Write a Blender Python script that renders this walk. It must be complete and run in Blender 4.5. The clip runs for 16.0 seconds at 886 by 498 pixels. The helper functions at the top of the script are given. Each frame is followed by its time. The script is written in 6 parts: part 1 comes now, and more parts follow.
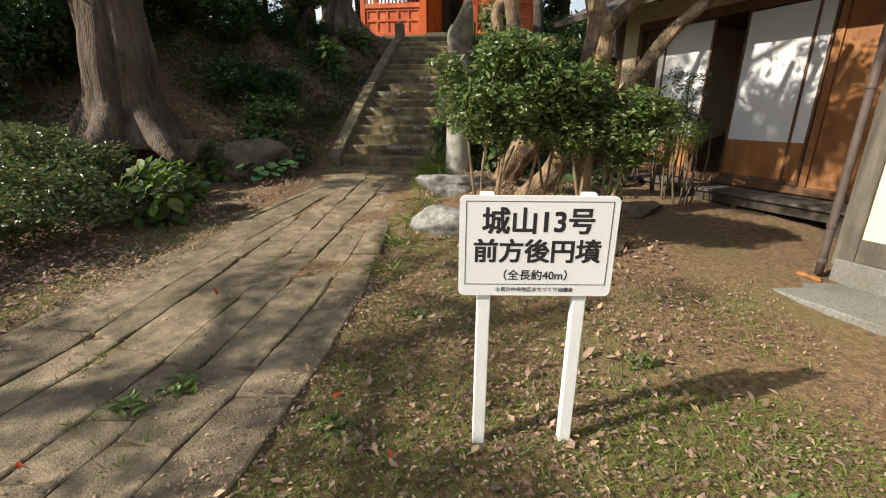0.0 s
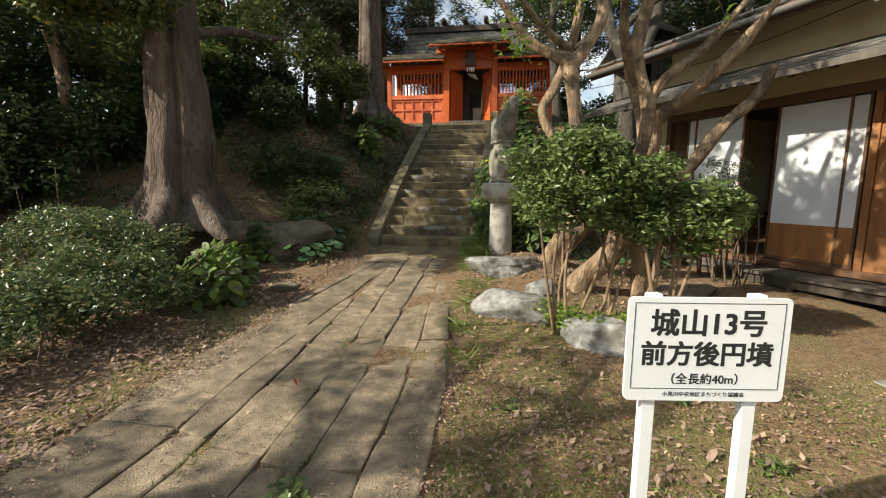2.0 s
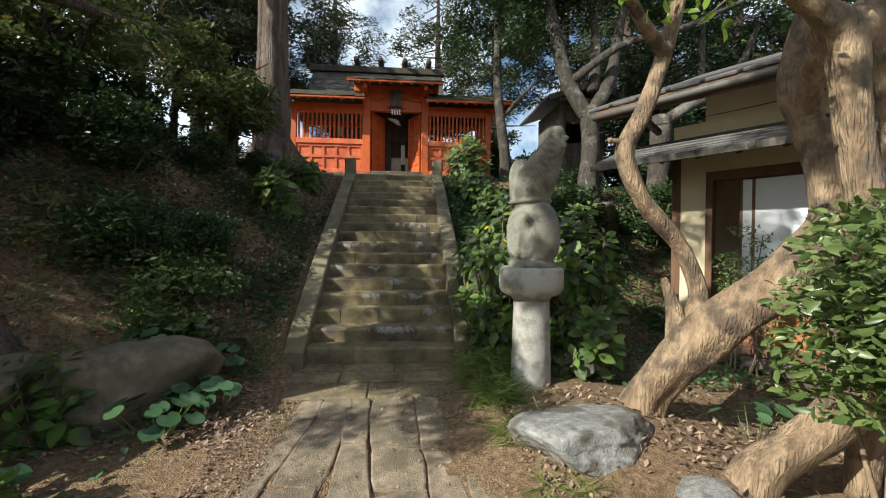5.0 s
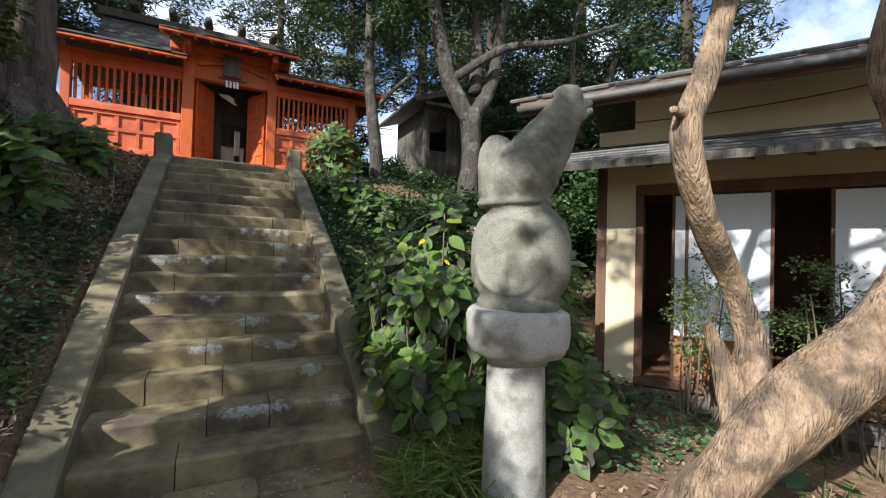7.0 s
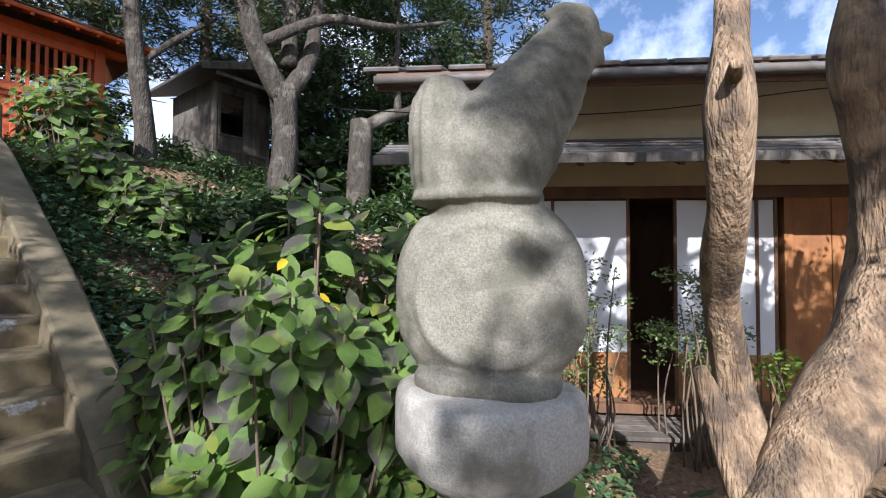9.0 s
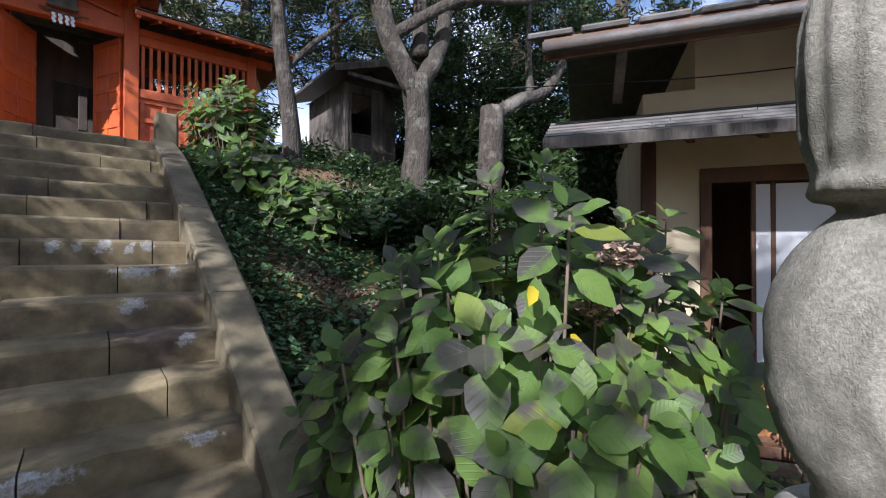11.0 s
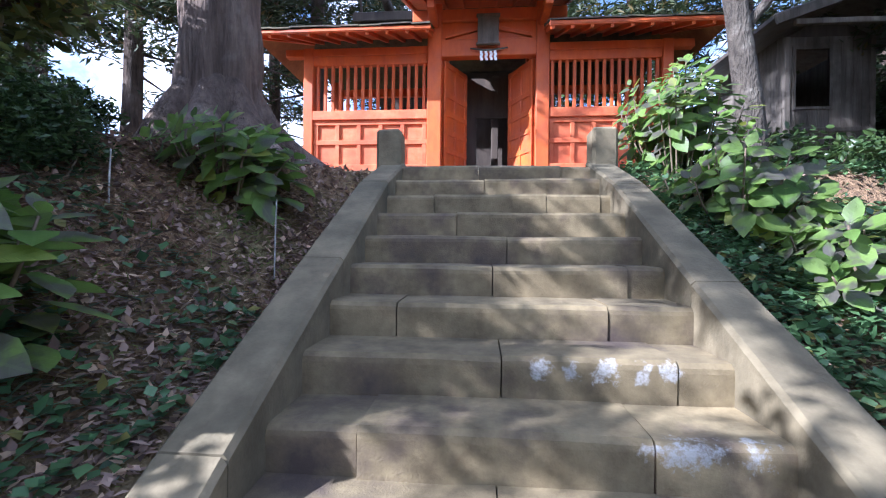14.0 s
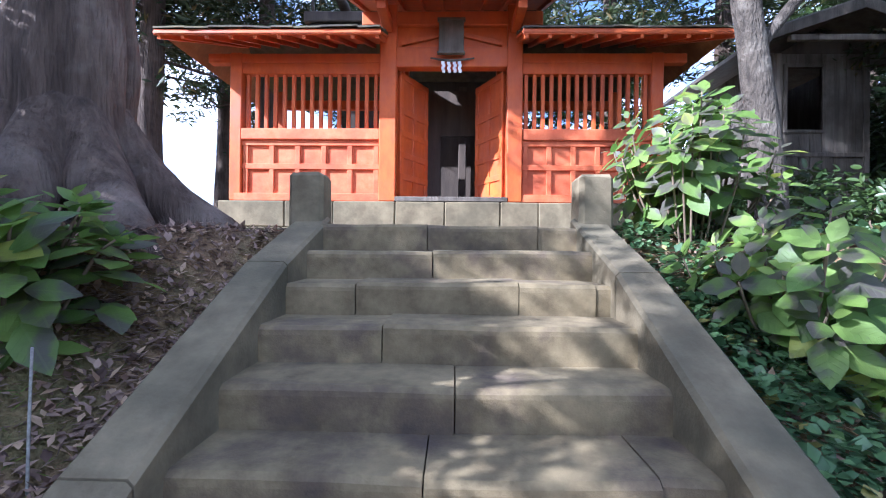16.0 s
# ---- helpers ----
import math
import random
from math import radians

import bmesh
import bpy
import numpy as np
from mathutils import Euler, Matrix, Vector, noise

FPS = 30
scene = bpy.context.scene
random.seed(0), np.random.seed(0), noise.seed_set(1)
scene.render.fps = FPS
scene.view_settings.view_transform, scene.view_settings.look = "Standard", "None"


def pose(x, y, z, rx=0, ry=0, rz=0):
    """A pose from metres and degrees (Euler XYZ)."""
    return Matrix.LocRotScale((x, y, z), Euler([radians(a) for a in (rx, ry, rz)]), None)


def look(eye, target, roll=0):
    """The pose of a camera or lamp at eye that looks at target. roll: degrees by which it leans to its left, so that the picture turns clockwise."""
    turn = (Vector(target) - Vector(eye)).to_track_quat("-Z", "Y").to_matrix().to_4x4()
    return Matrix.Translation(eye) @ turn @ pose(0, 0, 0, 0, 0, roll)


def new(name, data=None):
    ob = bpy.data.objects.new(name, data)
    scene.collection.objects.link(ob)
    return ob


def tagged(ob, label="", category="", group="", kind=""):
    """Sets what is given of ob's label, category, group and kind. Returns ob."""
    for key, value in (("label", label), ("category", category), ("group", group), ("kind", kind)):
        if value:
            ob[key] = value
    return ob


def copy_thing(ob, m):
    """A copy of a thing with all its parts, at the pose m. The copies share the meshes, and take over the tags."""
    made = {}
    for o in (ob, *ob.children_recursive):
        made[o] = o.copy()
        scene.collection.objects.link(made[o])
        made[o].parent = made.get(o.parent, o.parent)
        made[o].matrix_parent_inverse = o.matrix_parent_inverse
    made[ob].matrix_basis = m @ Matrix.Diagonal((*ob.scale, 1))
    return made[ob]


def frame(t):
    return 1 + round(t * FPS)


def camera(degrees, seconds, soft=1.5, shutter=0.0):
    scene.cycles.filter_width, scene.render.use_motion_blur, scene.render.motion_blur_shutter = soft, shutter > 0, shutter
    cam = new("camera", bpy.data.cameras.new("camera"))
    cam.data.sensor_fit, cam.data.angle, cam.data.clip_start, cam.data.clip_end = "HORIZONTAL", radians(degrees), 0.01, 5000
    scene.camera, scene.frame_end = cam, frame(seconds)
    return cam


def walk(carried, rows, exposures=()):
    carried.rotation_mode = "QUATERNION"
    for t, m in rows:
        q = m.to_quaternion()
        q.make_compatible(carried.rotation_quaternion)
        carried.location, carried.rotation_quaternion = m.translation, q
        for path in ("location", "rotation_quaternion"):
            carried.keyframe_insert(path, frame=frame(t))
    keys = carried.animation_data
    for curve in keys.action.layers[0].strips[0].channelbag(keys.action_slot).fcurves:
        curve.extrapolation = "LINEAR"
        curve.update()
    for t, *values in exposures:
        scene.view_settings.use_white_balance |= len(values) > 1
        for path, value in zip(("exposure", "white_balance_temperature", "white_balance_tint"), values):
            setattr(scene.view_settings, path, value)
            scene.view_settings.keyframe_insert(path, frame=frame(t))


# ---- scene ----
cam = camera(91.3, 16.0, soft=1.1)
PATH = [
    (0, (2.036, 0.648, 1.548), (1.74, 2.532, 0.946), 0.4),
    (0.5, (2.01, 0.426, 1.609), (1.63, 2.292, 0.999), 0.5),
    (1, (1.84, 0.268, 1.609), (1.438, 2.129, 0.996), 0.6),
    (1.5, (1.632, 0.282, 1.582), (1.279, 2.151, 0.965), 0.8),
    (2, (1.37, 0.576, 1.648), (1.045, 2.531, 1.377), 0.5),
    (2.5, (0.977, 0.894, 1.695), (0.656, 2.865, 1.598), 0.4),
    (3, (0.63, 1.351, 1.75), (0.326, 3.327, 1.706), 0.4),
    (3.2, (0.524, 1.582, 1.791), (0.21, 3.557, 1.753), 0.3),
    (5.3, (-0.222, 3.986, 1.991), (0.039, 5.969, 1.974), 0.8),
    (5.5, (-0.273, 4.203, 1.991), (0.032, 6.179, 1.985), 1.0),
    (6, (-0.339, 4.727, 2.014), (0.13, 6.671, 2.03), 0.9),
    (6.5, (-0.406, 5.238, 2.056), (0.257, 7.125, 2.073), 0.8),
    (7, (-0.508, 5.689, 2.069), (0.4, 7.47, 2.106), 1.5),
    (7.5, (-0.468, 6.089, 2.113), (0.698, 7.714, 2.152), 1.1),
    (8, (-0.358, 6.45, 2.164), (0.952, 7.961, 2.204), 1.1),
    (8.2, (-0.328, 6.597, 2.154), (1.079, 8.018, 2.213), 1.4),
    (10.5, (-0.03, 7.712, 2.293), (1.658, 8.784, 2.329), -0.3),
    (11, (-0.085, 7.905, 2.292), (1.181, 9.453, 2.307), 0.0),
    (11.5, (-0.093, 8.219, 2.284), (0.639, 10.08, 2.292), 0.6),
    (12, (-0.201, 8.629, 2.38), (0.112, 10.605, 2.369), 0.6),
    (12.5, (-0.316, 8.982, 2.473), (-0.287, 10.982, 2.459), 0.6),
    (13, (-0.399, 9.344, 2.608), (-0.578, 11.336, 2.601), 0.6),
    (13.5, (-0.502, 9.649, 2.7), (-0.738, 11.635, 2.697), 0.8),
    (14, (-0.524, 9.943, 2.828), (-0.694, 11.936, 2.828), 0.6),
    (14.5, (-0.537, 10.24, 2.981), (-0.701, 12.233, 2.982), 0.7),
    (15, (-0.511, 10.515, 3.149), (-0.609, 12.512, 3.153), 0.7),
    (15.5, (-0.429, 10.809, 3.309), (-0.501, 12.808, 3.317), 0.6),
    (16, (-0.36, 11.073, 3.453), (-0.41, 13.073, 3.462), 0.6),
]
walk(cam, [(t, look(eye, target, roll)) for t, eye, target, roll in PATH],
     [(0, 0.45, 6900, 8), (1.5, 0.55, 6800, 7), (3.2, 0.68, 6700, 2), (5.5, 0.6, 6000, 4), (8.0, 0.92, 5700, 12), (10.5, 0.88, 5500, 18), (11.2, 0.72, 5400, 17), (12.0, 1.5, 5200, 19), (14.0, 1.88, 5050, 20), (16.0, 2.0, 5000, 20)])
SUN_STRENGTH, SKY_STRENGTH = 5.0, 0.092


# ---- world, sun, exposure ----
SUN_DIR = Vector((-1.57, -0.83, 1.2)).normalized()
world = bpy.data.worlds.new("world")
scene.world = world
world.use_nodes = True
wn, wl = world.node_tree.nodes, world.node_tree.links
sky = wn.new("ShaderNodeTexSky")
sky.sky_type = 'NISHITA'
sky.sun_disc = False
sky.sun_elevation = math.asin(SUN_DIR.z)
sky.sun_rotation = math.atan2(SUN_DIR.x, SUN_DIR.y)
# thin white cloud drifting evenly over the whole sky
wtc = wn.new("ShaderNodeTexCoord")
wno = wn.new("ShaderNodeTexNoise")
wno.inputs["Scale"].default_value, wno.inputs["Detail"].default_value, wno.inputs["Roughness"].default_value = 3.2, 7, 0.6
wl.new(wtc.outputs["Generated"], wno.inputs["Vector"])
wra = wn.new("ShaderNodeValToRGB")
wra.color_ramp.elements[0].position, wra.color_ramp.elements[1].position = 0.44, 0.64
wl.new(wno.outputs["Fac"], wra.inputs[0])
wmx = wn.new("ShaderNodeMix")
wmx.data_type = 'RGBA'
wmx.inputs["B"].default_value = (10.5, 10.8, 11.2, 1)
wl.new(wra.outputs[0], wmx.inputs["Factor"])
wl.new(sky.outputs[0], wmx.inputs["A"])
wl.new(wmx.outputs["Result"], wn["Background"].inputs[0])
wn["Background"].inputs[1].default_value = SKY_STRENGTH
sun = bpy.data.lights.new("sun", 'SUN')
sun.energy, sun.angle, sun.color = SUN_STRENGTH, radians(0.6), (1.0, 0.93, 0.82)
sun_ob = new("sun", sun)
sun_ob.matrix_world = look((0, 0, 0), tuple(-SUN_DIR))


# ---- materials ----
def mat(name, c1, c2, scale=6.0, rough=0.8, bump=0.15, c3=None, stain_scale=1.2, metal=0.0, stretch=(1, 1, 1),
        island=0.0, obj=0.0, fine=60.0, stain=(0.45, 0.7), bump_d=0.02):
    """Grain and stains between base colours, with relief; island/obj vary the value piece by piece."""
    m = bpy.data.materials.new(name)
    m.use_nodes = True
    n, l = m.node_tree.nodes, m.node_tree.links
    bs = n["Principled BSDF"]
    tc = n.new("ShaderNodeTexCoord")
    mp = n.new("ShaderNodeMapping")
    mp.inputs["Scale"].default_value = stretch
    l.new(tc.outputs["Object"], mp.inputs[0])
    n1 = n.new("ShaderNodeTexNoise")
    n1.inputs["Scale"].default_value, n1.inputs["Detail"].default_value, n1.inputs["Roughness"].default_value = scale, 8, 0.65
    l.new(mp.outputs[0], n1.inputs["Vector"])
    r1 = n.new("ShaderNodeValToRGB")
    r1.color_ramp.elements[0].position, r1.color_ramp.elements[1].position = 0.32, 0.68
    r1.color_ramp.elements[0].color, r1.color_ramp.elements[1].color = (*c1, 1), (*c2, 1)
    l.new(n1.outputs["Fac"], r1.inputs[0])
    col = r1.outputs[0]
    if c3:
        n2 = n.new("ShaderNodeTexNoise")
        n2.inputs["Scale"].default_value, n2.inputs["Detail"].default_value, n2.inputs["Roughness"].default_value = stain_scale, 6, 0.6
        l.new(tc.outputs["Object"], n2.inputs["Vector"])
        r2 = n.new("ShaderNodeValToRGB")
        r2.color_ramp.elements[0].position, r2.color_ramp.elements[1].position = stain
        l.new(n2.outputs["Fac"], r2.inputs[0])
        mx = n.new("ShaderNodeMix")
        mx.data_type = 'RGBA'
        mx.inputs["B"].default_value = (*c3, 1)
        l.new(r2.outputs[0], mx.inputs["Factor"])
        l.new(col, mx.inputs["A"])
        col = mx.outputs["Result"]
    for src, amount in (("island", island), ("obj", obj)):
        if amount:
            if src == "island":
                g = n.new("ShaderNodeNewGeometry")
                rnd = g.outputs["Random Per Island"]
            else:
                g = n.new("ShaderNodeObjectInfo")
                rnd = g.outputs["Random"]
            mr = n.new("ShaderNodeMapRange")
            mr.inputs["To Min"].default_value, mr.inputs["To Max"].default_value = 1 - amount, 1 + amount
            l.new(rnd, mr.inputs["Value"])
            hs = n.new("ShaderNodeHueSaturation")
            l.new(mr.outputs[0], hs.inputs["Value"])
            l.new(col, hs.inputs["Color"])
            col = hs.outputs[0]
    l.new(col, bs.inputs["Base Color"])
    bs.inputs["Roughness"].default_value, bs.inputs["Metallic"].default_value = rough, metal
    if bump:
        n3 = n.new("ShaderNodeTexNoise")
        n3.inputs["Scale"].default_value, n3.inputs["Detail"].default_value = fine, 6
        l.new(mp.outputs[0], n3.inputs["Vector"])
        ad = n.new("ShaderNodeMath")
        ad.operation = 'ADD'
        l.new(n1.outputs["Fac"], ad.inputs[0])
        l.new(n3.outputs["Fac"], ad.inputs[1])
        b = n.new("ShaderNodeBump")
        b.inputs["Strength"].default_value, b.inputs["Distance"].default_value = bump, bump_d
        l.new(ad.outputs[0], b.inputs["Height"])
        l.new(b.outputs[0], bs.inputs["Normal"])
    return m


def leaf_mat(name, c1, c2, trans=0.35, rough=0.45, c3=None, share=0.06):
    """Leaves: each its own green, shining through a little; a small share in c3."""
    m = bpy.data.materials.new(name)
    m.use_nodes = True
    n, l = m.node_tree.nodes, m.node_tree.links
    bs = n["Principled BSDF"]
    g = n.new("ShaderNodeNewGeometry")
    rp = n.new("ShaderNodeValToRGB")
    e = rp.color_ramp.elements
    e[0].color, e[1].color = (*c1, 1), (*c2, 1)
    if c3:
        e[1].position = 1 - share - 0.02
        x = e.new(1 - share)
        x.color = (*c3, 1)
    l.new(g.outputs["Random Per Island"], rp.inputs[0])
    tc = n.new("ShaderNodeTexCoord")
    nz = n.new("ShaderNodeTexNoise")
    nz.inputs["Scale"].default_value = 14
    l.new(tc.outputs["Object"], nz.inputs["Vector"])
    hs = n.new("ShaderNodeHueSaturation")
    mr = n.new("ShaderNodeMapRange")
    mr.inputs["To Min"].default_value, mr.inputs["To Max"].default_value = 0.7, 1.3
    l.new(nz.outputs["Fac"], mr.inputs["Value"])
    l.new(mr.outputs[0], hs.inputs["Value"])
    l.new(rp.outputs[0], hs.inputs["Color"])
    l.new(hs.outputs[0], bs.inputs["Base Color"])
    bs.inputs["Roughness"].default_value = rough
    tr = n.new("ShaderNodeBsdfTranslucent")
    l.new(hs.outputs[0], tr.inputs[0])
    mx = n.new("ShaderNodeMixShader")
    mx.inputs[0].default_value = trans
    l.new(bs.outputs[0], mx.inputs[1])
    l.new(tr.outputs[0], mx.inputs[2])
    l.new(mx.outputs[0], n["Material Output"].inputs[0])
    return m


M_SOIL = mat("soil", (0.095, 0.057, 0.031), (0.33, 0.212, 0.115), 22, 0.95, 1.0, (0.17, 0.155, 0.06), 1.3, fine=70, stain=(0.5, 0.75), bump_d=0.03)
M_PATH = mat("path_stone", (0.125, 0.096, 0.064), (0.35, 0.27, 0.185), 9, 0.95, 0.6, (0.115, 0.092, 0.058), 2.8, obj=0.2, fine=90, stain=(0.44, 0.66), bump_d=0.02)
M_STEP = mat("step_stone", (0.105, 0.080, 0.042), (0.26, 0.206, 0.112), 5, 0.92, 0.25, (0.075, 0.054, 0.042), 2.1, obj=0.22, fine=110, stain=(0.50, 0.66), bump_d=0.012)
M_LICHEN = mat("lichen", (0.20, 0.19, 0.17), (0.45, 0.44, 0.41), 40, 0.95, 0.3)
M_RAIL = mat("rail_stone", (0.11, 0.089, 0.052), (0.235, 0.194, 0.117), 4, 0.92, 0.3, (0.085, 0.075, 0.045), 1.6, obj=0.12, bump_d=0.012)
M_ROCK = mat("rock", (0.13, 0.125, 0.115), (0.43, 0.42, 0.40), 11, 0.9, 0.8, (0.12, 0.105, 0.085), 3.4, fine=90, bump_d=0.02, stain=(0.48, 0.62))
M_BROWN_ROCK = mat("brown_rock", (0.09, 0.066, 0.045), (0.26, 0.20, 0.14), 7, 0.95, 0.55, (0.11, 0.10, 0.06), 2.2, fine=110, bump_d=0.02)
M_STATUE = mat("statue_stone", (0.16, 0.15, 0.118), (0.325, 0.305, 0.25), 120, 0.95, 0.6, (0.105, 0.10, 0.075), 5.0, fine=330, bump_d=0.006, stain=(0.44, 0.66))
M_GRANITE = mat("pale_granite", (0.29, 0.275, 0.24), (0.48, 0.46, 0.42), 110, 0.95, 0.4, (0.22, 0.20, 0.165), 5.0, fine=260, bump_d=0.008, stain=(0.5, 0.66))
M_RED = mat("vermilion", (0.43, 0.070, 0.008), (0.60, 0.122, 0.014), 7, 0.6, 0.12, (0.44, 0.10, 0.04), 1.8, stretch=(1, 1, 0.4), obj=0.10)
M_PINK = mat("faded_vermilion", (0.52, 0.105, 0.03), (0.66, 0.18, 0.075), 7, 0.75, 0.12, (0.40, 0.07, 0.025), 1.8, obj=0.10)
M_GREYWOOD = mat("weathered_wood", (0.065, 0.054, 0.044), (0.19, 0.165, 0.135), 5, 0.85, 0.5, (0.05, 0.043, 0.034), 1.5, stretch=(1.6, 1.6, 0.12), obj=0.16)
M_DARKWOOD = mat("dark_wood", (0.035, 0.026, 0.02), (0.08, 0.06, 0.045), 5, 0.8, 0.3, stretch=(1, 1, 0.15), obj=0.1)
M_SHINGLE = mat("roof_shingle", (0.05, 0.044, 0.035), (0.125, 0.11, 0.085), 6, 0.9, 0.5, (0.12, 0.115, 0.05), 1.5, obj=0.3)
M_ROOFDARK = mat("dark_roof", (0.022, 0.02, 0.018), (0.075, 0.07, 0.062), 6, 0.85, 0.5, (0.09, 0.085, 0.05), 2.2, obj=0.3, stain=(0.58, 0.7))
M_CREAM = mat("cream_plaster", (0.62, 0.52, 0.34), (0.72, 0.62, 0.42), 2.5, 0.9, 0.12, (0.56, 0.46, 0.30), 0.8, fine=150)
M_BOARD = mat("cream_board", (0.74, 0.68, 0.48), (0.80, 0.74, 0.53), 2, 0.6, 0.04)
M_PAPER = mat("paper_panel", (0.74, 0.75, 0.78), (0.82, 0.83, 0.85), 2, 0.7, 0.06, (0.68, 0.69, 0.72), 1.0)
M_CEDAR = mat("brown_board", (0.26, 0.11, 0.035), (0.42, 0.19, 0.065), 4, 0.7, 0.2, (0.20, 0.08, 0.03), 1.3, stretch=(4, 4, 0.3), obj=0.08)
M_BROWNWOOD = mat("brown_wood", (0.09, 0.045, 0.025), (0.18, 0.09, 0.045), 5, 0.7, 0.25, stretch=(1, 1, 0.2), obj=0.1)
M_TIN = mat("roof_tin", (0.055, 0.052, 0.05), (0.145, 0.138, 0.13), 6, 0.6, 0.2, (0.12, 0.095, 0.075), 2.2, obj=0.15)
M_PIPE = mat("pipe_brown", (0.085, 0.06, 0.055), (0.12, 0.09, 0.08), 5, 0.5, 0.05)
M_CONC = mat("concrete", (0.15, 0.145, 0.13), (0.33, 0.32, 0.295), 60, 0.95, 0.6, (0.15, 0.14, 0.115), 1.2, fine=140)
M_WHITE = mat("white_paint", (0.78, 0.79, 0.80), (0.84, 0.85, 0.86), 3, 0.45, 0.04)
M_BLACK = mat("black_paint", (0.015, 0.015, 0.016), (0.025, 0.025, 0.026), 20, 0.5, 0.0)
M_BARK = mat("dark_bark", (0.03, 0.02, 0.015), (0.11, 0.076, 0.055), 6, 0.95, 1.0, (0.16, 0.125, 0.10), 1.1, stretch=(2.4, 2.4, 0.25), fine=22, bump_d=0.07, stain=(0.5, 0.7))
M_OLDBARK = mat("reddish_bark", (0.055, 0.036, 0.027), (0.20, 0.145, 0.11), 5, 0.95, 1.0, (0.25, 0.20, 0.165), 1.7, stretch=(2.0, 2.0, 0.25), fine=20, bump_d=0.06, stain=(0.52, 0.7))
M_GREYBARK = mat("grey_bark", (0.035, 0.029, 0.023), (0.105, 0.088, 0.068), 9, 0.95, 1.0, (0.20, 0.18, 0.145), 2.0, stretch=(1.4, 1.4, 0.5), fine=30, bump_d=0.05, stain=(0.55, 0.66))
M_MYRTLE = mat("smooth_bark", (0.20, 0.125, 0.07), (0.50, 0.36, 0.225), 7, 0.8, 1.0, (0.13, 0.092, 0.062), 4.4, stretch=(1.8, 1.8, 0.3), fine=34, bump_d=0.045, stain=(0.46, 0.60))
M_STEM = mat("shrub_stem", (0.15, 0.10, 0.06), (0.30, 0.21, 0.13), 8, 0.9, 0.3)
M_TWIG = mat("twig", (0.10, 0.075, 0.05), (0.21, 0.16, 0.11), 8, 0.9, 0.2)
M_LEAF_DARK = leaf_mat("leaf_dark", (0.022, 0.048, 0.015), (0.07, 0.115, 0.033), 0.3, 0.4)
M_LEAF_OLIVE = leaf_mat("leaf_olive", (0.055, 0.08, 0.022), (0.145, 0.18, 0.05), 0.35, 0.45, (0.28, 0.22, 0.05), 0.05)
M_LEAF_CONIFER = leaf_mat("leaf_conifer", (0.018, 0.035, 0.013), (0.055, 0.075, 0.025), 0.25, 0.6, (0.13, 0.10, 0.03), 0.08)
M_LEAF_BUSH = leaf_mat("leaf_bush", (0.065, 0.105, 0.028), (0.19, 0.25, 0.08), 0.3, 0.35)
M_LEAF_AZALEA = leaf_mat("leaf_azalea", (0.055, 0.09, 0.032), (0.17, 0.21, 0.09), 0.3, 0.32, (0.26, 0.22, 0.08), 0.07)
M_LEAF_HYD = leaf_mat("leaf_hydrangea", (0.095, 0.18, 0.034), (0.22, 0.33, 0.07), 0.48, 0.5, (0.26, 0.30, 0.05), 0.06)


def veined(m, blotch):
    """Pale midrib and side veins along the leaf's own length, and dull purple blotches."""
    n, l = m.node_tree.nodes, m.node_tree.links
    bs = n["Principled BSDF"]
    col = bs.inputs["Base Color"].links[0].from_socket
    tc = n.new("ShaderNodeTexCoord")
    sp = n.new("ShaderNodeSeparateXYZ")
    l.new(tc.outputs["UV"], sp.inputs[0])

    def math_node(op, a, b):
        q = n.new("ShaderNodeMath")
        q.operation = op
        for i, v in enumerate((a, b)):
            if isinstance(v, float):
                q.inputs[i].default_value = v
            else:
                l.new(v, q.inputs[i])
        return q.outputs[0]
    side = math_node('ABSOLUTE', sp.outputs["Y"], 0.0)
    rib = math_node('LESS_THAN', side, 0.055)
    wave = math_node('SINE', math_node('MULTIPLY', math_node('SUBTRACT', sp.outputs["X"], math_node('MULTIPLY', side, 0.28)), 44.0), 0.0)
    vein = math_node('MULTIPLY', math_node('MAXIMUM', math_node('SUBTRACT', wave, 0.8), 0.0), 2.2)
    veins = math_node('MAXIMUM', rib, vein)
    nz = n.new("ShaderNodeTexNoise")
    nz.inputs["Scale"].default_value, nz.inputs["Detail"].default_value = 7, 4
    l.new(tc.outputs["Object"], nz.inputs["Vector"])
    rp = n.new("ShaderNodeValToRGB")
    rp.color_ramp.elements[0].position, rp.color_ramp.elements[1].position = 0.485, 0.57
    l.new(nz.outputs["Fac"], rp.inputs[0])
    for fac, tint, amount in ((rp.outputs[0], blotch, 0.9), (veins, (0.24, 0.36, 0.11), 0.2)):
        mx = n.new("ShaderNodeMix")
        mx.data_type = 'RGBA'
        mx.inputs["B"].default_value = (*tint, 1)
        l.new(math_node('MULTIPLY', fac, amount), mx.inputs["Factor"])
        l.new(col, mx.inputs["A"])
        col = mx.outputs["Result"]
    l.new(col, bs.inputs["Base Color"])
    b = n.new("ShaderNodeBump")
    b.inputs["Strength"].default_value, b.inputs["Distance"].default_value = 0.5, 0.004
    b.invert = True
    l.new(veins, b.inputs["Height"])
    l.new(b.outputs[0], bs.inputs["Normal"])


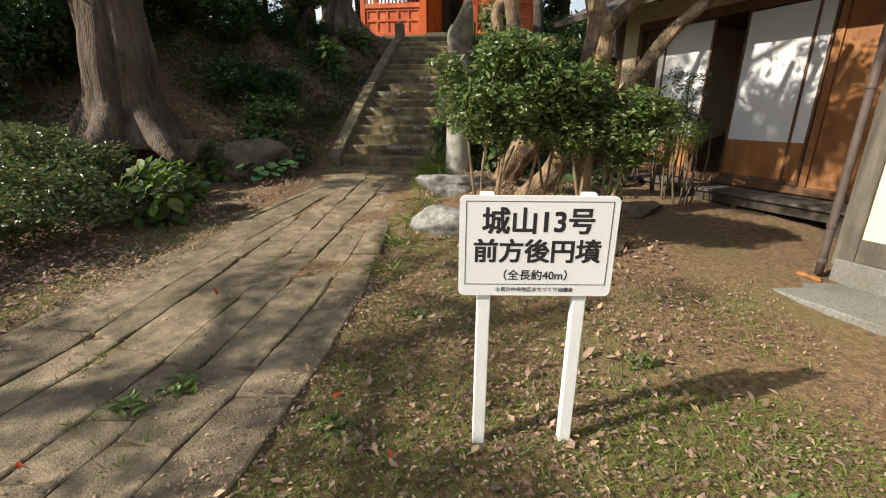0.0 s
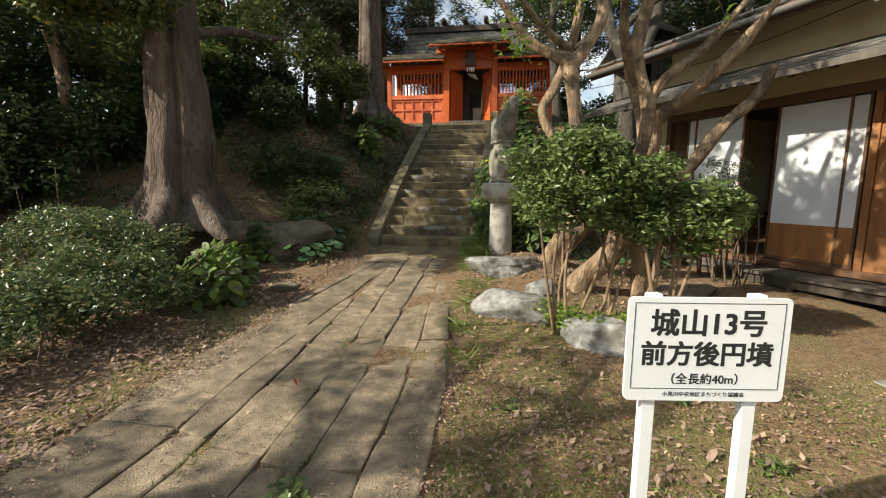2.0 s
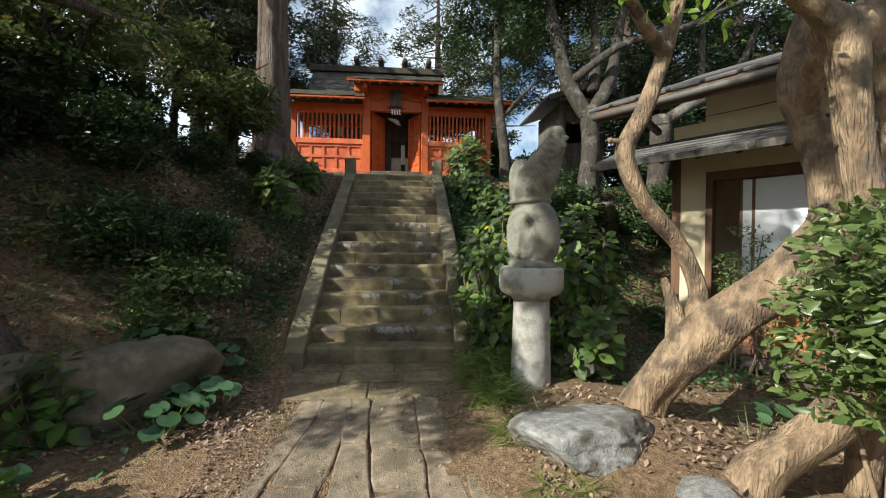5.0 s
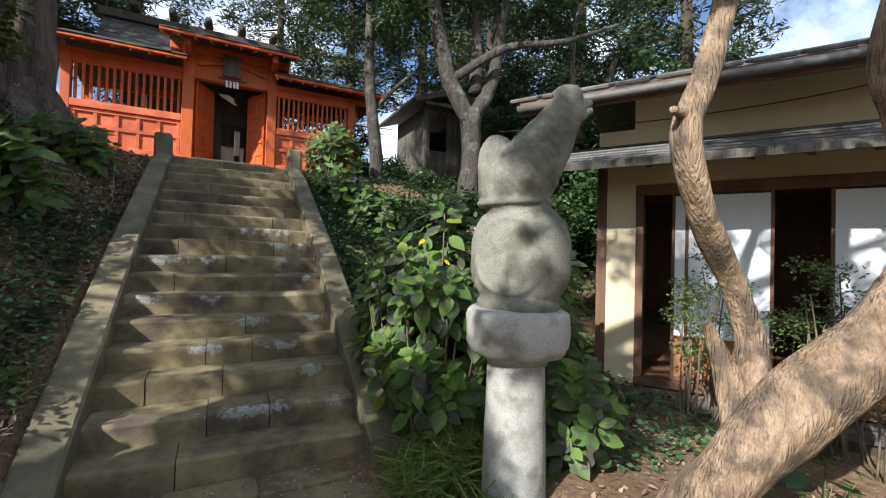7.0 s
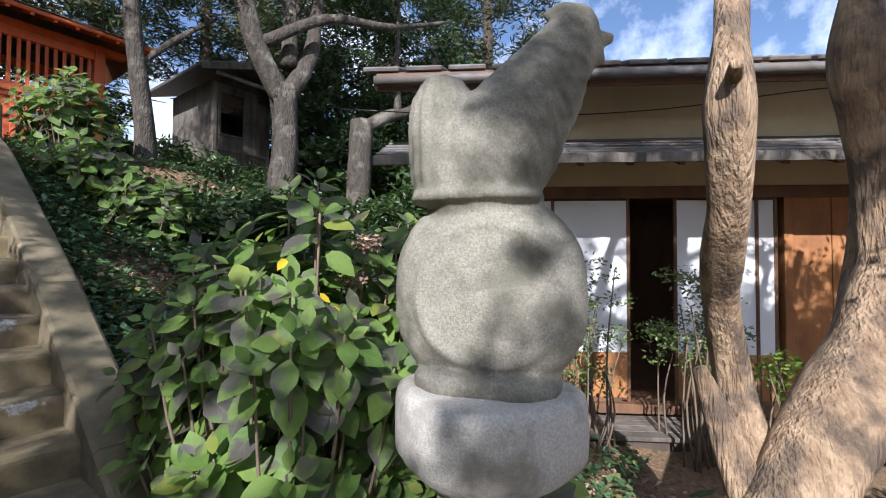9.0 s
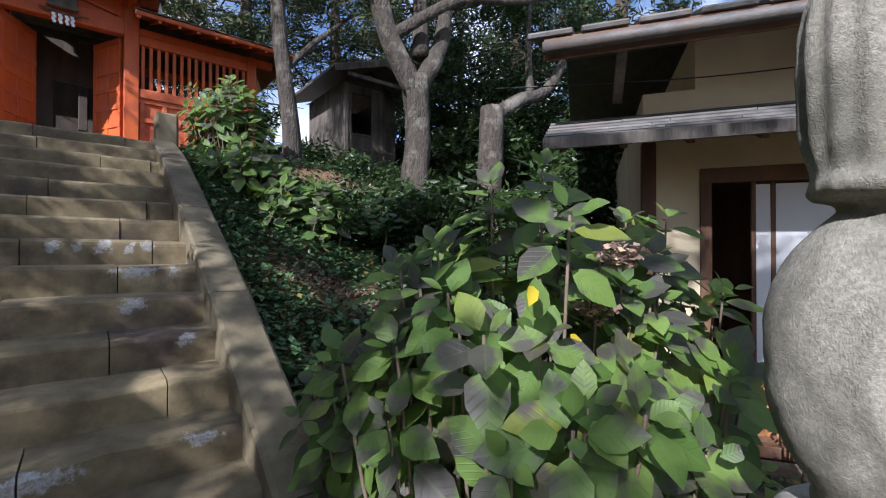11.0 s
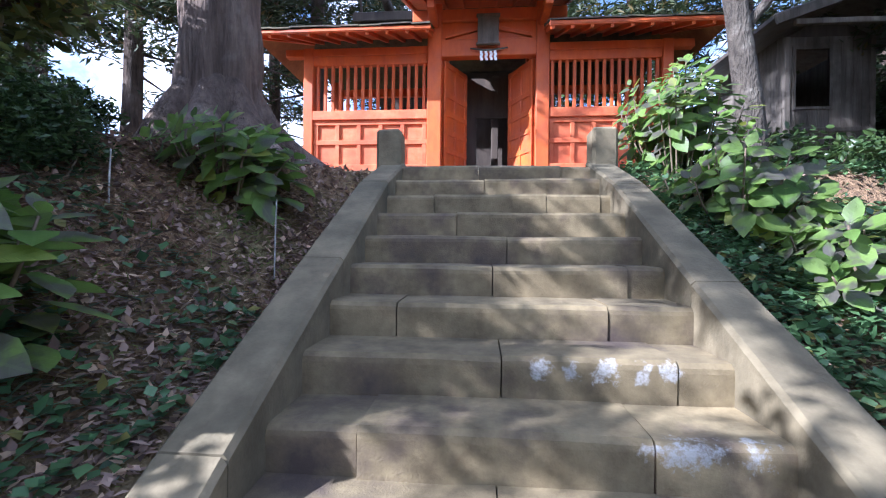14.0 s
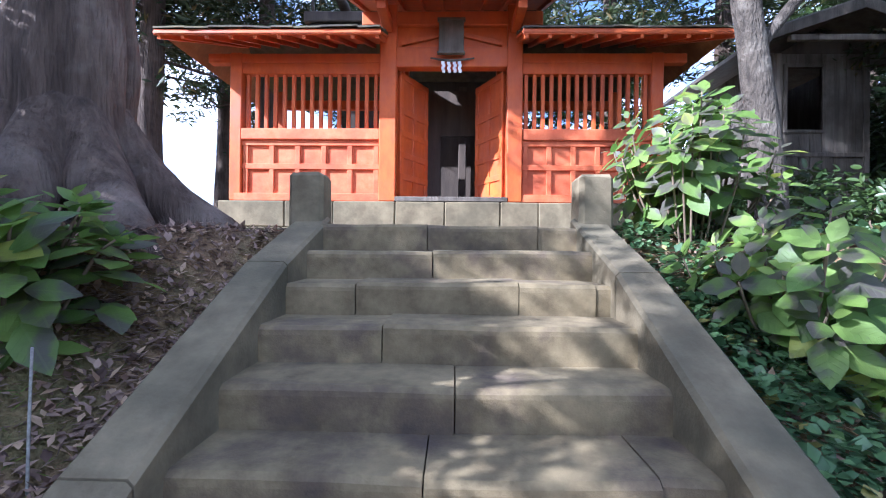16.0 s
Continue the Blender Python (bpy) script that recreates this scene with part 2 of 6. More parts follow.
veined(M_LEAF_HYD, (0.085, 0.06, 0.075))
M_LEAF_YEL = leaf_mat("leaf_yellow", (0.55, 0.42, 0.02), (0.70, 0.55, 0.03), 0.4, 0.4)
M_LEAF_LIME = leaf_mat("leaf_lime", (0.13, 0.22, 0.03), (0.24, 0.34, 0.05), 0.4, 0.4)
M_LEAF_ROUND = leaf_mat("leaf_round", (0.035, 0.085, 0.035), (0.09, 0.17, 0.07), 0.25, 0.25)
M_IVY = leaf_mat("leaf_ivy", (0.04, 0.09, 0.038), (0.115, 0.20, 0.08), 0.25, 0.35, (0.20, 0.18, 0.05), 0.06)
M_GRASS = leaf_mat("grass_blade", (0.09, 0.14, 0.025), (0.22, 0.28, 0.06), 0.35, 0.5)
M_LITTER = leaf_mat("litter", (0.115, 0.072, 0.055), (0.40, 0.28, 0.215), 0.15, 0.8, (0.48, 0.34, 0.22), 0.15)
M_REDLEAF = leaf_mat("red_leaf", (0.45, 0.03, 0.015), (0.55, 0.10, 0.03), 0.3, 0.6)


# ---- mesh helpers ----
def mesh_of(name, bm, material, smooth=False):
    me = bpy.data.meshes.new(name)
    bm.to_mesh(me)
    bm.free()
    me.materials.append(material)
    if smooth:
        me.shade_smooth()
    return me


def part(name, bm, material, parent=None, label="", smooth=False):
    """One mesh object, under a thing or part if a parent is given; bm is a bmesh or a mesh."""
    me = bm if isinstance(bm, bpy.types.Mesh) else mesh_of(name, bm, material, smooth)
    ob = new(name, me)
    ob.parent = parent
    if label:
        ob["label"] = label
    return ob


def thing(name, label, category, group="", at=(0, 0, 0), rz=0.0):
    ob = new(name)
    ob.empty_display_size = 0.1
    ob.matrix_basis = pose(*at, 0, 0, rz)
    return tagged(ob, label, category, group)


def add_box(bm, lo, hi, bevel=0.0, m=None, jitter=0.0):
    c = [(a + b) / 2 for a, b in zip(lo, hi)]
    s = [abs(b - a) for a, b in zip(lo, hi)]
    r = bmesh.ops.create_cube(bm, size=1, matrix=Matrix.Translation(c) @ Matrix.Diagonal((*s, 1)))
    vs = r["verts"]
    if bevel:
        es = list({e for v in vs for e in v.link_edges})
        r2 = bmesh.ops.bevel(bm, geom=es, offset=min(bevel, min(s) * 0.45), segments=1, affect='EDGES', profile=0.5)
        vs = list({v for f in r2["faces"] for v in f.verts} | {v for v in vs if v.is_valid})
    for v in vs:
        if jitter:
            v.co += Vector([random.uniform(-jitter, jitter) for _ in range(3)])
        if m is not None:
            v.co = m @ v.co
    return vs


def box(lo, hi, bevel=0.006, m=None, jitter=0.0):
    bm = bmesh.new()
    add_box(bm, lo, hi, bevel, m, jitter)
    return bm


def beam(bm, p, q, w, h, bevel=0.005, roll=0.0):
    """A squared timber from p to q, w wide and h high."""
    p, q = Vector(p), Vector(q)
    d = q - p
    rot = d.to_track_quat('Y', 'Z').to_matrix().to_4x4()
    add_box(bm, (-w / 2, 0, -h / 2), (w / 2, d.length, h / 2), bevel, Matrix.Translation(p) @ rot @ Matrix.Rotation(roll, 4, 'Y'))


def tube_arrays(points, radii, segs=10, rough=0.0, seed=0.0, lobes=0.0):
    """Rings along a line of points: vertices and faces of a trunk, limb or pipe."""
    pts = [Vector(p) for p in points]
    verts, faces = [], []
    up = Vector((0.3, 0.9, 0.1)).normalized()
    for i, p in enumerate(pts):
        d = (pts[min(i + 1, len(pts) - 1)] - pts[max(i - 1, 0)]).normalized()
        a = d.cross(up)
        a = a.normalized() if a.length > 0.05 else d.cross(Vector((1, 0, 0))).normalized()
        b = d.cross(a)
        for k in range(segs):
            w = 2 * math.pi * k / segs
            r = radii[i]
            if rough:
                r *= 1 + rough * noise.noise(Vector((math.cos(w) * 1.3 + seed, math.sin(w) * 1.3, p.z * 1.7 + p.x)))
            if lobes:
                r *= 1 + lobes * max(0.0, math.cos(w * 3 + seed)) * max(0, 1 - i / 4)
                r *= 1 - 0.30 * (1 - abs(math.sin(w * 2.5 + 0.7 * noise.noise(Vector((0, seed, p.z * 0.9)))))) ** 3 - 0.05 * (1 - abs(math.sin(w * 6.5 + p.z * 0.3))) ** 2
            verts.append(p + a * math.cos(w) * r + b * math.sin(w) * r)
    for i in range(len(pts) - 1):
        for k in range(segs):
            k2 = (k + 1) % segs
            faces.append((i * segs + k, i * segs + k2, (i + 1) * segs + k2, (i + 1) * segs + k))
    faces.append(tuple(range(segs - 1, -1, -1)))
    faces.append(tuple((len(pts) - 1) * segs + k for k in range(segs)))
    return verts, faces


def spline(points, radii, per=5):
    """Catmull-Rom through the points, with radii."""
    P = [Vector(p) for p in points]
    P = [2 * P[0] - P[1]] + P + [2 * P[-1] - P[-2]]
    out, rr = [], []
    for i in range(1, len(P) - 2):
        for k in range(per):
            t = k / per
            a, b, c, d = P[i - 1], P[i], P[i + 1], P[i + 2]
            out.append(0.5 * (2 * b + (c - a) * t + (2 * a - 5 * b + 4 * c - d) * t * t + (3 * b - a - 3 * c + d) * t ** 3))
            rr.append(radii[i - 1] * (1 - t) + radii[i] * t)
    out.append(P[-2])
    rr.append(radii[-1])
    return out, rr


def tubes_mesh(name, limbs, material, segs=10, rough=0.12, lobes=0.0, per=5):
    """Limbs [(points, radii), ...] as one mesh."""
    V, F = [], []
    for i, (pts, rad) in enumerate(limbs):
        p, r = spline(pts, rad, per)
        v, f = tube_arrays(p, r, segs, rough, i * 3.7, lobes if i == 0 else 0)
        k = len(V)
        V += v
        F += [tuple(a + k for a in x) for x in f]
    me = bpy.data.meshes.new(name)
    me.from_pydata([tuple(v) for v in V], [], F)
    me.materials.append(material)
    me.shade_smooth()
    return me


def leaves_mesh(name, pos, size, material, seed=0, aspect=0.5, up=0.35, fold=0.25, normals=None, fine=False, spread=0.4, droop=0.0):
    """A folded leaf at every position: base, tip and two flanks (more for fine ones)."""
    rng = np.random.default_rng(seed)
    pos = np.asarray(pos, float)
    n = len(pos)
    d = rng.normal(size=(n, 3))
    d[:, 2] *= 0.5
    d[:, 2] -= droop
    d /= np.linalg.norm(d, axis=1)[:, None]
    nn = rng.normal(size=(n, 3)) * (1 - up) + np.array((0, 0, 1.0)) * up * 2 if normals is None else normals + rng.normal(size=(n, 3)) * spread
    s = np.cross(d, nn)
    s /= np.linalg.norm(s, axis=1)[:, None] + 1e-9
    w = np.cross(s, d)
    L = (np.asarray(size) * rng.uniform(0.65, 1.25, n))[:, None]
    half = L * aspect / 2
    base, tip, mid = pos, pos + d * L, pos + d * L * 0.45
    if not fine:
        V = np.stack([base, mid + s * half + w * half * fold, tip, mid - s * half + w * half * fold], 1).reshape(-1, 3)
        q = np.arange(n)[:, None] * 4
        F = np.concatenate([q + np.array([[0, 1, 2]]), q + np.array([[0, 2, 3]])], 1).reshape(-1, 3)
    else:
        a, b = pos + d * L * 0.22, pos + d * L * 0.68
        tip2 = tip - w * half * 0.5
        V = np.stack([base, a + s * half * 0.8 + w * half * fold, b + s * half * 0.85 + w * half * fold * 0.8, tip2,
                      b - s * half * 0.85 + w * half * fold * 0.8, a - s * half * 0.8 + w * half * fold, mid], 1).reshape(-1, 3)
        q = np.arange(n)[:, None] * 7
        F = np.concatenate([q + np.array([[x, y, 6]]) for x, y in ((0, 1), (1, 2), (2, 3), (3, 4), (4, 5), (5, 0))], 1).reshape(-1, 3)
    me = bpy.data.meshes.new(name)
    me.vertices.add(len(V))
    me.vertices.foreach_set("co", V.ravel())
    me.loops.add(F.size)
    me.loops.foreach_set("vertex_index", F.ravel().astype(np.int32))
    me.polygons.add(len(F))
    me.polygons.foreach_set("loop_start", np.arange(0, F.size, 3, dtype=np.int32))
    me.materials.append(material)
    me.update(calc_edges=True)
    return me


def cloud(blobs, count, seed=0, shell=0.5):
    """Positions in uneven ellipsoid clumps: blobs of (centre, radii)."""
    rng = np.random.default_rng(seed)
    w = np.array([r[0] * r[1] * r[2] for _, r in blobs]) ** 0.67
    pick = rng.choice(len(blobs), count, p=w / w.sum())
    C = np.array([c for c, _ in blobs], float)[pick]
    R = np.array([r for _, r in blobs], float)[pick]
    v = rng.normal(size=(count, 3))
    v /= np.linalg.norm(v, axis=1)[:, None]
    rad = rng.uniform(shell ** 3, 1, count) ** (1 / 3)
    return C + v * R * rad[:, None]


def clumps(centre, radii, n, size, seed=0):
    """n small clumps spread over a big ellipsoid, for a crown with gaps."""
    rng = np.random.default_rng(seed)
    out = []
    for _ in range(n):
        v = rng.normal(size=3)
        v /= np.linalg.norm(v)
        k = rng.uniform(0.45, 1.0)
        c = np.array(centre) + v * np.array(radii) * k
        s = size * rng.uniform(0.6, 1.3)
        out.append((tuple(c), (s, s, s * 0.6)))
    return out


# ---- ground ----
def smooth(a, b, x):
    t = np.clip((x - a) / (b - a), 0, 1)
    return t * t * (3 - 2 * t)


def ground_z(x, y):
    """Height of the ground: the path climbs gently, then the mound rises beside the stairs."""
    x, y = np.asarray(x, float), np.asarray(y, float)
    base = 0.085 * np.clip(y - 2.8, 0, 6.1)
    ye = y + 1.3 * np.clip(-x - 1.75, 0, 2.9) * smooth(3.0, 6.5, y) - 0.27 * np.clip(x - 0.8, 0, 12)
    ramp = np.clip(ye - 8.75, 0, 5.42) * 0.56
    hill = np.where(np.abs(x + 0.4) < 1.2, np.clip(ramp - 0.30, 0, 9), ramp)
    hill = np.where(y > 14.0, np.maximum(hill, 3.04 * smooth(6.5, 3.2, np.abs(x + 0.4)) * smooth(13.9, 14.2, y)), hill)
    hill = hill + 0.22 * smooth(-1.38, -1.52, x) * smooth(-3.2, -2.0, x) * smooth(8.3, 9.0, y) * smooth(12.2, 11.0, y)
    mound = 0.25 * np.exp(-(((x - 1.5) / 0.9) ** 2 + ((y - 7.2) / 1.3) ** 2))
    z = base + hill + mound
    far = smooth(26, 60, np.hypot(x, y - 6))
    return z * (1 - far) - 6.0 * smooth(24, 50, y) - 3.0 * far


def ground_relief(x, y):
    """Small unevenness of the soil."""
    p = Vector((x, y, 0))
    return 0.035 * noise.noise(p * 1.3) + 0.018 * noise.noise(p * 4.5) + 0.008 * noise.noise(p * 11)


def gz(x, y):
    return float(ground_z(x, y)) + ground_relief(x, y)


def build_ground():
    def axis(lo, hi, step, far):
        a = list(np.arange(lo, hi + 1e-6, step))
        k, s = hi, step
        while k < far:
            s *= 1.35
            k += s
            a.append(k)
        k, s = lo, step
        while k > -far:
            s *= 1.35
            k -= s
            a.insert(0, k)
        return np.array(a)
    xs, ys = axis(-7, 7, 0.1, 1500), axis(-1, 17, 0.1, 1500)
    X, Y = np.meshgrid(xs, ys)
    Z = ground_z(X, Y)
    for i in range(Z.shape[0]):
        for j in range(Z.shape[1]):
            if abs(X[i, j]) < 12 and -4 < Y[i, j] < 20:
                Z[i, j] += ground_relief(X[i, j], Y[i, j])
    nx, ny = len(xs), len(ys)
    V = np.stack([X, Y, Z], -1).reshape(-1, 3)
    q = (np.arange(ny - 1)[:, None] * nx + np.arange(nx - 1)[None, :]).ravel()
    F = np.stack([q, q + 1, q + nx + 1, q + nx], 1)
    me = bpy.data.meshes.new("ground")
    me.from_pydata(V.tolist(), [], F.tolist())
    me.materials.append(M_SOIL)
    me.shade_smooth()
    return tagged(new("ground", me), "bare brown earth with thin grass, rising to a mound", "ground", kind="structure")


ground = build_ground()


# ---- stone path ----


def path_z(y):
    return 0.085 * max(0.0, y - 2.8) + 0.018


def build_path():
    pav = tagged(new("pavement"), "worn brown stone slab path, grass in its joints", "path", kind="structure")
    rng = random.Random(4)
    # courses run along the path; each is a strip of long slabs
    edges = [(-1.48, -1.12), (-1.47, -0.90), (-0.84, -0.62), (-0.56, -0.66), (-0.12, -0.44), (0.17, -0.02), (0.53, 0.22), (0.86, 0.30)]
    y0, y1 = -2.5, 7.95
    for a, b in zip(edges[:-1], edges[1:]):
        y = y0 + rng.uniform(-0.6, 0)
        while y < y1:
            L = rng.choice((0.45, 0.6, 0.8, 1.0, 1.3)) * rng.uniform(0.85, 1.15)
            ye = min(y + L, y1)
            if y1 - ye < 0.3:
                ye = y1

            def xe(e, yy):
                t = min(max((yy - 3.9) / (7.6 - 3.9), 0), 1)
                bend = 0.10 * max(0.0, 3.9 - yy) ** 1.0 * 0.35
                return e[0] + (e[1] - e[0]) * t + bend * (1 if e[0] > 0.8 else 0.4)
            g = rng.choice((0.001, 0.002, 0.004, 0.008))
            zz = rng.uniform(-0.009, 0.010)
            skew = rng.uniform(-0.05, 0.05)
            edge = 0.15 if b is edges[-1] else 1.0
            bm = bmesh.new()
            m = 5
            q = rng.uniform(0, 90)
            ring = []
            # outline with wavering long sides and broken corners
            for i in range(m + 1):
                f = i / m
                yy = y + g + (ye - y - 2 * g) * f
                ring.append((xe(a, yy) + g + 0.016 * noise.noise(Vector((yy * 2.1, q, 0))) + (0.018 if i in (0, m) else 0), yy + skew))
            for i in range(m, -1, -1):
                f = i / m
                yy = y + g + (ye - y - 2 * g) * f
                ring.append((xe(b, yy) - g * edge + 0.016 * edge * noise.noise(Vector((yy * 2.1, q + 7, 0))) - (0.018 * edge if i in (0, m) else 0), yy - skew))
            if xe(b, y) - xe(a, y) > 0.08 and xe(b, ye) - xe(a, ye) > 0.05:
                cx, cy = sum(p[0] for p in ring) / len(ring), sum(p[1] for p in ring) / len(ring)
                top = [bm.verts.new((px, py, path_z(py) + zz + 0.008 * noise.noise(Vector((px * 4, py * 4, q))))) for px, py in ring]
                top2 = [bm.verts.new((px + (0.012 if cx > px else -0.012), py + (0.012 if cy > py else -0.012) * (abs(py - cy) > (ye - y) * 0.45), v.co.z + 0.006 + 0.004 * noise.noise(Vector((px * 7, py * 7, q))))) for (px, py), v in zip(ring, top)]
                bot = [bm.verts.new((px, py, path_z(py) - 0.12)) for px, py in ring]
                n = len(ring)
                for i in range(m):
                    bm.faces.new((top2[i], top2[n - 1 - i], top2[n - 2 - i], top2[i + 1]))
                for i in range(n):
                    k = (i + 1) % n
                    bm.faces.new((top[k], top[i], top2[i], top2[k]))
                    bm.faces.new((bot[k], bot[i], top[i], top[k]))
                bmesh.ops.recalc_face_normals(bm, faces=bm.faces)
                part("slab", bm, M_PATH, pav)
            y = ye
    y = y1 + 0.01
    while y < 8.95:
        d = rng.uniform(0.3, 0.42)
        ye = min(y + d, 8.96)
        if 8.96 - ye < 0.2:
            ye = 8.96
        x = -1.34 + rng.uniform(-0.06, 0.04)
        while x < 0.50:
            xe_ = min(x + rng.uniform(0.5, 0.85), 0.58)
            if 0.58 - xe_ < 0.25:
                xe_ = 0.58
            zz = path_z((y + ye) / 2) + rng.uniform(-0.006, 0.006)
            part("slab", box((x, y, zz - 0.13), (xe_ - 0.008, ye - 0.008, zz), 0.014, jitter=0.005), M_STEP, pav)
            x = xe_
        y = ye
    return pav


build_path()

# ---- stairs ----
TREAD, RISER, Y_TOP, Z_TOP, N_STEP = 0.337, 0.179, 14.13, 3.64, 17


def step_at(k):
    """Front edge of the k-th step from the top: y and z."""
    a, b = min(k, 10), max(0, k - 10)
    return Y_TOP - TREAD * a - 0.30 * b, Z_TOP - RISER * a - 0.185 * b


X_L, X_R = -1.30, 0.51


def build_stairs():
    st = tagged(new("stairs"), "worn sandstone steps in long blocks, patched with white lichen", "stairs", kind="structure")
    rng = random.Random(7)
    for k in range(N_STEP):
        y, z = step_at(k)
        cuts = {4: [-0.35], 5: [-0.45, 0.30], 6: [-0.94, 0.10], 2: [-0.9, 0.0, 0.42], 7: [-0.43, 0.28], 8: [-0.95, 0.06], 9: [-0.46], 10: [-0.92, 0.0]}.get(k)
        if cuts is None:
            cuts = sorted(rng.uniform(-1.1, 0.3) for _ in range(rng.choice((1, 2, 2))))
            cuts = [c for i, c in enumerate(cuts) if i == 0 or c - cuts[i - 1] > 0.35]
        xs = [X_L] + cuts + [X_R]
        wear = 0.012 if k < 9 else 0.028
        for a, b in zip(xs[:-1], xs[1:]):
            bm = bmesh.new()
            dy, dz = rng.uniform(-0.012, 0.012), rng.uniform(-0.008, 0.006)
            segs = max(2, int((b - a) / 0.22))
            prof = [(0.0, -RISER - 0.1), (-0.004, -0.05), (0.0, -0.022), (0.02, -0.003), (0.06, 0.0), (TREAD * (2.5 if k else 1.6), 0.0), (TREAD * (2.5 if k else 1.6), -RISER - 0.1)]
            rings = []
            for i in range(segs + 1):
                x = a + 0.003 + (b - a - 0.006) * i / segs
                w = noise.noise(Vector((x * 2.3, k * 5.1, 0.3))) * wear
                rings.append([bm.verts.new((x, y + dy + py + (w * 0.7 if j in (1, 2, 3) else 0), z + dz + pz + (w - wear * 0.5 if j in (2, 3, 4) else 0))) for j, (py, pz) in enumerate(prof)])
            for i in range(segs):
                for j in range(len(prof)):
                    k2 = (j + 1) % len(prof)
                    bm.faces.new((rings[i][j], rings[i + 1][j], rings[i + 1][k2], rings[i][k2]))
            bm.faces.new(rings[0][::-1])
            bm.faces.new(rings[-1])
            bmesh.ops.recalc_face_normals(bm, faces=bm.faces)
            part("step_block", bm, M_STEP, st)
    # side kerbs of long stones following the slope
    slope = RISER / TREAD
    for side, (xa, xb) in (("l", (-1.53, -1.285)), ("r", (0.50, 0.745))):
        y = 8.75
        while y < 14.2:
            L = rng.uniform(0.9, 1.3)
            ye = min(y + L, 14.3)
            bm = bmesh.new()
            g = 0.004
            pts = []
            for yy in (y + g, ye - g):
                zt = (Z_TOP + (yy - Y_TOP) * slope if yy > 10.76 else 1.85 + (yy - 10.76) * 0.185 / 0.30) + 0.10
                zt = min(zt, Z_TOP + 0.06) if yy > 14.1 else zt
                pts.append([(xa, yy, zt - 0.55), (xa, yy, zt - 0.02), (xa + 0.02, yy, zt), (xb - 0.02, yy, zt), (xb, yy, zt - 0.02), (xb, yy, zt - 0.55)])
            r0 = [bm.verts.new(p) for p in pts[0]]
            r1 = [bm.verts.new(p) for p in pts[1]]
            for j in range(6):
                k2 = (j + 1) % 6
                bm.faces.new((r0[j], r1[j], r1[k2], r0[k2]))
            bm.faces.new(r0)
            bm.faces.new(r1[::-1])
            bmesh.ops.recalc_face_normals(bm, faces=bm.faces)
            part("kerb_stone", bm, M_RAIL, st)
            y = ye
    # newel stones at the top
    for x in (-1.44, 0.66):
        bm = box((x - 0.125, 14.18, 3.3), (x + 0.125, 14.45, 4.02), 0.03, jitter=0.006)
        part("newel_stone", bm, M_RAIL, st)
    # paving of the landing
    y = Y_TOP + 0.5
    while y < 17.0:
        x = -2.2
        while x < 1.6:
            w = rng.uniform(0.5, 0.9)
            part("slab", box((x, y, 3.45), (x + w - 0.015, y + 0.55, Z_TOP - 0.005 + rng.uniform(-0.006, 0.004)), 0.01), M_STEP, st)
            x += w
        y += 0.565


def crusted(m, spots):
    """Pale lichen crusts with ragged rims, each at its place (centre, radii) on the stones."""
    n, l = m.node_tree.nodes, m.node_tree.links
    bs = n["Principled BSDF"]
    tc = n.new("ShaderNodeTexCoord")

    def vec(op, a, b):
        q = n.new("ShaderNodeVectorMath")
        q.operation = op
        l.new(a, q.inputs[0])
        if b is not None:
            q.inputs[1].default_value = b
        return q

    def val(op, a, b):
        q = n.new("ShaderNodeMath")
        q.operation = op
        for i, v in enumerate((a, b)):
            if isinstance(v, float):
                q.inputs[i].default_value = v
            else:
                l.new(v, q.inputs[i])
        return q.outputs[0]
    near = None
    for c, r in spots:
        d = vec('LENGTH', vec('DIVIDE', vec('SUBTRACT', tc.outputs["Object"], c).outputs[0], r).outputs[0], None).outputs["Value"]
        near = d if near is None else val('MINIMUM', near, d)
    ns = []
    for scale, detail in ((16, 5), (70, 3)):
        q = n.new("ShaderNodeTexNoise")
        q.inputs["Scale"].default_value, q.inputs["Detail"].default_value, q.inputs["Roughness"].default_value = scale, detail, 0.7
        l.new(tc.outputs["Object"], q.inputs["Vector"])
        ns.append(q.outputs["Fac"])
    edge = val('ADD', near, val('MULTIPLY', val('SUBTRACT', ns[0], 0.5), 3.4))
    mr = n.new("ShaderNodeMapRange")
    mr.inputs["From Min"].default_value, mr.inputs["From Max"].default_value = 0.85, 0.45
    l.new(edge, mr.inputs["Value"])
    grain = n.new("ShaderNodeMapRange")
    grain.inputs["From Min"].default_value, grain.inputs["From Max"].default_value = 0.36, 0.56
    grain.inputs["To Min"].default_value = 0.35
    l.new(ns[1], grain.inputs["Value"])
    fac = val('MULTIPLY', mr.outputs[0], grain.outputs[0])
    mx = n.new("ShaderNodeMix")
    mx.data_type = 'RGBA'
    mx.inputs["B"].default_value = (0.36, 0.355, 0.34, 1)
    l.new(bs.inputs["Base Color"].links[0].from_socket, mx.inputs["A"])
    l.new(fac, mx.inputs["Factor"])
    l.new(mx.outputs["Result"], bs.inputs["Base Color"])


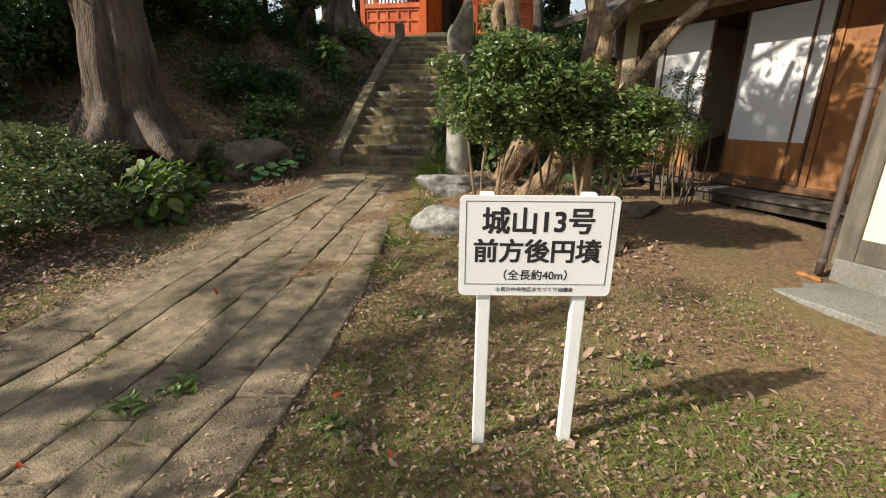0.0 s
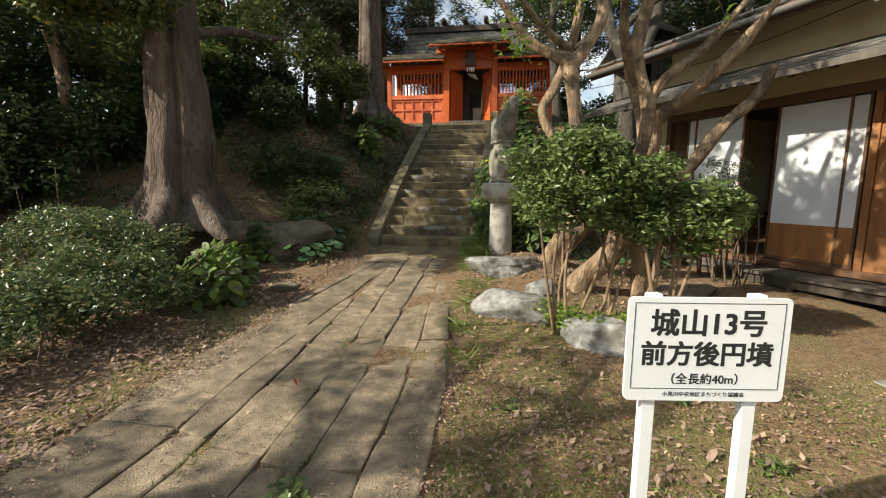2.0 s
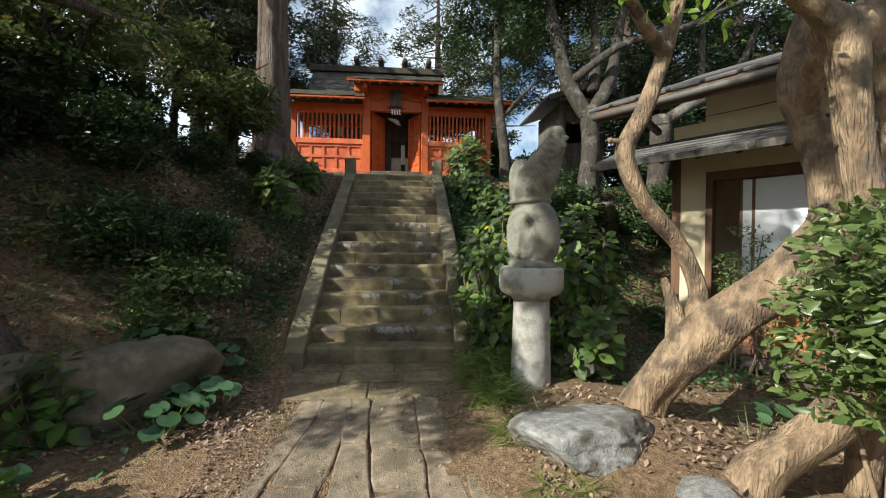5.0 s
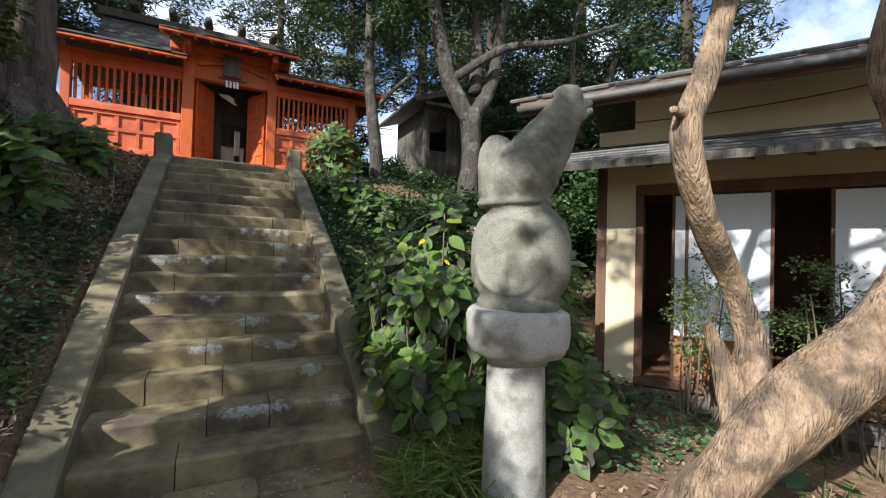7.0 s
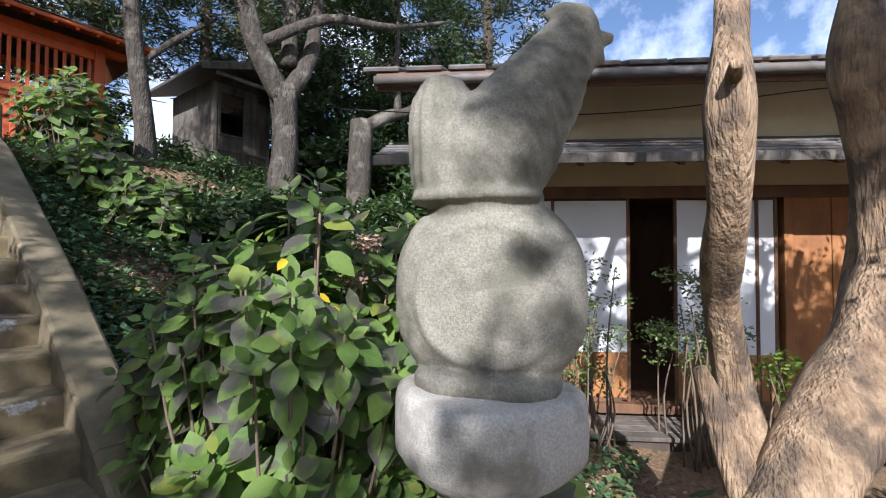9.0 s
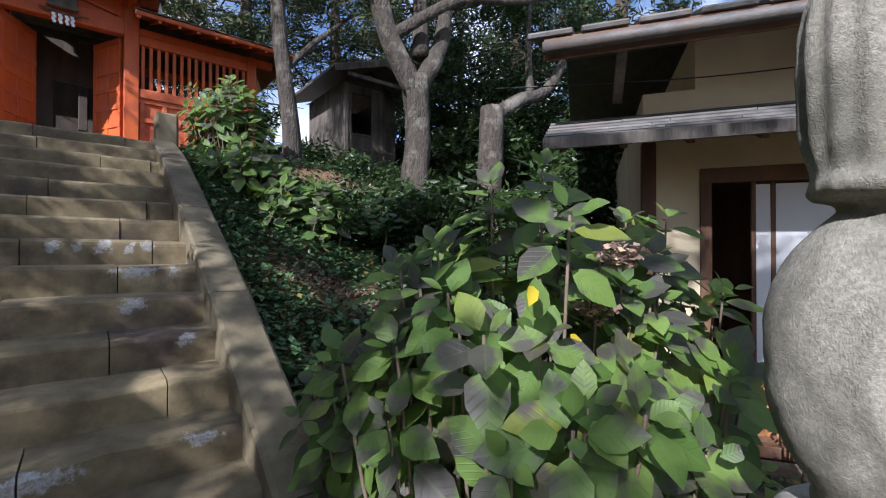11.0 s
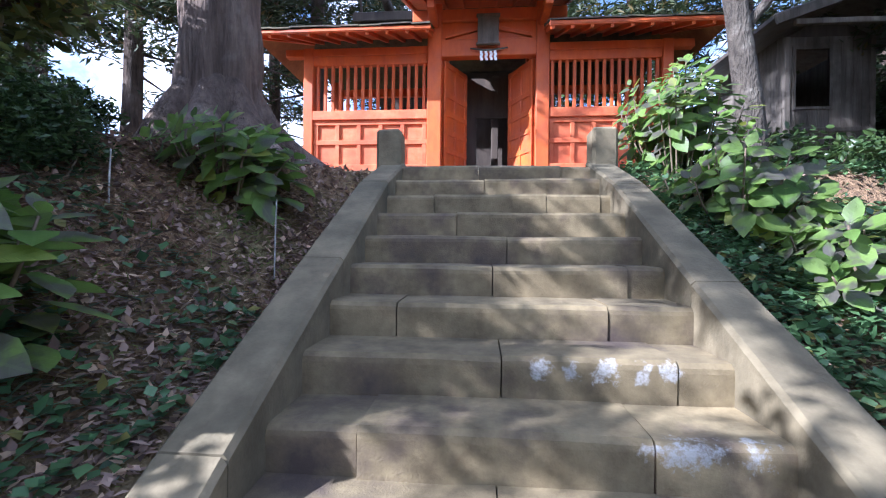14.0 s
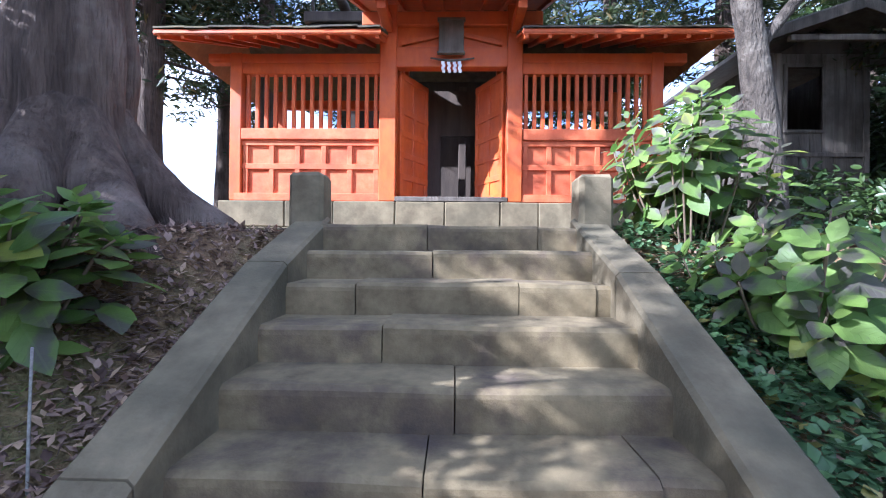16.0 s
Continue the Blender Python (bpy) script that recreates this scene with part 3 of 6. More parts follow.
LICHEN = ((7, -0.27, 0.10, 0.06), (7, -0.14, 0.07, 0.06), (7, 0.0, 0.13, 0.055), (7, 0.14, 0.09, 0.065), (7, 0.25, 0.09, 0.05), (8, 0.16, 0.26, 0.05), (8, 0.38, 0.13, 0.05),
          (9, -1.02, 0.40, 0.07), (9, -0.66, 0.16, 0.06), (9, 0.12, 0.18, 0.05), (10, 0.36, 0.10, 0.05), (12, -0.25, 0.30, 0.06), (12, 0.32, 0.14, 0.04), (11, -1.1, 0.26, 0.06),
          (11, -0.6, 0.18, 0.06), (13, 0.0, 0.34, 0.06), (14, 0.2, 0.2, 0.05), (15, -0.25, 0.62, 0.05), (13, -0.6, 0.24, 0.06), (15, 0.35, 0.16, 0.05))
crusted(M_STEP, [((x, step_at(k)[0], step_at(k)[1] - dz), (w * 0.56, 0.07, 0.055)) for k, x, w, dz in LICHEN])
build_stairs()

# ---- shrine gate ----
G_Y = 17.3
G_L, G_R, D_L, D_R = -3.52, 2.48, -1.2, 0.37
G_Z = 4.15


def build_gate():
    base = thing("stone_plinth", "low plinth of squared pale stones under the gate", "plinth")
    rng = random.Random(3)
    for row in range(2):
        z0, z1 = 3.40 + row * 0.37, 3.765 + row * 0.365
        x = G_L - 0.16 - row * 0.0
        while x < G_R + 0.16:
            w = rng.uniform(0.45, 0.95)
            xe = min(x + w, G_R + 0.16)
            part("stone_block", box((x, G_Y - 0.24, z0), (xe - 0.008, G_Y + 1.7, z1), 0.012, jitter=0.004), M_RAIL, base)
            x = xe
    gate = thing("shrine_gate", "vermilion timber shrine gate with latticed side bays, doors ajar", "gate")
    P = lambda name, bm, material=M_RED, label="": part(name, bm, material, gate, label)
    # posts
    for x, w in ((G_L, 0.17), (G_R, 0.17), (D_L - 0.12, 0.24), (D_R + 0.11, 0.22)):
        P("post", box((x - w / 2, G_Y - w / 2, G_Z), (x + w / 2, G_Y + w / 2, 6.95 if abs(x + 0.4) < 1.2 else 6.28), 0.012))
        P("rear_post", box((x - w / 2, G_Y + 1.45, G_Z), (x + w / 2, G_Y + 1.45 + w, 6.9 if abs(x + 0.4) < 1.2 else 6.28), 0.012))
    # beams of the middle bay
    P("lintel", box((D_L - 0.06, G_Y - 0.085, 6.07), (D_R + 0.06, G_Y + 0.085, 6.36), 0.012))
    P("upper_beam", box((D_L - 0.5, G_Y - 0.10, 6.66), (D_R + 0.5, G_Y + 0.10, 6.86), 0.012))
    P("upper_board", box((D_L - 0.06, G_Y - 0.02, 6.36), (D_R + 0.06, G_Y + 0.02, 6.66), 0.0))
    for s in (-1, 1):
        bm = bmesh.new()
        beam(bm, (-0.42 + s * 0.72, G_Y - 0.05, 6.41), (-0.42 + s * 0.12, G_Y - 0.05, 6.55), 0.05, 0.06)
        P("brace", bm)
    P("threshold", box((D_L - 0.02, G_Y - 0.12, G_Z), (D_R + 0.02, G_Y + 0.12, G_Z + 0.07), 0.008), M_GREYWOOD, "grey worn wooden threshold")
    for x in (D_L - 0.12, D_R + 0.11):
        bm = bmesh.new()
        beam(bm, (x, G_Y - 0.75, 6.62), (x, G_Y + 1.9, 6.62), 0.12, 0.16)
        P("bracket_arm", bm)
    # side bays
    for a, b in ((G_L + 0.085, D_L - 0.24), (D_R + 0.22, G_R - 0.085)):
        P("head_rail", box((a, G_Y - 0.06, 5.98), (b, G_Y + 0.06, 6.14), 0.008))
        P("top_plate", box((a - 0.5 if a < -2 else a, G_Y - 0.07, 6.14), (b if a < -2 else b + 0.5, G_Y + 0.07, 6.27), 0.008))
        P("middle_rail", box((a, G_Y - 0.09, 5.03), (b, G_Y + 0.09, 5.19), 0.010), M_PINK, "sun-faded rail")
        P("sill_beam", box((a - 0.1, G_Y - 0.09, G_Z), (b + 0.1, G_Y + 0.09, G_Z + 0.11), 0.008), M_PINK)
        n = 15
        for i in range(n):
            x = a + (i + 0.5) * (b - a) / n
            P("lattice_bar", box((x - 0.027, G_Y - 0.025, 5.18), (x + 0.027, G_Y + 0.025, 5.99), 0.005))
        P("panel_board", box((a, G_Y - 0.012, G_Z + 0.1), (b, G_Y + 0.012, 5.04), 0.0), M_PINK)
        for i in range(6):
            x = a + 0.05 + i * (b - a - 0.1) / 5
            P("panel_stile", box((x - 0.035, G_Y - 0.045, G_Z + 0.1), (x + 0.035, G_Y - 0.012, 5.035), 0.005), M_PINK)
        P("panel_batten", box((a, G_Y - 0.050, 4.61), (b, G_Y - 0.012, 4.69), 0.005), M_PINK)
        P("panel_head", box((a, G_Y - 0.050, 4.95), (b, G_Y - 0.012, 5.03), 0.005), M_PINK)
        # rear lattice of the bay
        P("rear_rail", box((a, G_Y + 1.5, 5.98), (b, G_Y + 1.6, 6.14), 0.006))
        P("rear_rail", box((a, G_Y + 1.5, 4.2), (b, G_Y + 1.6, 4.55), 0.006))
    # two doors, opened inwards
    for hinge, s in ((D_L, 1), (D_R, -1)):
        door = part("door", box((0, -0.018, 0), (0.76, 0.018, 1.86), 0.004), M_RED, gate, "panelled vermilion door leaf")
        door.matrix_basis = pose(hinge + 0.02 * s, G_Y + 0.05, G_Z + 0.06, 0, 0, 62 if s > 0 else 118)
        for z in (0.0, 0.28, 0.60, 0.92, 1.24, 1.75):
            part("door_rail", box((0.0, -0.04, z), (0.76, 0.04, z + 0.09), 0.004), M_RED, door)
        for x in (0.0, 0.34, 0.68):
            part("door_stile", box((x, -0.036, 0.0), (x + 0.08, 0.036, 1.85), 0.004), M_RED, door)
    # plaque, rope and paper streamers
    pl = part("plaque", box((-0.60, G_Y - 0.22, 6.22), (-0.25, G_Y - 0.17, 6.68), 0.01), M_GREYWOOD, gate, "grey weathered wooden name plaque")
    for z0, z1 in ((6.66, 6.70), (6.20, 6.23)):
        part("plaque_rail", box((-0.62, G_Y - 0.235, z0), (-0.23, G_Y - 0.16, z1), 0.006), M_GREYWOOD, pl)
    rope = tubes_mesh("straw_rope", [([(-0.72, G_Y - 0.14, 6.17), (-0.42, G_Y - 0.15, 6.13), (-0.10, G_Y - 0.14, 6.17)], [0.012, 0.022, 0.012])], M_GREYWOOD, 6, 0.1)
    part("straw_rope", rope, M_GREYWOOD, gate, "dry straw rope")
    for x in (-0.54, -0.46, -0.38, -0.31):
        bm = bmesh.new()
        z = 6.12
        for i in range(4):
            add_box(bm, (x - 0.022 + 0.012 * (i % 2), G_Y - 0.155 - 0.004 * i, z - 0.045), (x + 0.022 + 0.012 * (i % 2), G_Y - 0.151 - 0.004 * i, z), 0)
            z -= 0.04
        part("paper_streamer", bm, M_WHITE, gate, "white folded paper streamer")
    # roofs: rafters and courses of boards
    def roof(xa, xb, eave_y, eave_z, top_y, top_z, hip_l, hip_r, name):
        slope = Vector((0, top_y - eave_y, top_z - eave_z))
        n = 8
        for i in range(n):
            t0, t1 = i / n, (i + 1) / n
            p = Vector((0, eave_y, eave_z)) + slope * t0
            q = Vector((0, eave_y, eave_z)) + slope * (t1 + 0.06)
            x = xa + hip_l * t0
            xe_ = xb - hip_r * t0
            while x < xe_ - 0.01:
                w = rng.uniform(0.22, 0.5)
                x2 = min(x + w, xe_)
                bm = bmesh.new()
                lift = 0.03 + 0.016 * rng.random()
                vs = [(x, p.y - rng.uniform(0, 0.03), p.z + lift), (x2 - 0.004, p.y - rng.uniform(0, 0.03), p.z + lift + rng.uniform(-0.012, 0.012)), (x2 - 0.004, q.y, q.z + 0.008), (x, q.y, q.z + 0.008)]
                t = [bm.verts.new(v) for v in vs]
                b = [bm.verts.new((v[0], v[1], v[2] - 0.022)) for v in vs]
                bm.faces.new(t)
                bm.faces.new(b[::-1])
                for j in range(4):
                    bm.faces.new((t[j], b[j], b[(j + 1) % 4], t[(j + 1) % 4]))
                bmesh.ops.recalc_face_normals(bm, faces=bm.faces)
                part("roof_board", bm, M_SHINGLE, gate)
                x = x2
        bm = bmesh.new()
        v = [bm.verts.new(c) for c in ((xa, eave_y, eave_z - 0.012), (xb, eave_y, eave_z - 0.012), (xb - hip_r, top_y, top_z - 0.012), (xa + hip_l, top_y, top_z - 0.012))]
        f = bm.faces.new(v)
        r = bmesh.ops.extrude_face_region(bm, geom=[f])
        for g in r["geom"]:
            if isinstance(g, bmesh.types.BMVert):
                g.co.z -= 0.03
        bmesh.ops.recalc_face_normals(bm, faces=bm.faces)
        P("soffit_" + name, bm, M_RED)
        k = int((xb - xa) / 0.30)
        for i in range(k + 1):
            x = xa + 0.05 + i * (xb - xa - 0.1) / k
            x2 = min(max(x, xa + hip_l * 0.9), xb - hip_r * 0.9)
            bm = bmesh.new()
            beam(bm, (x, eave_y + 0.03, eave_z - 0.07), (x2, top_y, top_z - 0.07), 0.05, 0.065, 0.0)
            P("rafter", bm)
        P("fascia", box((xa, eave_y + 0.01, eave_z - 0.06), (xb, eave_y + 0.04, eave_z + 0.012), 0.004), M_RED)
    roof(G_L - 0.75, D_L - 0.12, 16.55, 6.27, 18.1, 6.86, 0.55, 0.0, "west")
    roof(D_R + 0.12, G_R + 0.72, 16.55, 6.27, 18.1, 6.86, 0.0, 0.55, "east")
    roof(D_L - 0.62, D_R + 0.62, 16.35, 6.72, 18.0, 7.35, 0.0, 0.0, "middle")
    # back slopes, closing the roofs
    for xa, xb, z in ((G_L - 0.3, D_L - 0.12, 6.86), (D_R + 0.12, G_R + 0.3, 6.86), (D_L - 0.62, D_R + 0.62, 7.35)):
        bm = bmesh.new()
        v = [bm.verts.new(c) for c in ((xa, 18.0, z), (xb, 18.0, z), (xb, 19.5, z - 0.6), (xa, 19.5, z - 0.6))]
        f = bm.faces.new(v)
        r = bmesh.ops.extrude_face_region(bm, geom=[f])
        for g in r["geom"]:
            if isinstance(g, bmesh.types.BMVert):
                g.co.z += 0.05
        bmesh.ops.recalc_face_normals(bm, faces=bm.faces)
        P("back_roof", bm, M_SHINGLE)
    # hip slopes at the two ends
    for s, x0, x1 in ((-1, G_L - 0.75, G_L - 0.2), (1, G_R + 0.72, G_R + 0.17)):
        bm = bmesh.new()
        v = [bm.verts.new(c) for c in ((x0, 16.55, 6.28), (x1, 18.1, 6.87), (x1, 18.1, 6.87), (x0, 19.5, 6.28))]
        bm.verts.remove(v[2])
        f = bm.faces.new((v[0], v[1], v[3]))
        r = bmesh.ops.extrude_face_region(bm, geom=[f])
        for g in r["geom"]:
            if isinstance(g, bmesh.types.BMVert):
                g.co.z += 0.04
        bmesh.ops.recalc_face_normals(bm, faces=bm.faces)
        P("hip_roof", bm, M_CEDAR, "brown boards of the hip, lighter than the front roof boards")
    # inner partition seen through the doors; its dark colour carries the interior's shade
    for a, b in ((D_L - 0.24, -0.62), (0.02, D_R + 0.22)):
        P("inner_wall", box((a, G_Y + 1.48, G_Z), (b, G_Y + 1.53, 6.3), 0.0), M_DARKWOOD, "inner partition, coloured dark for the shaded interior")
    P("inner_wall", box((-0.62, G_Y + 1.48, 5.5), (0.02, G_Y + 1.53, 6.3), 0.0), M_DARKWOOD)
    P("floor_boards", box((G_L, G_Y + 0.1, G_Z), (G_R, G_Y + 1.6, G_Z + 0.05), 0.0), M_GREYWOOD)


build_gate()


# ---- hall behind the gate ----
def build_hall():
    hall = thing("shrine_hall", "dark timber shrine hall with billets along its ridge", "shrine")
    cx, y0, y1 = -1.2, 20.4, 23.6
    part("base", box((cx - 1.7, y0 - 0.5, 3.2), (cx + 1.7, y1, 4.3), 0.02), M_RAIL, hall)
    part("wall", box((cx - 1.4, y0 + 0.3, 4.3), (cx + 1.4, y1 - 0.3, 7.2), 0.0), M_DARKWOOD, hall)
    for i in range(4):
        part("step", box((cx - 0.2, y0 - 1.3 + i * 0.28, 3.4), (cx + 1.3, y0 - 1.02 + i * 0.28, 3.85 + i * 0.17), 0.006), M_GREYWOOD, hall)
    for x in (cx - 1.4, cx + 1.4, cx - 0.1, cx + 1.0):
        part("post", box((x - 0.08, y0, 4.3), (x + 0.08, y0 + 0.16, 7.0), 0.01), M_DARKWOOD, hall)
    for s in (-1, 1):
        ya, yr = (y0 - 0.9, 21.0) if s < 0 else (y1 + 0.3, 21.0)
        for i in range(7):
            t0, t1 = i / 7, (i + 1.15) / 7
            bm = bmesh.new()
            pa, pb = Vector((0, ya + (yr - ya) * t0, 7.05 + 1.65 * t0 ** 1.1)), Vector((0, ya + (yr - ya) * t1, 7.05 + 1.65 * min(t1, 1.0) ** 1.1))
            v = [bm.verts.new(c) for c in ((cx - 2.5, pa.y, pa.z), (cx + 2.5, pa.y, pa.z), (cx + 2.5, pb.y, pb.z - 0.02), (cx - 2.5, pb.y, pb.z - 0.02))]
            f = bm.faces.new(v)
            r = bmesh.ops.extrude_face_region(bm, geom=[f])
            for g in r["geom"]:
                if isinstance(g, bmesh.types.BMVert):
                    g.co.z += 0.05
            bmesh.ops.recalc_face_normals(bm, faces=bm.faces)
            part("roof_course", bm, M_ROOFDARK, hall)
    part("ridge_beam", box((cx - 2.65, 20.85, 8.66), (cx + 2.6, 21.15, 8.9), 0.02), M_DARKWOOD, hall)
    for i in range(5):
        x = cx - 1.75 + i * 0.93
        me = tubes_mesh("ridge_billet", [([(x, 20.55, 9.05), (x, 21.0, 9.07), (x, 21.45, 9.05)], [0.10, 0.125, 0.10])], M_DARKWOOD, 10, 0.0)
        part("ridge_billet", me, M_DARKWOOD, hall, "short round billet lying across the ridge")
    for x in (cx - 2.45,):
        bm = bmesh.new()
        beam(bm, (x, 21.0, 8.8), (x + 0.02, 20.6, 9.9), 0.05, 0.10)
        part("finial", bm, M_DARKWOOD, hall)


build_hall()


# ---- shed ----
def build_shed():
    shed = thing("wooden_shed", "grey weathered plank shed with an unglazed window", "shed")
    x0, x1, y0, y1, zb, zt = 5.55, 7.2, 19.2, 21.6, 2.6, 7.15
    wx0, wx1, wz0, wz1 = 5.74, 6.38, 5.75, 6.9
    rng = random.Random(5)
    for a, b, c, d in ((x0, wx0, zb, zt), (wx1, x1, zb, zt), (wx0, wx1, zb, wz0), (wx0, wx1, wz1, zt)):
        x = a
        while x < b - 0.005:
            w = min(rng.uniform(0.16, 0.24), b - x)
            part("plank", box((x, y0, c), (x + w - 0.004, y0 + 0.04 + rng.uniform(0, 0.01), d), 0.003), M_GREYWOOD, shed)
            x += w
    y = y0 + 0.05
    while y < y1:
        w = rng.uniform(0.16, 0.24)
        part("plank", box((x0 - 0.03, y, zb), (x0 + 0.01 + rng.uniform(0, 0.01), y + w - 0.004, zt + 0.05), 0.003), M_GREYWOOD, shed)
        y += w
    part("back_wall", box((x0, y1, zb), (x1, y1 + 0.05, zt)), M_DARKWOOD, shed)
    part("side_wall", box((x1 - 0.05, y0, zb), (x1, y1, zt)), M_GREYWOOD, shed)
    for a, b, c, d in ((wx0 - 0.06, wx0, wz0 - 0.06, wz1 + 0.06), (wx1, wx1 + 0.06, wz0 - 0.06, wz1 + 0.06)):
        part("window_frame", box((a, y0 - 0.03, c), (b, y0 + 0.05, d), 0.004), M_GREYWOOD, shed)
    for z in (wz0 - 0.06, wz1):
        part("window_frame", box((wx0, y0 - 0.03, z), (wx1, y0 + 0.05, z + 0.06), 0.004), M_GREYWOOD, shed)
    xm = (x0 + x1) / 2
    bm = bmesh.new()
    v = [bm.verts.new(c) for c in ((x0, y0 + 0.02, zt), (x1, y0 + 0.02, zt), (xm, y0 + 0.02, zt + 0.42))]
    bm.faces.new(v)
    r = bmesh.ops.extrude_face_region(bm, geom=bm.faces[:])
    for g in r["geom"]:
        if isinstance(g, bmesh.types.BMVert):
            g.co.y += 0.05
    bmesh.ops.recalc_face_normals(bm, faces=bm.faces)
    part("gable", bm, M_DARKWOOD, shed)
    for xa in (x0 - 0.72, x1 + 0.72):
        bm = bmesh.new()
        beam(bm, (xa, (y0 + y1) / 2 - 0.1, zt + 0.02), (xm, (y0 + y1) / 2 - 0.1, zt + 0.55), y1 - y0 + 1.5, 0.07)
        part("roof_slope", bm, M_TIN, shed, "rusty grey metal roof slope")
        bm = bmesh.new()
        beam(bm, (xa, y0 - 0.84, zt - 0.06), (xm, y0 - 0.84, zt + 0.47), 0.05, 0.17)
        part("bargeboard", bm, M_GREYWOOD, shed)
    part("tie_beam", box((x0 - 0.3, y0 - 0.75, zt - 0.10), (x1 + 0.3, y0 - 0.66, zt + 0.0), 0.006), M_GREYWOOD, shed)
    for x in (x0 - 0.02, x1 - 0.08):
        part("corner_post", box((x, y0 - 0.035, zb), (x + 0.10, y0 + 0.06, zt), 0.006), M_GREYWOOD, shed)
    part("sill_rail", box((x0, y0 - 0.03, 5.25), (x1, y0 + 0.045, 5.33), 0.005), M_GREYWOOD, shed)


build_shed()

# ---- house ----
HRZ = math.degrees(math.atan2(-0.848, 0.53))


def build_house():
    """Local x runs along the garden front, y away from the garden."""
    hs = thing("house", "old timber house, cream plaster, white paper sliding panels, pent roof", "house", at=(0, 0, 0), rz=HRZ)
    P = lambda name, bm, m, label="": part(name, bm, m, hs, label)
    U0, V, UW = -6.28, 8.5, -1.45
    O0, O1, ZS, ZL = -5.76, -1.5, 0.66, 2.90
    P("wall", box((U0, V, 0.2), (O0 - 0.06, V + 0.14, 3.75), 0.0), M_CREAM)
    P("wall", box((O0 - 0.06, V, ZL + 0.13), (UW, V + 0.14, 3.75), 0.0), M_CREAM)
    P("wall", box((-5.85, V + 0.004, 3.75), (UW + 1.2, V + 0.14, 4.25), 0.0), M_CREAM)
    P("end_wall", box((U0, V + 0.14, 0.2), (U0 + 0.14, V + 5.0, 3.75), 0.0), M_CREAM)
    P("end_wall", box((-5.85, V + 0.14, 3.75), (-5.71, V + 5.0, 4.3), 0.0), M_CREAM)
    P("back_wall", box((U0, V + 5.0, 0.2), (5.0, V + 5.1, 4.3), 0.0), M_CREAM)
    P("corner_post", box((U0 - 0.012, V - 0.012, 0.2), (U0 + 0.11, V + 0.10, 3.3), 0.004), M_BROWNWOOD)
    # frame of the opening
    P("head_beam", box((O0 - 0.06, V - 0.03, ZL), (UW, V + 0.10, ZL + 0.13), 0.005), M_BROWNWOOD)
    P("jamb", box((O0 - 0.06, V - 0.03, ZS), (O0 + 0.03, V + 0.10, ZL), 0.005), M_BROWNWOOD)
    P("sill", box((O0 - 0.06, V - 0.05, ZS - 0.10), (UW, V + 0.12, ZS), 0.005), M_BROWNWOOD)
    P("under_wall", box((U0, V + 0.02, 0.1), (UW, V + 0.06, ZS - 0.1), 0.0), M_DARKWOOD)
    # sliding panels: paper above a board foot
    def panel(u0, u1, v, div=None):
        pn = P("sliding_panel", box((u0, v, ZS), (u0 + 0.035, v + 0.03, ZL), 0.003), M_BROWNWOOD, "white paper sliding panel with a board foot")
        Q = lambda name, bm, m: part(name, bm, m, pn)
        Q("stile", box((u1 - 0.035, v, ZS), (u1, v + 0.03, ZL), 0.003), M_BROWNWOOD)
        Q("paper", box((u0 + 0.035, v + 0.008, 1.20), (u1 - 0.035, v + 0.022, ZL - 0.02), 0.0), M_PAPER)
        Q("foot_board", box((u0 + 0.035, v + 0.006, ZS), (u1 - 0.035, v + 0.024, 1.20), 0.0), M_CEDAR)
        Q("rail", box((u0, v - 0.002, ZS), (u1, v + 0.032, ZS + 0.05), 0.003), M_BROWNWOOD)
        if div:
            Q("stile", box((div - 0.018, v - 0.004, ZS), (div + 0.018, v + 0.034, ZL), 0.003), M_BROWNWOOD)
    panel(-5.42, -4.42, V + 0.03, -5.26)
    panel(-3.95, -2.87, V + 0.03, -3.08)
    for u0, u1 in ((-2.74, -2.34), (-2.335, -1.93), (-1.925, -1.47)):
        P("board_door", box((u0, V + 0.0, ZS), (u1 - 0.004, V + 0.035, ZL), 0.003), M_CEDAR, "plain brown board shutter")
    P("post", box((-2.83, V - 0.02, ZS), (-2.745, V + 0.09, ZL), 0.004), M_CEDAR)
    # dim room behind the gaps
    P("room_floor", box((U0 + 0.2, V + 0.12, ZS - 0.06), (UW, V + 3.6, ZS - 0.02), 0.0), M_BROWNWOOD)
    P("room_wall", box((U0 + 0.2, V + 3.6, ZS), (UW, V + 3.7, 3.4), 0.0), M_BROWNWOOD)
    P("room_ceiling", box((U0 + 0.2, V + 0.14, 3.2), (UW, V + 3.6, 3.26), 0.0), M_BROWNWOOD)
    # veranda board on posts and a stone step
    for i in range(4):
        P("veranda_board", box((O0 - 0.1, V - 0.66 + i * 0.15, ZS - 0.15), (UW, V - 0.515 + i * 0.15, ZS - 0.11), 0.004), M_GREYWOOD)
    P("veranda_beam", box((O0 - 0.1, V - 0.62, ZS - 0.27), (UW, V - 0.52, ZS - 0.152), 0.004), M_DARKWOOD)
    for u in (-5.6, -4.4, -3.2, -2.0):
        P("veranda_post", box((u - 0.045, V - 0.62, 0.15), (u + 0.045, V - 0.53, ZS - 0.27), 0.004), M_DARKWOOD)
    # pent roof
    e_v, e_z, w_z = 7.62, 3.17, 3.56
    rng = random.Random(9)
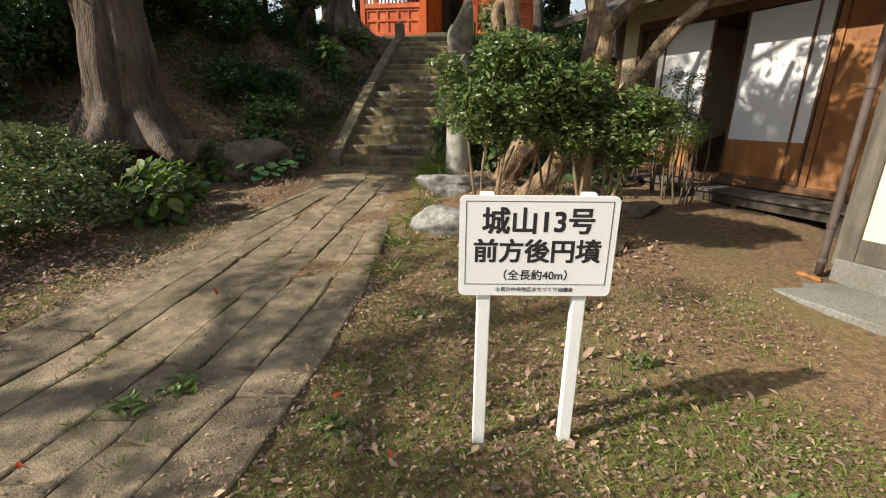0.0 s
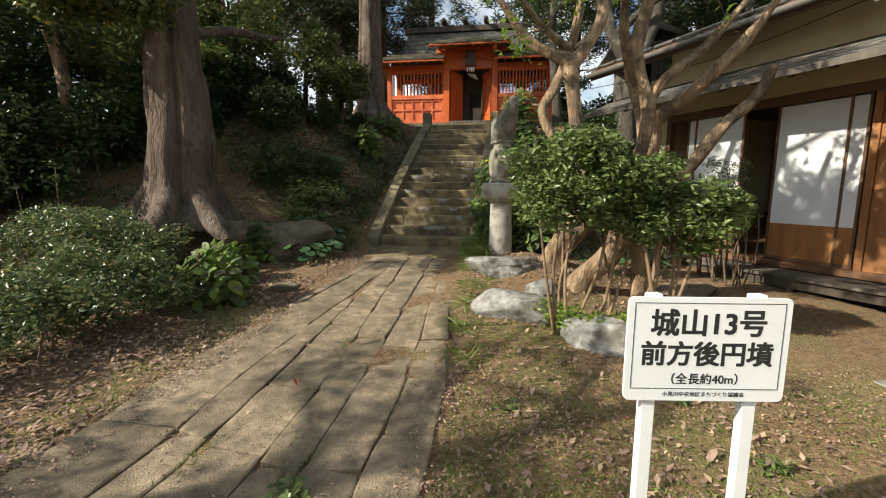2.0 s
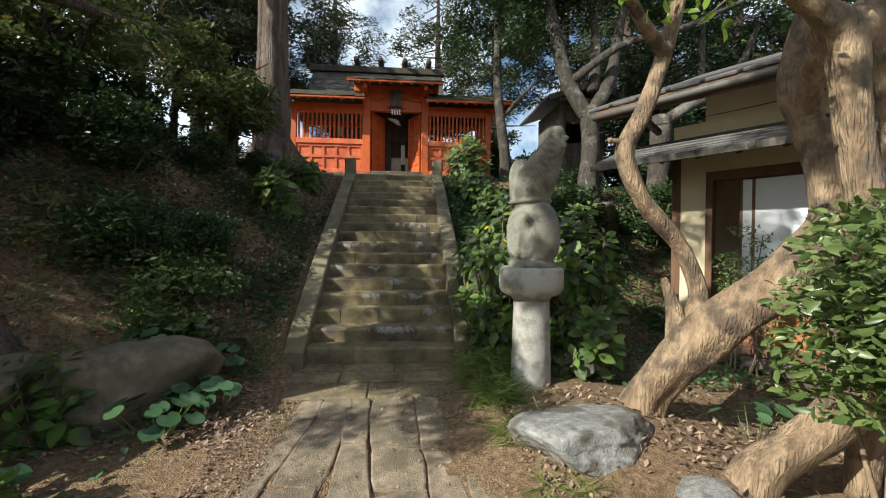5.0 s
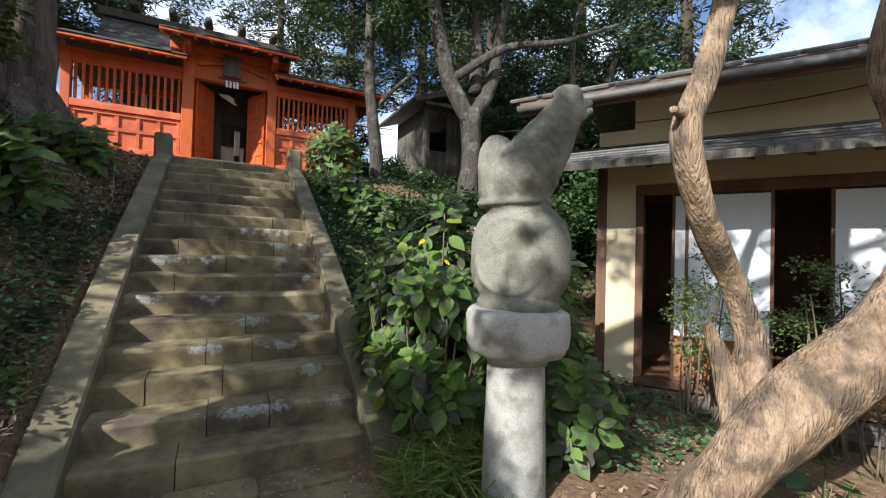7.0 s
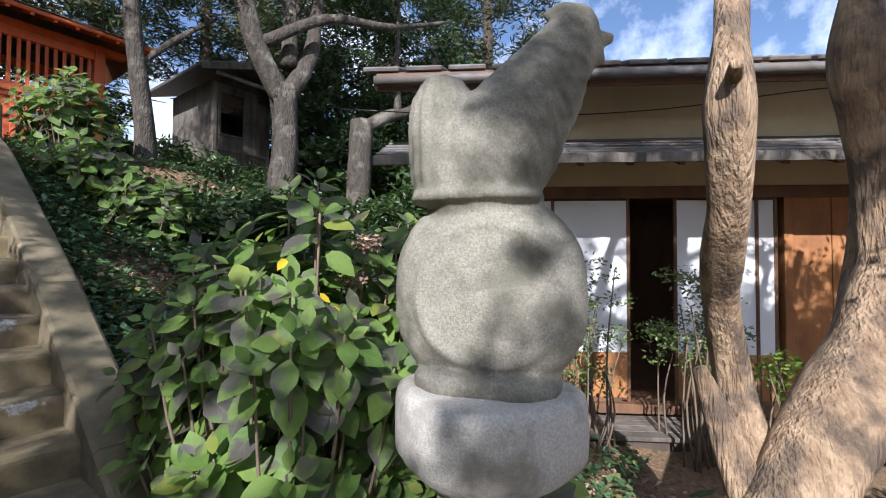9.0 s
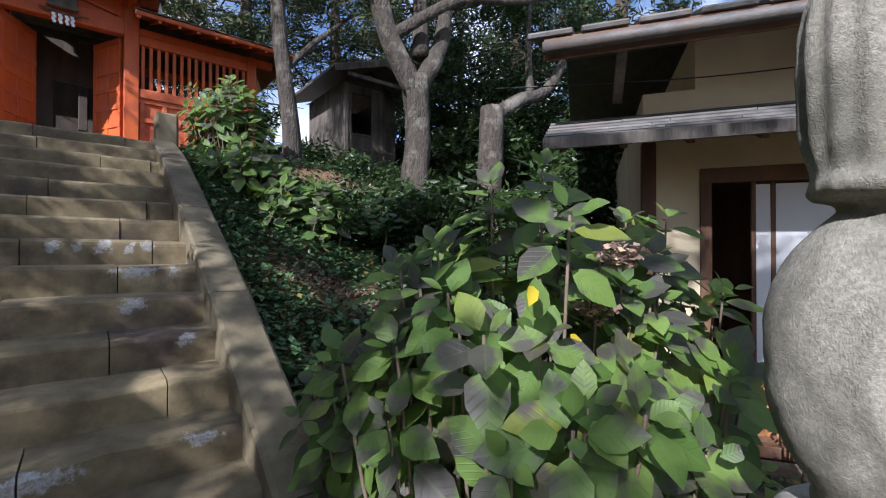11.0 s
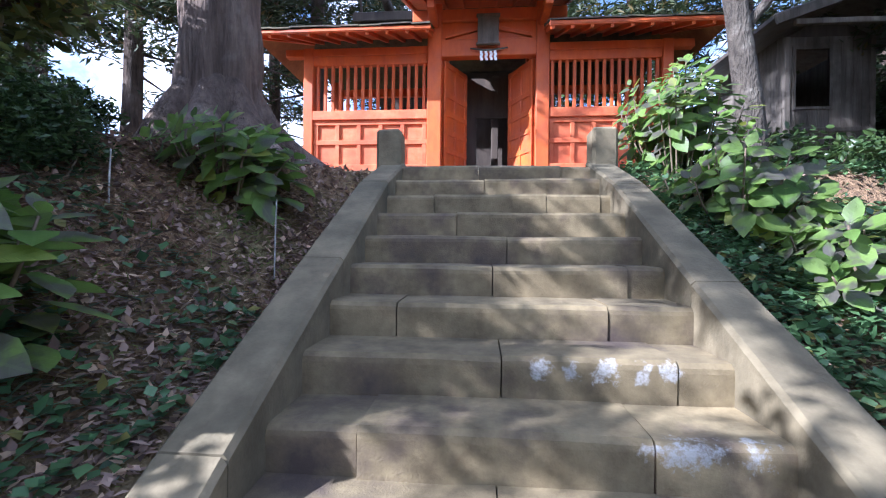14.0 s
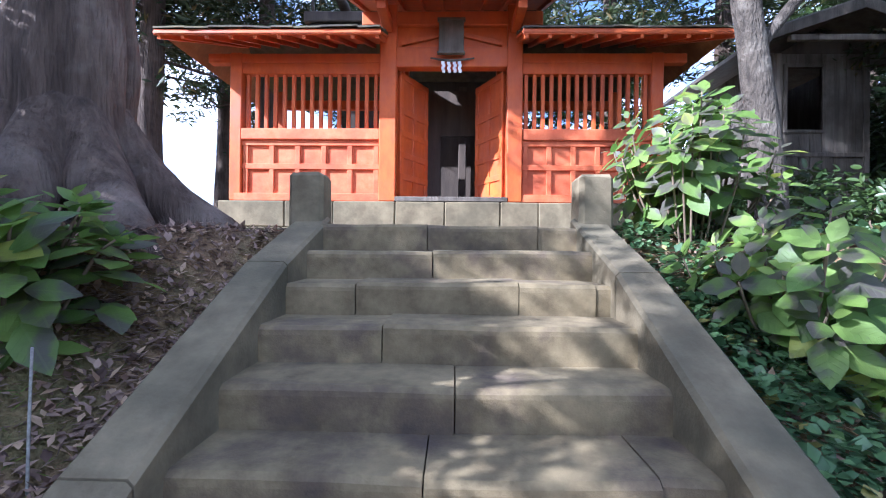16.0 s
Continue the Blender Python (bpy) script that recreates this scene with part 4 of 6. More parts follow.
    for i in range(6):
        t0, t1 = i / 6, (i + 1.12) / 6
        a, b = (e_v + (V - e_v) * t0, e_z + (w_z - e_z) * t0), (e_v + (V - e_v) * t1, e_z + (w_z - e_z) * t1)
        u = -7.1
        while u < 0.4:
            w = rng.uniform(0.6, 1.2)
            bm = bmesh.new()
            lift = 0.02 + rng.uniform(0, 0.008)
            vs = [(u, a[0], a[1] + lift), (u + w - 0.006, a[0], a[1] + lift), (u + w - 0.006, b[0], b[1] + 0.004), (u, b[0], b[1] + 0.004)]
            t = [bm.verts.new(v) for v in vs]
            bt = [bm.verts.new((v[0], v[1], v[2] - 0.016)) for v in vs]
            bm.faces.new(t)
            bm.faces.new(bt[::-1])
            for j in range(4):
                bm.faces.new((t[j], bt[j], bt[(j + 1) % 4], t[(j + 1) % 4]))
            bmesh.ops.recalc_face_normals(bm, faces=bm.faces)
            P("pent_roof_board", bm, M_TIN)
            u += w
    bm = bmesh.new()
    beam(bm, (-3.35, e_v, e_z - 0.015), (-3.35, V, w_z - 0.015), 7.5, 0.03, 0)
    P("pent_soffit", bm, M_BROWNWOOD)
    P("pent_fascia", box((-7.1, e_v - 0.02, e_z - 0.07), (0.4, e_v + 0.005, e_z + 0.02), 0.003), M_GREYWOOD)
    for i in range(16):
        u = -6.95 + i * 0.45
        bm = bmesh.new()
        beam(bm, (u, e_v + 0.03, e_z - 0.06), (u, V, w_z - 0.07), 0.05, 0.06, 0)
        P("pent_rafter", bm, M_BROWNWOOD)
    # upper roof with a gutter
    bm = bmesh.new()
    beam(bm, (-2.0, 7.75, 3.98), (-2.0, 11.4, 5.45), 10.2, 0.10, 0.01)
    P("roof", bm, M_TIN)
    bm = bmesh.new()
    beam(bm, (-2.0, 15.0, 3.98), (-2.0, 11.4, 5.45), 10.2, 0.10, 0.01)
    P("roof", bm, M_TIN)
    P("roof_fascia", box((-7.1, 7.73, 3.86), (3.1, 7.76, 4.04), 0.003), M_BROWNWOOD)
    for i in range(18):
        u = -7.05 + i * 0.42
        bm = bmesh.new()
        beam(bm, (u, 7.70, 4.06), (u, 8.6, 4.42), 0.36, 0.05, 0.012)
        P("roof_tile", bm, M_TIN)
    me = tubes_mesh("gutter", [([(-7.1, 7.66, 3.93), (-3, 7.66, 3.95), (3.1, 7.66, 3.97)], [0.05, 0.05, 0.05])], M_TIN, 8, 0.0)
    P("gutter", me, M_TIN, "grey half-round rain gutter")
    bm = bmesh.new()
    beam(bm, (-6.5, 7.8, 3.92), (-6.5, 8.5, 3.72), 0.08, 0.08)
    P("eave_brace", bm, M_GREYWOOD)
    # wing in front: corner post, cream board, concrete foot, downpipe
    WV = 6.62
    P("wing_post", box((UW, WV, 0.30), (UW + 0.15, WV + 0.15, 3.2), 0.006), M_GREYWOOD, "grey weathered corner post")
    P("wing_board", box((UW + 0.15, WV + 0.03, 0.56), (4.0, WV + 0.06, 3.2), 0.0), M_BOARD)
    P("wing_rail", box((UW + 0.15, WV + 0.008, 0.36), (4.0, WV + 0.10, 0.56), 0.006), M_GREYWOOD)
    P("wing_foot", box((UW + 0.02, WV - 0.01, 0.0), (4.0, WV + 0.15, 0.36), 0.01), M_CONC)
    P("wing_return", box((UW + 0.005, WV + 0.15, 0.3), (UW + 0.09, V, 3.4), 0.0), M_CEDAR)
    me = tubes_mesh("downpipe", [([(UW - 0.05, WV - 0.03, 0.19), (UW - 0.05, WV - 0.03, 1.6), (UW - 0.05, WV - 0.03, 3.3)], [0.033, 0.033, 0.033])], M_PIPE, 12, 0.0)
    P("downpipe", me, M_PIPE, "brown rain downpipe")
    for z in (0.3, 0.62, 1.75):
        me = tubes_mesh("pipe_collar", [([(UW - 0.05, WV - 0.03, z), (UW - 0.05, WV - 0.03, z + 0.02), (UW - 0.05, WV - 0.03, z + 0.04)], [0.039, 0.039, 0.039])], M_PIPE, 12, 0.0)
        P("pipe_collar", me, M_PIPE)
    bm = bmesh.new()
    beam(bm, (1.3, 5.9, 3.15), (1.3, 8.6, 3.95), 6.2, 0.08)
    P("wing_roof", bm, M_TIN)
    P("wing_end", box((3.9, WV + 0.1, 0.0), (4.0, V + 5, 3.3), 0.0), M_CREAM)
    # brick-red stone at the pipe's foot, slab of exposed aggregate
    slab = thing("concrete_slab", "rough exposed-aggregate concrete slab along the wall", "slab", rz=HRZ)
    part("slab_body", box((UW - 0.72, WV - 0.68, -0.10), (4.0, WV - 0.012, 0.15), 0.012), M_CONC, slab)
    for i, (u, v) in enumerate(((UW - 0.02, WV - 0.12), (UW - 0.13, WV - 0.10))):
        st = tagged(new("stone", rock_mesh("stone", (0.055, 0.045, 0.03), 20 + i, M_CEDAR)), "small reddish stone under the downpipe", "stone")
        st.matrix_basis = pose(0, 0, 0, 0, 0, HRZ) @ pose(u, v, 0.165)


def rock_mesh(name, r, seed, material, sub=3):
    """A broken stone: a ball cut by many planes, its faces slightly dished and pitted."""
    bm = bmesh.new()
    bmesh.ops.create_icosphere(bm, subdivisions=sub, radius=1)
    rng = random.Random(seed * 13 + 5)
    o = Vector((seed * 7.3, seed * 1.7, 0))
    cuts = [(Vector((rng.gauss(0, 1), rng.gauss(0, 1), rng.gauss(0, 0.8))).normalized(), rng.uniform(0.62, 0.9)) for _ in range(13)]
    cuts.append((Vector((rng.uniform(-0.2, 0.2), rng.uniform(-0.2, 0.2), 1)).normalized(), 0.72))
    for v in bm.verts:
        p = v.co.copy()
        k = 1.05
        for n, d in cuts:
            c = p.dot(n)
            if c > 0.05:
                k = min(k, d / c)
        k *= 1.12 + 0.07 * noise.noise(p * 2.2 + o) + 0.035 * noise.noise(p * 6 + o) + 0.018 * noise.noise(p * 14 + o)
        v.co = Vector((p.x * k * r[0], p.y * k * r[1], p.z * k * r[2]))
    return mesh_of(name, bm, material, True)


build_house()


# ---- statue on its pedestal ----
def build_statue():
    ax, ay = 1.13, 7.87
    ped = thing("stone_pedestal", "round granite pillar with a thick moulded cap", "pedestal")
    me = tubes_mesh("pillar", [([(ax, ay, 0.40), (ax, ay, 0.7), (ax, ay, 1.1), (ax, ay, 1.50)], [0.205, 0.195, 0.185, 0.175])], M_GRANITE, 28, 0.03)
    part("pillar", me, M_GRANITE, ped)
    # cap: a thick slab with blunted corners, straight sides and a hollow chamfer below
    bm = bmesh.new()
    prof = [(0.0, 1.445), (0.20, 1.445), (0.215, 1.475), (0.285, 1.50), (0.318, 1.53), (0.326, 1.548), (0.334, 1.556), (0.338, 1.63), (0.336, 1.725), (0.328, 1.752), (0.305, 1.766), (0.0, 1.772)]
    n = 64
    rings = []
    for r, z in prof:
        ring = []
        for k in range(n):
            a = 2 * math.pi * k / n
            c, q = math.cos(a + 0.5), math.sin(a + 0.5)
            corner = (abs(c) ** 3.4 + abs(q) ** 3.4) ** (-1 / 3.4)
            rr = r * (0.92 + 0.10 * (corner - 1) / 0.22) + 0.010 * noise.noise(Vector((c * 3, q * 3, z * 9))) * (r > 0.25)
            ring.append(bm.verts.new((ax + math.cos(a) * rr, ay + math.sin(a) * rr, z + 0.008 * noise.noise(Vector((c * 3, q * 3, z * 6 + 2))))))
        rings.append(ring)
    for a, b in zip(rings[:-1], rings[1:]):
        for k in range(n):
            bm.faces.new((a[k], a[(k + 1) % n], b[(k + 1) % n], b[k]))
    bmesh.ops.remove_doubles(bm, verts=bm.verts, dist=1e-5)
    bmesh.ops.recalc_face_normals(bm, faces=bm.faces)
    part("cap", bm, M_GRANITE, ped, smooth=True)
    # rooster on a drum, carved from one block; local y forward
    bm = bmesh.new()

    def blob(c, r, rot=None, sq=2.0, sub=4):
        res = bmesh.ops.create_icosphere(bm, subdivisions=sub, radius=1)
        for v in res["verts"]:
            p = v.co.copy()
            p = p * (abs(p.x) ** sq + abs(p.y) ** sq + abs(p.z) ** sq) ** (-1 / sq)
            q = Vector((p.x * r[0], p.y * r[1], p.z * r[2]))
            v.co = (rot @ q if rot is not None else q) + Vector(c)

    def sweep(pts, rad, flat=1.0):
        pp, rr = spline(pts, rad, 6)
        v0, f0 = tube_arrays(pp, rr, 28, 0.03, 1.0)
        base = [bm.verts.new((v.x * flat, v.y, v.z)) for v in v0]
        for f in f0:
            bm.faces.new([base[i] for i in f])
    turn = Matrix.Rotation(radians(-10), 3, 'Z')
    blob((0, 0, 2.095), (0.175, 0.335, 0.335), turn, sq=2.5)
    blob((0, 0, 1.80), (0.185, 0.255, 0.06), turn, sq=3.0)
    blob((0, -0.035, 2.425), (0.16, 0.225, 0.028), turn, sq=3.4)
    blob((0, -0.02, 2.40), (0.13, 0.19, 0.06), turn, sq=2.6)
    # breast, neck and head leaning forwards
    sweep([(0, -0.03, 2.42), (0, -0.01, 2.52), (0, 0.06, 2.64), (0, 0.16, 2.78), (0, 0.235, 2.90), (0, 0.285, 2.99), (0, 0.295, 3.06), (0, 0.285, 3.10)],
          [0.19, 0.205, 0.205, 0.17, 0.13, 0.102, 0.075, 0.02], 0.86)
    blob((0, 0.395, 2.985), (0.026, 0.045, 0.022), sub=3)
    blob((0, 0.375, 2.925), (0.03, 0.028, 0.045), sub=3)
    blob((0, 0.28, 3.075), (0.028, 0.085, 0.04), sub=3)
    # upright tail
    sweep([(0, -0.145, 2.42), (0, -0.158, 2.52), (0, -0.165, 2.66), (0, -0.16, 2.77), (0, -0.15, 2.845), (0, -0.145, 2.868)], [0.10, 0.115, 0.12, 0.11, 0.075, 0.02], 1.0)
    me = mesh_of("statue", bm, M_STATUE, True)
    tmp = new("statue", me)
    rm = tmp.modifiers.new("carve", 'REMESH')
    rm.mode, rm.voxel_size, rm.use_smooth_shade = 'VOXEL', 0.011, True
    sm = tmp.modifiers.new("soften", 'SMOOTH')
    sm.factor, sm.iterations = 0.5, 4
    carved = bpy.data.meshes.new_from_object(tmp.evaluated_get(bpy.context.evaluated_depsgraph_get()))
    bpy.data.objects.remove(tmp)
    # worn surface: plume grooves on the tail and neck, two shallow ribs and a rim on the drum
    co = np.empty(len(carved.vertices) * 3)
    carved.vertices.foreach_get("co", co)
    co = co.reshape(-1, 3)
    no = np.empty(len(carved.vertices) * 3)
    carved.vertices.foreach_get("normal", no)
    no = no.reshape(-1, 3)
    x, y, z = co.T
    tail = smooth(2.42, 2.5, z) * smooth(-0.04, -0.12, y)
    neck = smooth(2.42, 2.5, z) * (1 - tail)
    drum = smooth(2.40, 2.34, z) * smooth(1.80, 1.90, z)
    d = 0.004 * tail * np.sin(np.arctan2(y + 0.18, x) * 13)
    d += 0.0025 * neck * np.sin((y * 0.55 + z) * 95 + 4 * np.sin(x * 22)) * np.sin(np.arctan2(y - 0.1, x) * 9)
    d += 0.014 * drum * np.exp(-((np.hypot(y, z - 2.095) - 0.23) / 0.02) ** 2) + 0.010 * drum * np.exp(-((y - 0.02) / 0.025) ** 2)
    d += np.array([0.006 * noise.noise(Vector(p) * 6) + 0.0035 * noise.noise(Vector(p) * 22) for p in co])
    co = co + no * d[:, None]
    carved.vertices.foreach_set("co", co.ravel())
    carved.update()
    carved.shade_smooth()
    ob = tagged(new("statue", carved), "grey granite rooster standing on a drum, worn and stained", "statue")
    ob.matrix_basis = pose(ax, ay, -0.012, 0, 0, 210)


build_statue()


# ---- information sign ----
def glyphs(body, size, x, y, z, parent, bold):
    cu = bpy.data.curves.new("writing", 'FONT')
    cu.body, cu.size, cu.align_x, cu.align_y = body, size, 'CENTER', 'CENTER'
    cu.extrude = 0.0006
    tmp = bpy.data.objects.new("writing", cu)
    scene.collection.objects.link(tmp)
    dg = bpy.context.evaluated_depsgraph_get()
    me = bpy.data.meshes.new_from_object(tmp.evaluated_get(dg))
    bpy.data.objects.remove(tmp)
    if bold:
        # a heavier stroke: the same outline laid five times with small shifts
        co = np.array([v.co[:] for v in me.vertices])
        fs = [tuple(f.vertices) for f in me.polygons]
        V, FF = [], []
        for i, (dx, dy) in enumerate(((0, 0), (bold, bold), (-bold, bold), (bold, -bold), (-bold, -bold), (bold * 1.2, 0), (-bold * 1.2, 0))):
            FF += [tuple(q + len(V) for q in f) for f in fs]
            V += [(c[0] + dx, c[1] + dy, c[2] - 0.00012 * i) for c in co]
        me = bpy.data.meshes.new("writing")
        me.from_pydata(V, [], FF)
    me.materials.clear()
    me.materials.append(M_BLACK)
    ob = new("writing", me)
    ob.parent = parent
    ob.matrix_basis = pose(x, y, z, 90, 0, 0)
    return ob


def build_sign():
    yaw = math.degrees(math.atan2(2.47 - 2.37, 2.48 - 1.83))
    s = thing("information_sign", "white sign board with black writing on two white posts", "sign", at=(2.157, 2.425, 0.0), rz=yaw)
    bm = bmesh.new()
    w, z0, z1, r = 0.328, 0.79, 1.228, 0.025
    pts = []
    for cx, cz, a0 in ((w - r, z1 - r, 0), (-w + r, z1 - r, 90), (-w + r, z0 + r, 180), (w - r, z0 + r, 270)):
        for k in range(6):
            a = radians(a0 + 18 * k)
            pts.append((cx + r * math.cos(a), cz + r * math.sin(a)))
    f = bm.faces.new([bm.verts.new((x, 0.0, z)) for x, z in pts])
    e = bmesh.ops.extrude_face_region(bm, geom=[f])
    for g in e["geom"]:
        if isinstance(g, bmesh.types.BMVert):
            g.co.y += 0.012
    bmesh.ops.recalc_face_normals(bm, faces=bm.faces)
    board = part("board", bm, M_WHITE, s)
    # thin frame line
    bm = bmesh.new()
    t, iw, a, b = 0.0022, 0.302, 0.842, 1.206
    for lo, hi in (((-iw, a), (iw, a + t)), ((-iw, b - t), (iw, b)), ((-iw, a), (-iw + t, b)), ((iw - t, a), (iw, b))):
        add_box(bm, (lo[0], -0.0015, lo[1]), (hi[0], 0.0005, hi[1]), 0)
    part("frame_line", bm, M_BLACK, board)
    glyphs("城山13号", 0.118, 0, -0.0008, 1.115, board, 0.0026)
    glyphs("前方後円墳", 0.108, 0, -0.0008, 0.985, board, 0.0026)
    glyphs("（全長約40m）", 0.050, 0, -0.0008, 0.882, board, 0.0006)
    glyphs("小見川中央地区まちづくり協議会", 0.0225, 0, -0.0008, 0.818, board, 0.0)
    for x in (-0.215, 0.205):
        part("post", box((x - 0.029, 0.013, -0.2), (x + 0.029, 0.058, 1.237), 0.004), M_WHITE, s)


build_sign()


# ---- trees ----
def add_tree(name, label, limbs, bark, crowns, leaf, material, at=(0, 0, 0), seed=0, segs=12, lobes=0.0, category="tree", aspect=0.45, fine=False, rough=0.12, droop=0.0):
    """trunk with limbs, and a crown of many leaves; points are local to the foot."""
    t = thing(name, label, category, at=at)
    part("trunk", tubes_mesh("trunk", limbs, bark, segs, rough, lobes), bark, t)
    for i, (blobs, count) in enumerate(crowns):
        me = leaves_mesh("crown", cloud(blobs, count, seed + i, 0.25), leaf, material, seed + i, aspect, fine=fine, droop=droop)
        part("crown", me, material, t)
    return t


def limb_fan(base, top, n, reach, seed, r0=0.07, rise=1.2):
    rng = random.Random(seed)
    out = []
    for i in range(n):
        t = i / max(1, n - 1)
        p = Vector(base).lerp(Vector(top), t)
        a = rng.uniform(0, 2 * math.pi)
        L = reach * rng.uniform(0.6, 1.1)
        d = Vector((math.cos(a), math.sin(a), 0))
        out.append(([p, p + d * L * 0.45 + Vector((0, 0, rise * 0.35)), p + d * L + Vector((0, 0, rise * rng.uniform(0.4, 1)))], [r0, r0 * 0.6, r0 * 0.2]))
    return out


def build_trees():
    # old tree with buttressed foot beside the path
    x, y = -4.08, 7.0
    z = gz(x, y) - 0.1
    limbs = [([(0, 0, 0), (0.0, 0, 0.35), (0.02, 0, 0.9), (0.0, 0.05, 2.0), (-0.1, 0.1, 4.0), (-0.15, 0.2, 9.0)], [0.84, 0.66, 0.54, 0.46, 0.37, 0.1])]
    for a, L in ((-2.6, 0.55), (-1.3, 0.7), (-0.4, 0.65), (0.9, 0.5), (2.4, 0.6)):
        d = Vector((math.cos(a), math.sin(a), 0))
        limbs.append(([d * 0.25 + Vector((0, 0, 1.0)), d * 0.5 + Vector((0, 0, 0.45)), d * (0.55 + L * 0.5) + Vector((0, 0, 0.1)), d * (0.6 + L) + Vector((0, 0, -0.15))], [0.14, 0.2, 0.16, 0.06]))
    limbs += limb_fan((0, 0, 3.0), (-0.1, 0.1, 6.5), 9, 2.6, 3, 0.11)
    # bough added out of view, carrying leaves that shade the house front
    limbs.append(([(-0.05, 0.1, 4.4), (0.8, -0.9, 5.4), (1.8, -2.0, 6.0), (2.9, -3.2, 6.6)], [0.16, 0.12, 0.09, 0.04]))
    # another unseen bough, added for the shade on the stairs
    limbs.append(([(-0.1, 0.15, 4.6), (-0.4, 1.2, 5.6), (-0.8, 2.2, 6.1), (-1.2, 3.4, 6.5)], [0.15, 0.11, 0.08, 0.03]))
    limbs.append(([(0.0, 0.15, 3.1), (0.2, 1.2, 3.5), (0.4, 2.2, 3.7), (0.6, 3.2, 4.0)], [0.11, 0.08, 0.06, 0.02]))
    # added unseen bough over the path, shading the paper panels
    limbs.append(([(1.6, -1.8, 5.9), (2.6, -2.5, 5.5), (3.5, -2.9, 4.9), (4.6, -3.3, 4.6)], [0.08, 0.065, 0.05, 0.02]))
    # crowns seeded 902, 903, 904, 906: unseen, added to shade house, stairs, statue
    add_tree("tree", "broad evergreen tree with a buttressed reddish trunk", limbs, M_OLDBARK,
             [(clumps((-0.4, -0.6, 7.2), (3.0, 2.8, 3.0), 32, 0.42, 1), 8000), (clumps((-0.95, -1.5, 3.5), (1.5, 1.3, 0.8), 18, 0.36, 2), 4200), (clumps((0.3, 2.4, 3.9), (1.2, 1.1, 0.7), 8, 0.32, 905), 1000), (clumps((-0.7, 0.3, 4.2), (1.2, 1.3, 0.9), 8, 0.32, 901), 1200), (clumps((-0.6, -0.7, 3.4), (1.1, 0.7, 0.6), 26, 0.3, 907), 4200), (clumps((-1.4, 3.5, 6.3), (2.5, 1.9, 0.9), 46, 0.36, 903), 7000), (clumps((0.1, -1.9, 5.0), (0.9, 0.8, 0.6), 10, 0.32, 906), 1600), (clumps((4.2, -3.1, 4.5), (1.4, 1.7, 0.6), 30, 0.32, 904), 4600), (clumps((2.4, -2.7, 6.4), (1.9, 1.7, 1.1), 21, 0.38, 902), 5600)],
             0.12, M_LEAF_OLIVE, (x, y, z), 1, 40, 0.25)
    # cedar by the head of the stairs
    x, y = -3.25, 14.25
    z = gz(x, y) - 0.1
    limbs = [([(0, 0, 0), (0, 0, 0.4), (0.0, 0, 1.0), (0.0, 0, 2.2), (0, 0, 5), (0, 0, 11)], [0.60, 0.50, 0.43, 0.385, 0.33, 0.12])]
    for a, L in ((-1.9, 0.35), (-0.55, 0.8), (0.25, 0.9), (-1.2, 0.4), (1.6, 0.6), (3.0, 0.35)):
        d = Vector((math.cos(a), math.sin(a), 0))
        limbs.append(([d * 0.25 + Vector((0, 0, 1.0)), d * 0.55 + Vector((0, 0, 0.45)), d * (0.6 + L * 0.5) + Vector((0, 0, 0.12)), d * (0.6 + L) + Vector((0, 0, -0.1))], [0.14, 0.20, 0.15, 0.05]))
    limbs += limb_fan((0, 0, 4.5), (0, 0, 10), 12, 2.4, 5, 0.08, 0.2)
    add_tree("cedar_tree", "tall cedar with a stout furrowed trunk and spreading roots", limbs, M_OLDBARK,
             [(clumps((0, 0, 8), (2.6, 2.6, 3.4), 60, 0.6, 4), 9000)], 0.19, M_LEAF_CONIFER, (x, y, z), 4, 40, 0.22, "tree", 0.25)
    # forked old tree on the mound, and the one with a sawn limb
    x, y = 4.5, 14.3
    z = gz(x, y) - 0.2
    limbs = [([(0, 0, 0), (0, 0, 0.8), (0.05, 0, 1.6), (0.0, 0.0, 2.6)], [0.36, 0.27, 0.235, 0.25]),
             ([(0, 0, 2.3), (-0.55, 0.1, 3.3), (-0.85, 0.1, 4.4), (-1.1, 0.2, 6.0), (-1.0, 0.3, 8.0)], [0.20, 0.18, 0.155, 0.13, 0.07]),
             ([(0, 0, 2.3), (0.5, -0.1, 3.3), (0.75, 0, 4.5), (1.2, 0.2, 6.5)], [0.18, 0.15, 0.12, 0.07]),
             ([(-0.5, 0.1, 3.2), (0.5, -0.6, 3.9), (1.8, -1.0, 4.2), (3.4, -1.4, 4.9)], [0.12, 0.09, 0.07, 0.03]),
             ([(0.1, 0, 3.0), (0.3, 0.3, 4.4), (0.1, 0.5, 6.0)], [0.16, 0.12, 0.06])]
    limbs += limb_fan((-0.9, 0.2, 5), (-1.0, 0.3, 7.5), 7, 2.4, 8, 0.07)
    add_tree("tree", "old forked evergreen tree with knotty grey limbs", limbs, M_GREYBARK,
             [(clumps((-0.3, 0.4, 7.0), (3.6, 3.2, 2.2), 90, 0.7, 7), 24000)], 0.15, M_LEAF_DARK, (x, y, z), 7, 14, 0.1)
    x, y = 6.3, 14.2
    z = gz(x, y) - 0.2
